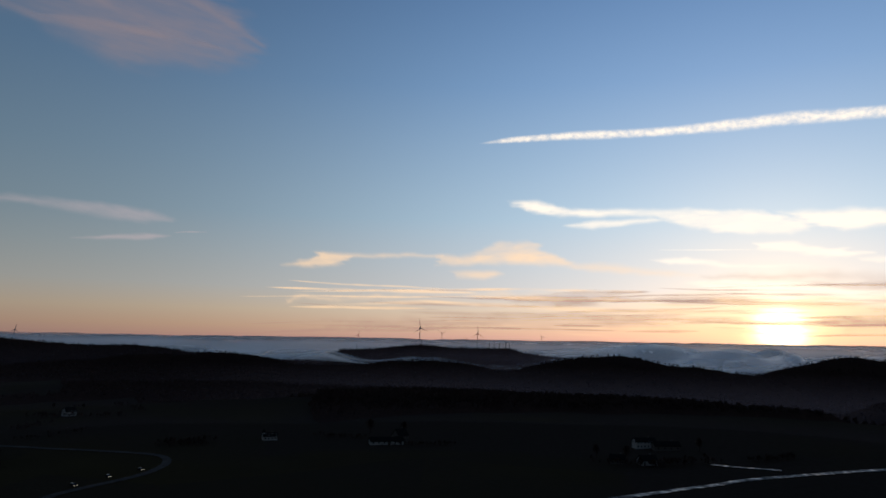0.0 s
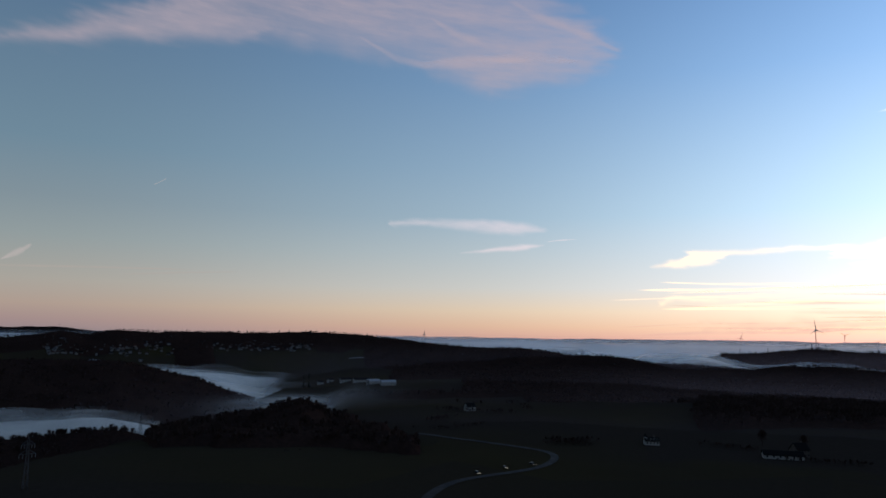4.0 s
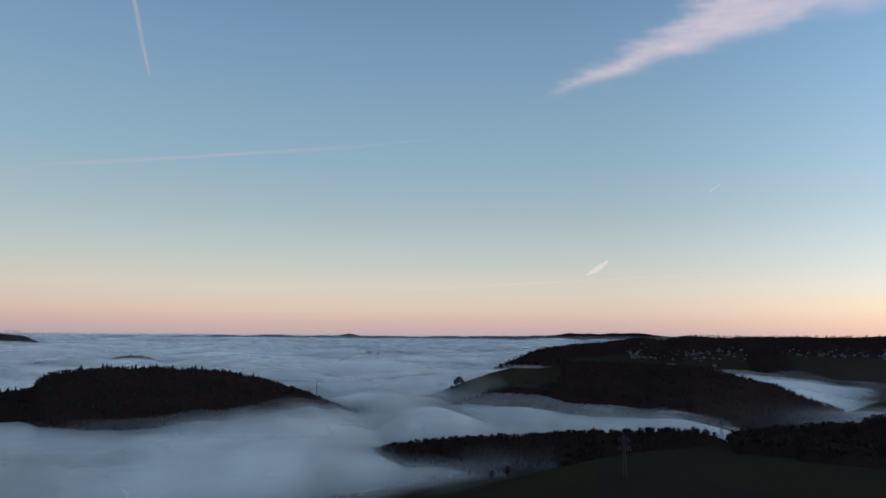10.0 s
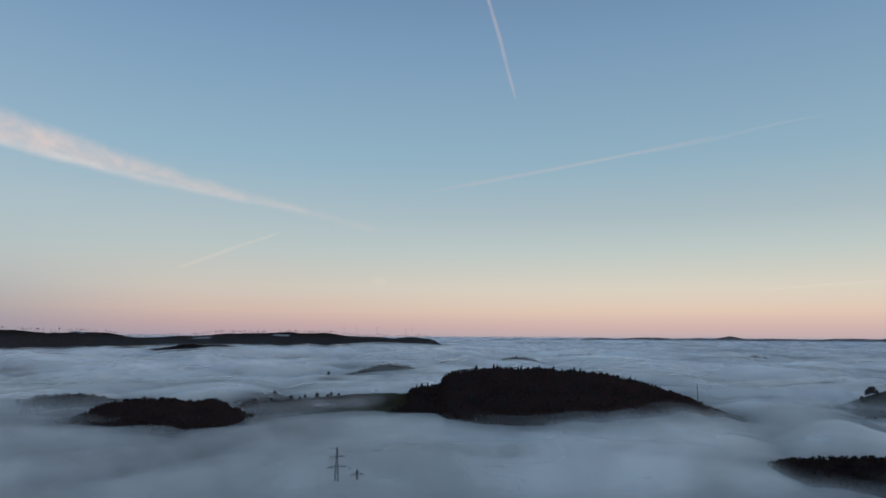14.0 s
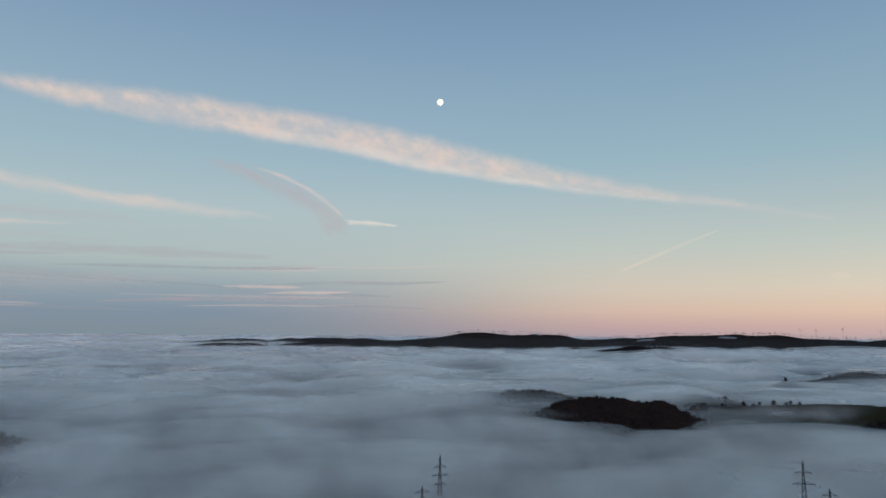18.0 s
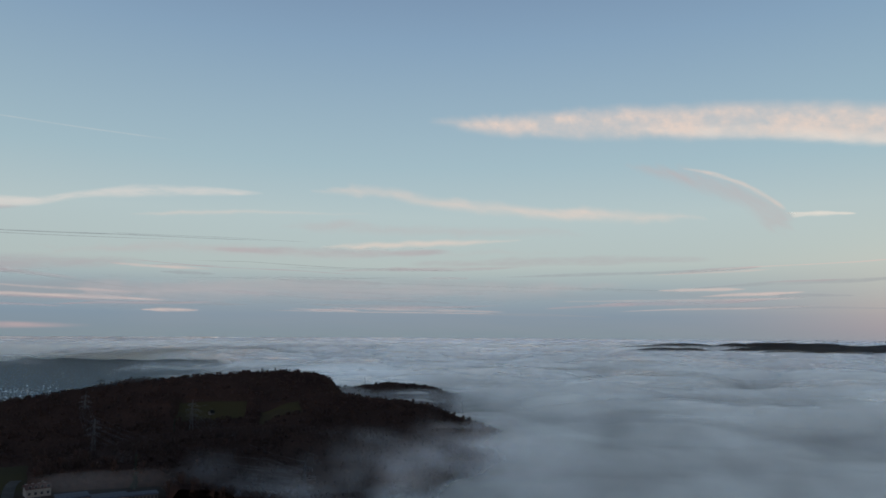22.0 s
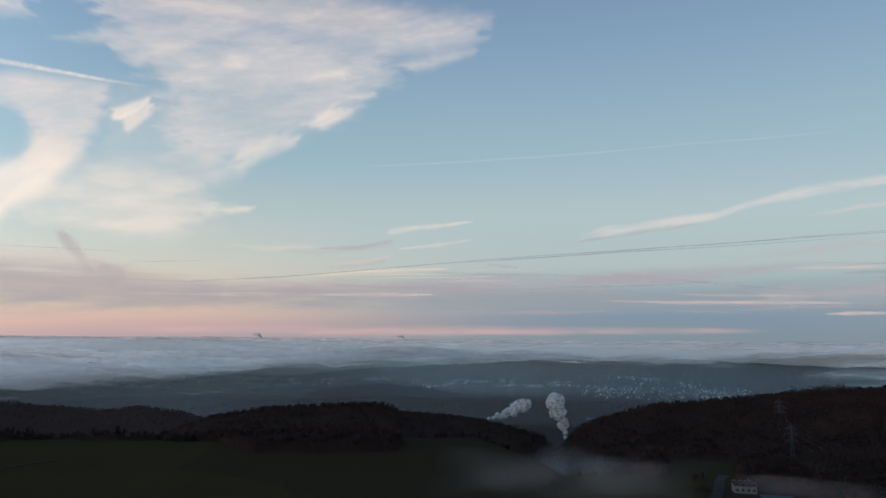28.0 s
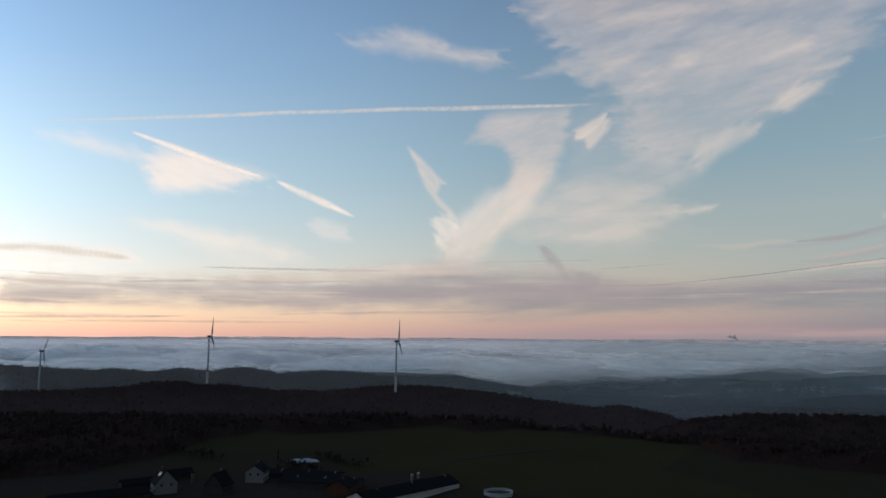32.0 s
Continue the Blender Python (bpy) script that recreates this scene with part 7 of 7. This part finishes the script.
cloud_patch("glow", 0.40, [(286.8, 13.53), (283.1, 13.90), (279.6, 13.04), (277.4, 12.54), (280.7, 11.37), (285.1, 10.67), (285.9, 11.66)], 0.8, 15, 0.5, 0.3)
cloud_patch("glow", 0.42, [(273.9, 9.21), (272.4, 9.41), (270.3, 8.72), (270.3, 7.66), (272.7, 7.75), (273.7, 8.47)], 0.6, 10, 0.5, 0.4)
cloud_patch("glow", 0.55, [(296.8, 6.14), (293.3, 6.67), (289.7, 6.65), (286.4, 6.29), (287.1, 5.41), (292.0, 4.75), (296.7, 4.62)], 0.7, 4, 1, 0.5)
cloud_patch("glow", 0.42, [(288.6, 8.65), (285.5, 8.74), (281.7, 8.55), (278.3, 7.84), (275.3, 7.36), (273.2, 6.23), (275.9, 5.11), (279.3, 5.45), (282.1, 6.50), (285.1, 7.49)], 0.9, 10, 1, 0.5)
cloud_patch("glow", 0.45, [(273.5, 5.02), (268.7, 5.66), (262.8, 5.94), (259.5, 5.80), (262.8, 5.02), (270.2, 4.64)], 0.5, -4, 0.7, 0.4)
cloud_patch("mauve", 0.50, [(296.6, 4.11), (293.1, 4.56), (288.3, 4.52), (282.6, 4.18), (277.0, 4.64), (271.7, 4.31), (262.8, 4.87), (262.8, 2.44), (271.6, 1.76), (280.3, 2.22), (288.2, 2.60), (292.9, 1.67), (296.5, 2.34)], 0.9, 2, 1.6, 0.6, along=0.12)
# cirrus plume that fans out
cloud_patch("rose", 0.55, [(64.3, 19.68), (60.0, 20.54), (55.5, 21.51), (48.8, 22.48), (44.8, 22.93), (39.0, 22.46), (32.8, 22.02), (29.2, 20.66), (26.1, 19.55), (22.7, 20.02), (19.4, 20.40), (16.2, 21.49), (15.1, 22.43), (16.3, 23.68), (19.3, 25.94), (25.1, 29.89), (34.3, 32.39), (44.1, 31.97), (49.9, 27.87), (53.7, 25.18), (56.5, 23.63), (60.5, 21.72), (63.6, 20.44)], 1.5, 6, 0.8, 0.35, along=0.15, label="soft pink plume of cirrus fanning out across the sky")
cloud_patch("rose", 0.35, [(64.3, 19.64), (63.6, 20.36), (60.5, 21.42), (55.5, 22.74), (48.9, 24.19), (44.8, 23.87), (45.9, 22.78), (48.8, 22.40), (55.5, 21.51), (60.0, 20.50)], 0.6, -14, 0.5, 0.4, along=0.15)
cirrus_pale("rose", 0.42, [(37.7, 23.99, 0.14), (34.1, 22.31, 0.35), (31.4, 21.81, 0.35), (25.9, 22.27, 0.35), (22.2, 22.19, 0.14)])
cirrus_pale("rose", 0.42, [(31.6, 25.61, 0.14), (28.8, 24.19, 0.35), (26.0, 23.20, 0.35), (22.2, 22.62, 0.35), (18.7, 22.01, 0.14)])
cirrus_pale("rose", 0.42, [(24.7, 26.83, 0.14), (22.3, 25.57, 0.35), (19.8, 24.66, 0.35), (17.4, 23.47, 0.35), (14.9, 22.32, 0.14)])
cirrus_pale("rose", 0.42, [(32.3, 22.00, 0.14), (27.8, 22.49, 0.35), (23.1, 22.35, 0.35), (18.5, 21.97, 0.14)])
# spread contrail under the moon
cloud_patch("peach", 0.72, [(174.4, 17.62), (170.0, 17.94), (165.7, 18.17), (159.4, 18.28), (153.8, 17.91), (147.9, 17.59), (140.7, 16.40), (133.8, 14.78), (127.4, 13.04), (121.4, 11.49), (114.9, 10.06), (109.3, 8.52), (114.9, 9.78), (121.5, 10.79), (127.4, 11.62), (133.9, 12.64), (140.7, 13.59), (147.8, 14.93), (151.8, 15.32), (156.6, 15.69), (161.2, 15.87), (165.6, 16.29), (169.9, 16.57)], 0.75, 9, 0.45, 0.42, along=0.7, label="wide ragged pink contrail spread into a band of cloud")
cloud_patch("bright", 0.40, [(158.4, 16.71), (147.8, 15.93), (140.7, 14.41), (133.9, 13.22), (127.4, 12.01), (121.5, 11.00), (114.9, 9.90), (121.5, 10.75), (127.4, 11.53), (133.9, 12.55), (140.7, 13.50), (147.8, 14.83), (154.2, 15.52)], 0.35, 9, 0.3, 0.5, along=0.5, label="wide ragged pink contrail spread into a band of cloud")
# low streaks away from the sun
cloud_patch("peach", 0.55, [(184.4, 11.74), (181.1, 12.29), (177.5, 12.15), (174.9, 11.50), (170.9, 11.22), (165.0, 10.49), (162.3, 10.45), (158.1, 10.01), (152.8, 9.30), (158.1, 9.22), (163.2, 9.44), (165.0, 9.61), (169.0, 10.02), (173.7, 10.50), (178.3, 11.43), (181.4, 11.56)], 0.5, 9, 0.5, 0.4)
cloud_patch("mauve", 0.40, [(186.8, 8.78), (182.5, 9.43), (178.7, 9.11), (172.2, 9.09), (165.0, 8.81), (161.4, 8.42), (165.0, 8.09), (174.8, 8.35), (179.9, 8.23), (184.9, 8.48)], 0.5, -3, 0.7, 0.4)
cloud_patch("peach", 0.55, [(183.8, 7.12), (180.9, 7.57), (174.8, 7.93), (167.3, 7.91), (172.1, 7.53), (179.9, 7.15)], 0.28, 0, 0.4, 0.4)
cloud_patch("mauve", 0.50, [(203.1, 6.27), (197.8, 6.98), (192.7, 6.98), (188.3, 7.03), (183.8, 6.95), (177.3, 7.09), (165.0, 6.94), (177.3, 6.51), (183.8, 6.26), (188.2, 6.22), (193.7, 6.34), (197.7, 6.24), (203.1, 5.85)], 0.55, -2, 0.9, 0.5)
cloud_patch("peach", 0.40, [(197.9, 9.11), (193.9, 9.61), (189.6, 9.92), (184.9, 9.98), (180.0, 9.95), (184.9, 9.83), (189.6, 9.68), (195.9, 9.13)], 0.25, -2, 0.3, 0.4)
cloud_patch("mauve", 0.45, [(201.2, 3.75), (191.5, 4.36), (179.8, 4.54), (165.0, 4.41), (158.8, 4.17), (165.0, 3.35), (179.7, 3.08), (191.4, 2.93), (201.1, 2.67)], 0.7, -1, 1.2, 0.5, along=0.1)
cloud_patch("mauve", 0.60, [(158.8, 13.81), (154.3, 13.17), (151.2, 12.09), (148.7, 10.88), (147.2, 9.79), (146.7, 7.99), (148.1, 7.79), (150.2, 10.05), (153.8, 11.60), (157.0, 12.86)], 0.7, 38, 0.5, 0.35)
cirrus("peach", 0.75, [(154.6, 13.26, 0.09), (152.2, 12.65, 0.22), (150.7, 12.00, 0.22), (149.2, 11.16, 0.22), (148.0, 10.33, 0.22), (147.0, 9.40, 0.09)])
cirrus("bright", 0.30, [(147.3, 9.31, 0.06), (145.3, 9.20, 0.16), (142.5, 8.92, 0.06)])
# thin dark lines of contrail shadows, the shade put into the sheets' colour
contrail("shade", 0.50, [(199.7, 7.58, 0.02), (197.8, 7.58, 0.04), (191.0, 7.68, 0.04), (184.3, 7.55, 0.02)])
contrail("shade", 0.55, [(194.1, 5.76, 0.02), (189.4, 5.84, 0.04), (182.3, 5.56, 0.04), (177.3, 5.52, 0.04), (171.8, 5.44, 0.02)])
contrail("shade", 0.40, [(194.6, 4.40, 0.02), (185.9, 4.72, 0.04), (177.3, 4.74, 0.02)])
contrail("shade", 0.40, [(188.8, 3.87, 0.02), (179.8, 3.95, 0.04), (165.0, 3.75, 0.02)])
contrail("shade", 0.40, [(165.0, 4.09, 0.02), (159.7, 3.90, 0.04), (154.0, 3.63, 0.02)])
contrail("shade", 0.80, [(225.5, 6.11, 0.02), (217.6, 6.67, 0.05), (208.3, 7.14, 0.05), (198.1, 7.50, 0.05), (187.3, 7.57, 0.02)])
contrail("shade", 0.40, [(207.5, 4.65, 0.02), (203.2, 4.12, 0.03), (199.6, 3.75, 0.03), (190.9, 2.79, 0.02)])
contrail("shade", 0.50, [(187.0, 5.52, 0.02), (177.8, 5.41, 0.03), (171.4, 5.43, 0.02)])
contrail("shade", 0.45, [(191.0, 4.49, 0.02), (183.0, 4.59, 0.03), (176.3, 4.92, 0.02)])
contrail("shade", 0.40, [(180.4, 4.39, 0.02), (168.2, 4.11, 0.04), (158.5, 3.75, 0.02)])
contrail("shade", 0.80, [(249.5, 3.78, 0.02), (238.7, 4.68, 0.05), (225.7, 6.04, 0.05), (211.2, 6.89, 0.05), (193.0, 7.39, 0.02)])
contrail("shade", 0.45, [(261.0, 6.04, 0.02), (253.7, 6.13, 0.04), (250.2, 6.14, 0.02)])
contrail("shade", 0.40, [(250.2, 5.43, 0.02), (247.9, 5.53, 0.04), (244.5, 5.75, 0.02)])
# clouds about the sun
cloud_patch("blaze", 0.85, [(-5.2, 11.31), (-7.8, 11.30), (-9.9, 10.67), (-13.5, 10.48), (-19.2, 10.42), (-21.7, 10.16), (-24.0, 10.03), (-26.3, 9.48), (-28.2, 8.95), (-27.7, 8.36), (-26.7, 8.06), (-23.2, 8.31), (-20.0, 8.81), (-17.8, 9.44), (-16.7, 9.85), (-9.9, 10.07), (-6.9, 10.46)], 0.35, -3, 0.4, 0.35, label="bright golden cloud glowing as if lit by the low sun")
cloud_patch("blaze", 0.60, [(-9.6, 9.35), (-12.0, 9.68), (-16.7, 9.79), (-17.8, 9.52), (-14.9, 9.26), (-12.0, 8.93)], 0.3, 2, 0.3, 0.35, label="bright golden cloud glowing as if lit by the low sun")
cloud_patch("blaze", 0.80, [(-25.9, 9.75), (-29.5, 9.78), (-32.7, 9.56), (-37.0, 9.02), (-37.0, 8.10), (-32.7, 8.43), (-30.1, 8.14), (-28.2, 8.73)], 0.4, -2, 0.5, 0.4, label="bright golden cloud glowing as if lit by the low sun")
cloud_patch("gold", 0.55, [(13.3, 5.59), (10.9, 6.28), (10.2, 6.97), (7.8, 6.81), (0.1, 6.94), (0.1, 6.70), (7.3, 6.46), (8.2, 5.92), (10.8, 5.56)], 0.35, 3, 0.4, 0.4, label="bright golden cloud glowing as if lit by the low sun")
cloud_patch("gold", 0.62, [(0.7, 6.69), (-2.3, 7.04), (-4.2, 7.91), (-7.2, 8.13), (-8.4, 7.16), (-10.4, 6.25), (-13.5, 6.15), (-17.7, 5.60), (-20.4, 5.24), (-17.7, 5.13), (-12.6, 5.50), (-9.0, 6.01), (-5.4, 6.24), (-2.4, 6.06), (0.7, 6.01)], 0.4, -3, 0.5, 0.5, label="bright golden cloud glowing as if lit by the low sun")
cloud_patch("gold", 0.45, [(-0.5, 5.58), (-3.9, 5.68), (-5.0, 5.36), (-3.3, 4.88), (-1.1, 4.95)], 0.35, 0, 0.3, 0.4, label="bright golden cloud glowing as if lit by the low sun")
cloud_patch("blaze", 0.75, [(-24.1, 7.52), (-26.7, 7.59), (-29.1, 7.13), (-31.7, 6.47), (-30.0, 6.29), (-26.4, 6.76), (-24.2, 7.07)], 0.3, -4, 0.4, 0.4, label="bright golden cloud glowing as if lit by the low sun")
cloud_patch("blaze", 0.70, [(-16.3, 6.41), (-18.9, 6.62), (-23.6, 5.99), (-28.1, 5.77), (-22.1, 5.75), (-17.7, 6.21)], 0.25, -2, 0.4, 0.4, label="bright golden cloud glowing as if lit by the low sun")
cloud_patch("blaze", 0.70, [(-30.5, 6.21), (-32.5, 6.30), (-35.8, 6.08), (-35.8, 5.58), (-32.5, 5.73)], 0.3, 0, 0.4, 0.4, label="bright golden cloud glowing as if lit by the low sun")
cloud_patch("dusky_gold", 0.70, [(-4.8, 3.35), (-9.0, 3.76), (-13.7, 3.75), (-15.0, 3.42), (-12.8, 2.83), (-9.9, 2.60), (-6.6, 3.01)], 0.4, 2, 0.6, 0.5, label="bright golden cloud glowing as if lit by the low sun")
cloud_patch("dusky_gold", 0.50, [(-16.0, 3.37), (-19.1, 3.71), (-23.0, 3.63), (-24.5, 3.11), (-20.4, 2.82), (-17.6, 2.96)], 0.4, 0, 0.6, 0.5, label="bright golden cloud glowing as if lit by the low sun")
cloud_patch("dusky_gold", 0.60, [(-28.1, 1.75), (-30.3, 2.25), (-32.3, 2.45), (-35.6, 2.49), (-35.5, 1.02), (-32.3, 1.04), (-30.2, 1.08)], 0.6, 4, 0.8, 0.5, label="bright golden cloud glowing as if lit by the low sun")
cloud_patch("dusky_gold", 0.45, [(-20.4, 5.13), (-25.6, 5.36), (-32.5, 5.09), (-35.8, 4.96), (-35.7, 4.17), (-32.4, 4.27), (-26.8, 4.59)], 0.6, 0, 0.8, 0.5, label="bright golden cloud glowing as if lit by the low sun")
cloud_patch("dusky_gold", 0.45, [(9.1, 1.30), (0.0, 1.92), (-9.0, 2.20), (-17.6, 1.98), (-17.6, 1.26), (-9.0, 0.86), (0.0, 0.71), (9.0, 0.70)], 0.7, 0, 1.2, 0.6, label="bright golden cloud glowing as if lit by the low sun")
cloud_patch("gold", 0.50, [(12.7, 3.08), (0.1, 3.95), (-12.0, 4.07), (-23.0, 3.79), (-23.0, 3.46), (-12.0, 3.65), (0.1, 3.53), (12.7, 2.85)], 0.4, 0, 1, 0.6, label="bright golden cloud glowing as if lit by the low sun")
cloud_patch("blush", 0.42, [(34.3, 9.37), (33.0, 9.46), (30.8, 9.58), (27.9, 9.57), (24.7, 9.54), (22.8, 9.20), (21.3, 8.81), (23.3, 8.34), (25.9, 8.43), (28.8, 8.75), (31.2, 9.08), (34.3, 8.97)], 0.4, 7, 0.4, 0.3)
cloud_patch("blush", 0.60, [(28.4, 6.84), (25.8, 7.28), (23.5, 7.62), (21.6, 7.53), (23.2, 7.14), (26.2, 6.88)], 0.22, 0, 0.2, 0.3)
cirrus("blush", 0.50, [(21.5, 7.77, 0.02), (20.3, 7.91, 0.06), (18.9, 7.97, 0.02)])
contrail("blaze", 0.60, [(-16.9, 7.25, 0.02), (-20.5, 7.16, 0.06), (-24.4, 7.06, 0.02)])

# fine streaks low over the horizon
srng = random.Random(5)
for a0, a1, e0, e1, n, tones in ((-38, 8, 0.5, 4.4, 46, ("gold", "gold", "ember", "dusky_gold")), (-40, -6, 0.6, 3.6, 40, ("gold", "ember", "dusky_gold")), (146, 223, 1.8, 5.5, 50, ("dusk", "pink", "haze")),
                                 (223, 297, 2.6, 5.6, 22, ("dusk", "pink", "warm")), (262, 300, 0.8, 3.2, 12, ("warm", "dusk"))):
    for k in range(n):
        a, e = srng.uniform(a0, a1), srng.uniform(e0, e1)
        ln, wd, tilt = srng.uniform(4, 20), srng.uniform(0.04, 0.2), srng.uniform(-0.02, 0.02)
        cirrus(srng.choice(tones), srng.uniform(0.35, 0.8), [(a - ln / 2, e - tilt * ln, 0.3 * wd), (a - ln / 5, e - tilt * ln / 4, wd), (a + ln / 6, e + 0.05 * wd, wd), (a + ln / 2, e + tilt * ln, 0.3 * wd)])

moon_bm = bmesh.new()
bmesh.ops.create_uvsphere(moon_bm, u_segments=32, v_segments=16, radius=1.0)
moon_me = bpy.data.meshes.new("moon")
moon_bm.to_mesh(moon_me)
moon_bm.free()


def moon_surface(node):
    co = node("ShaderNodeTexCoord").outputs["Object"]
    n = node("ShaderNodeTexNoise", Vector=co, Scale=1.6, Detail=5.0).outputs[0]
    em = node("ShaderNodeEmission", Color=mix_col(node, n, (0.75, 0.74, 0.72), (1.3, 1.27, 1.2)), Strength=1.1)
    node("ShaderNodeOutputMaterial", Surface=em.outputs[0])


moon_me.materials.append(material("moon_surface", moon_surface))
moon = new("moon", moon_me)
ma, me_ = radians(139.22), radians(18.98)
moon.matrix_world = Matrix.LocRotScale((-math.sin(ma) * math.cos(me_) * 4760, math.cos(ma) * math.cos(me_) * 4760, EYE_Z + math.sin(me_) * 4760), None, (21.5,) * 3)
tagged(moon, "small round white full moon in the pale sky", "moon", kind="structure")
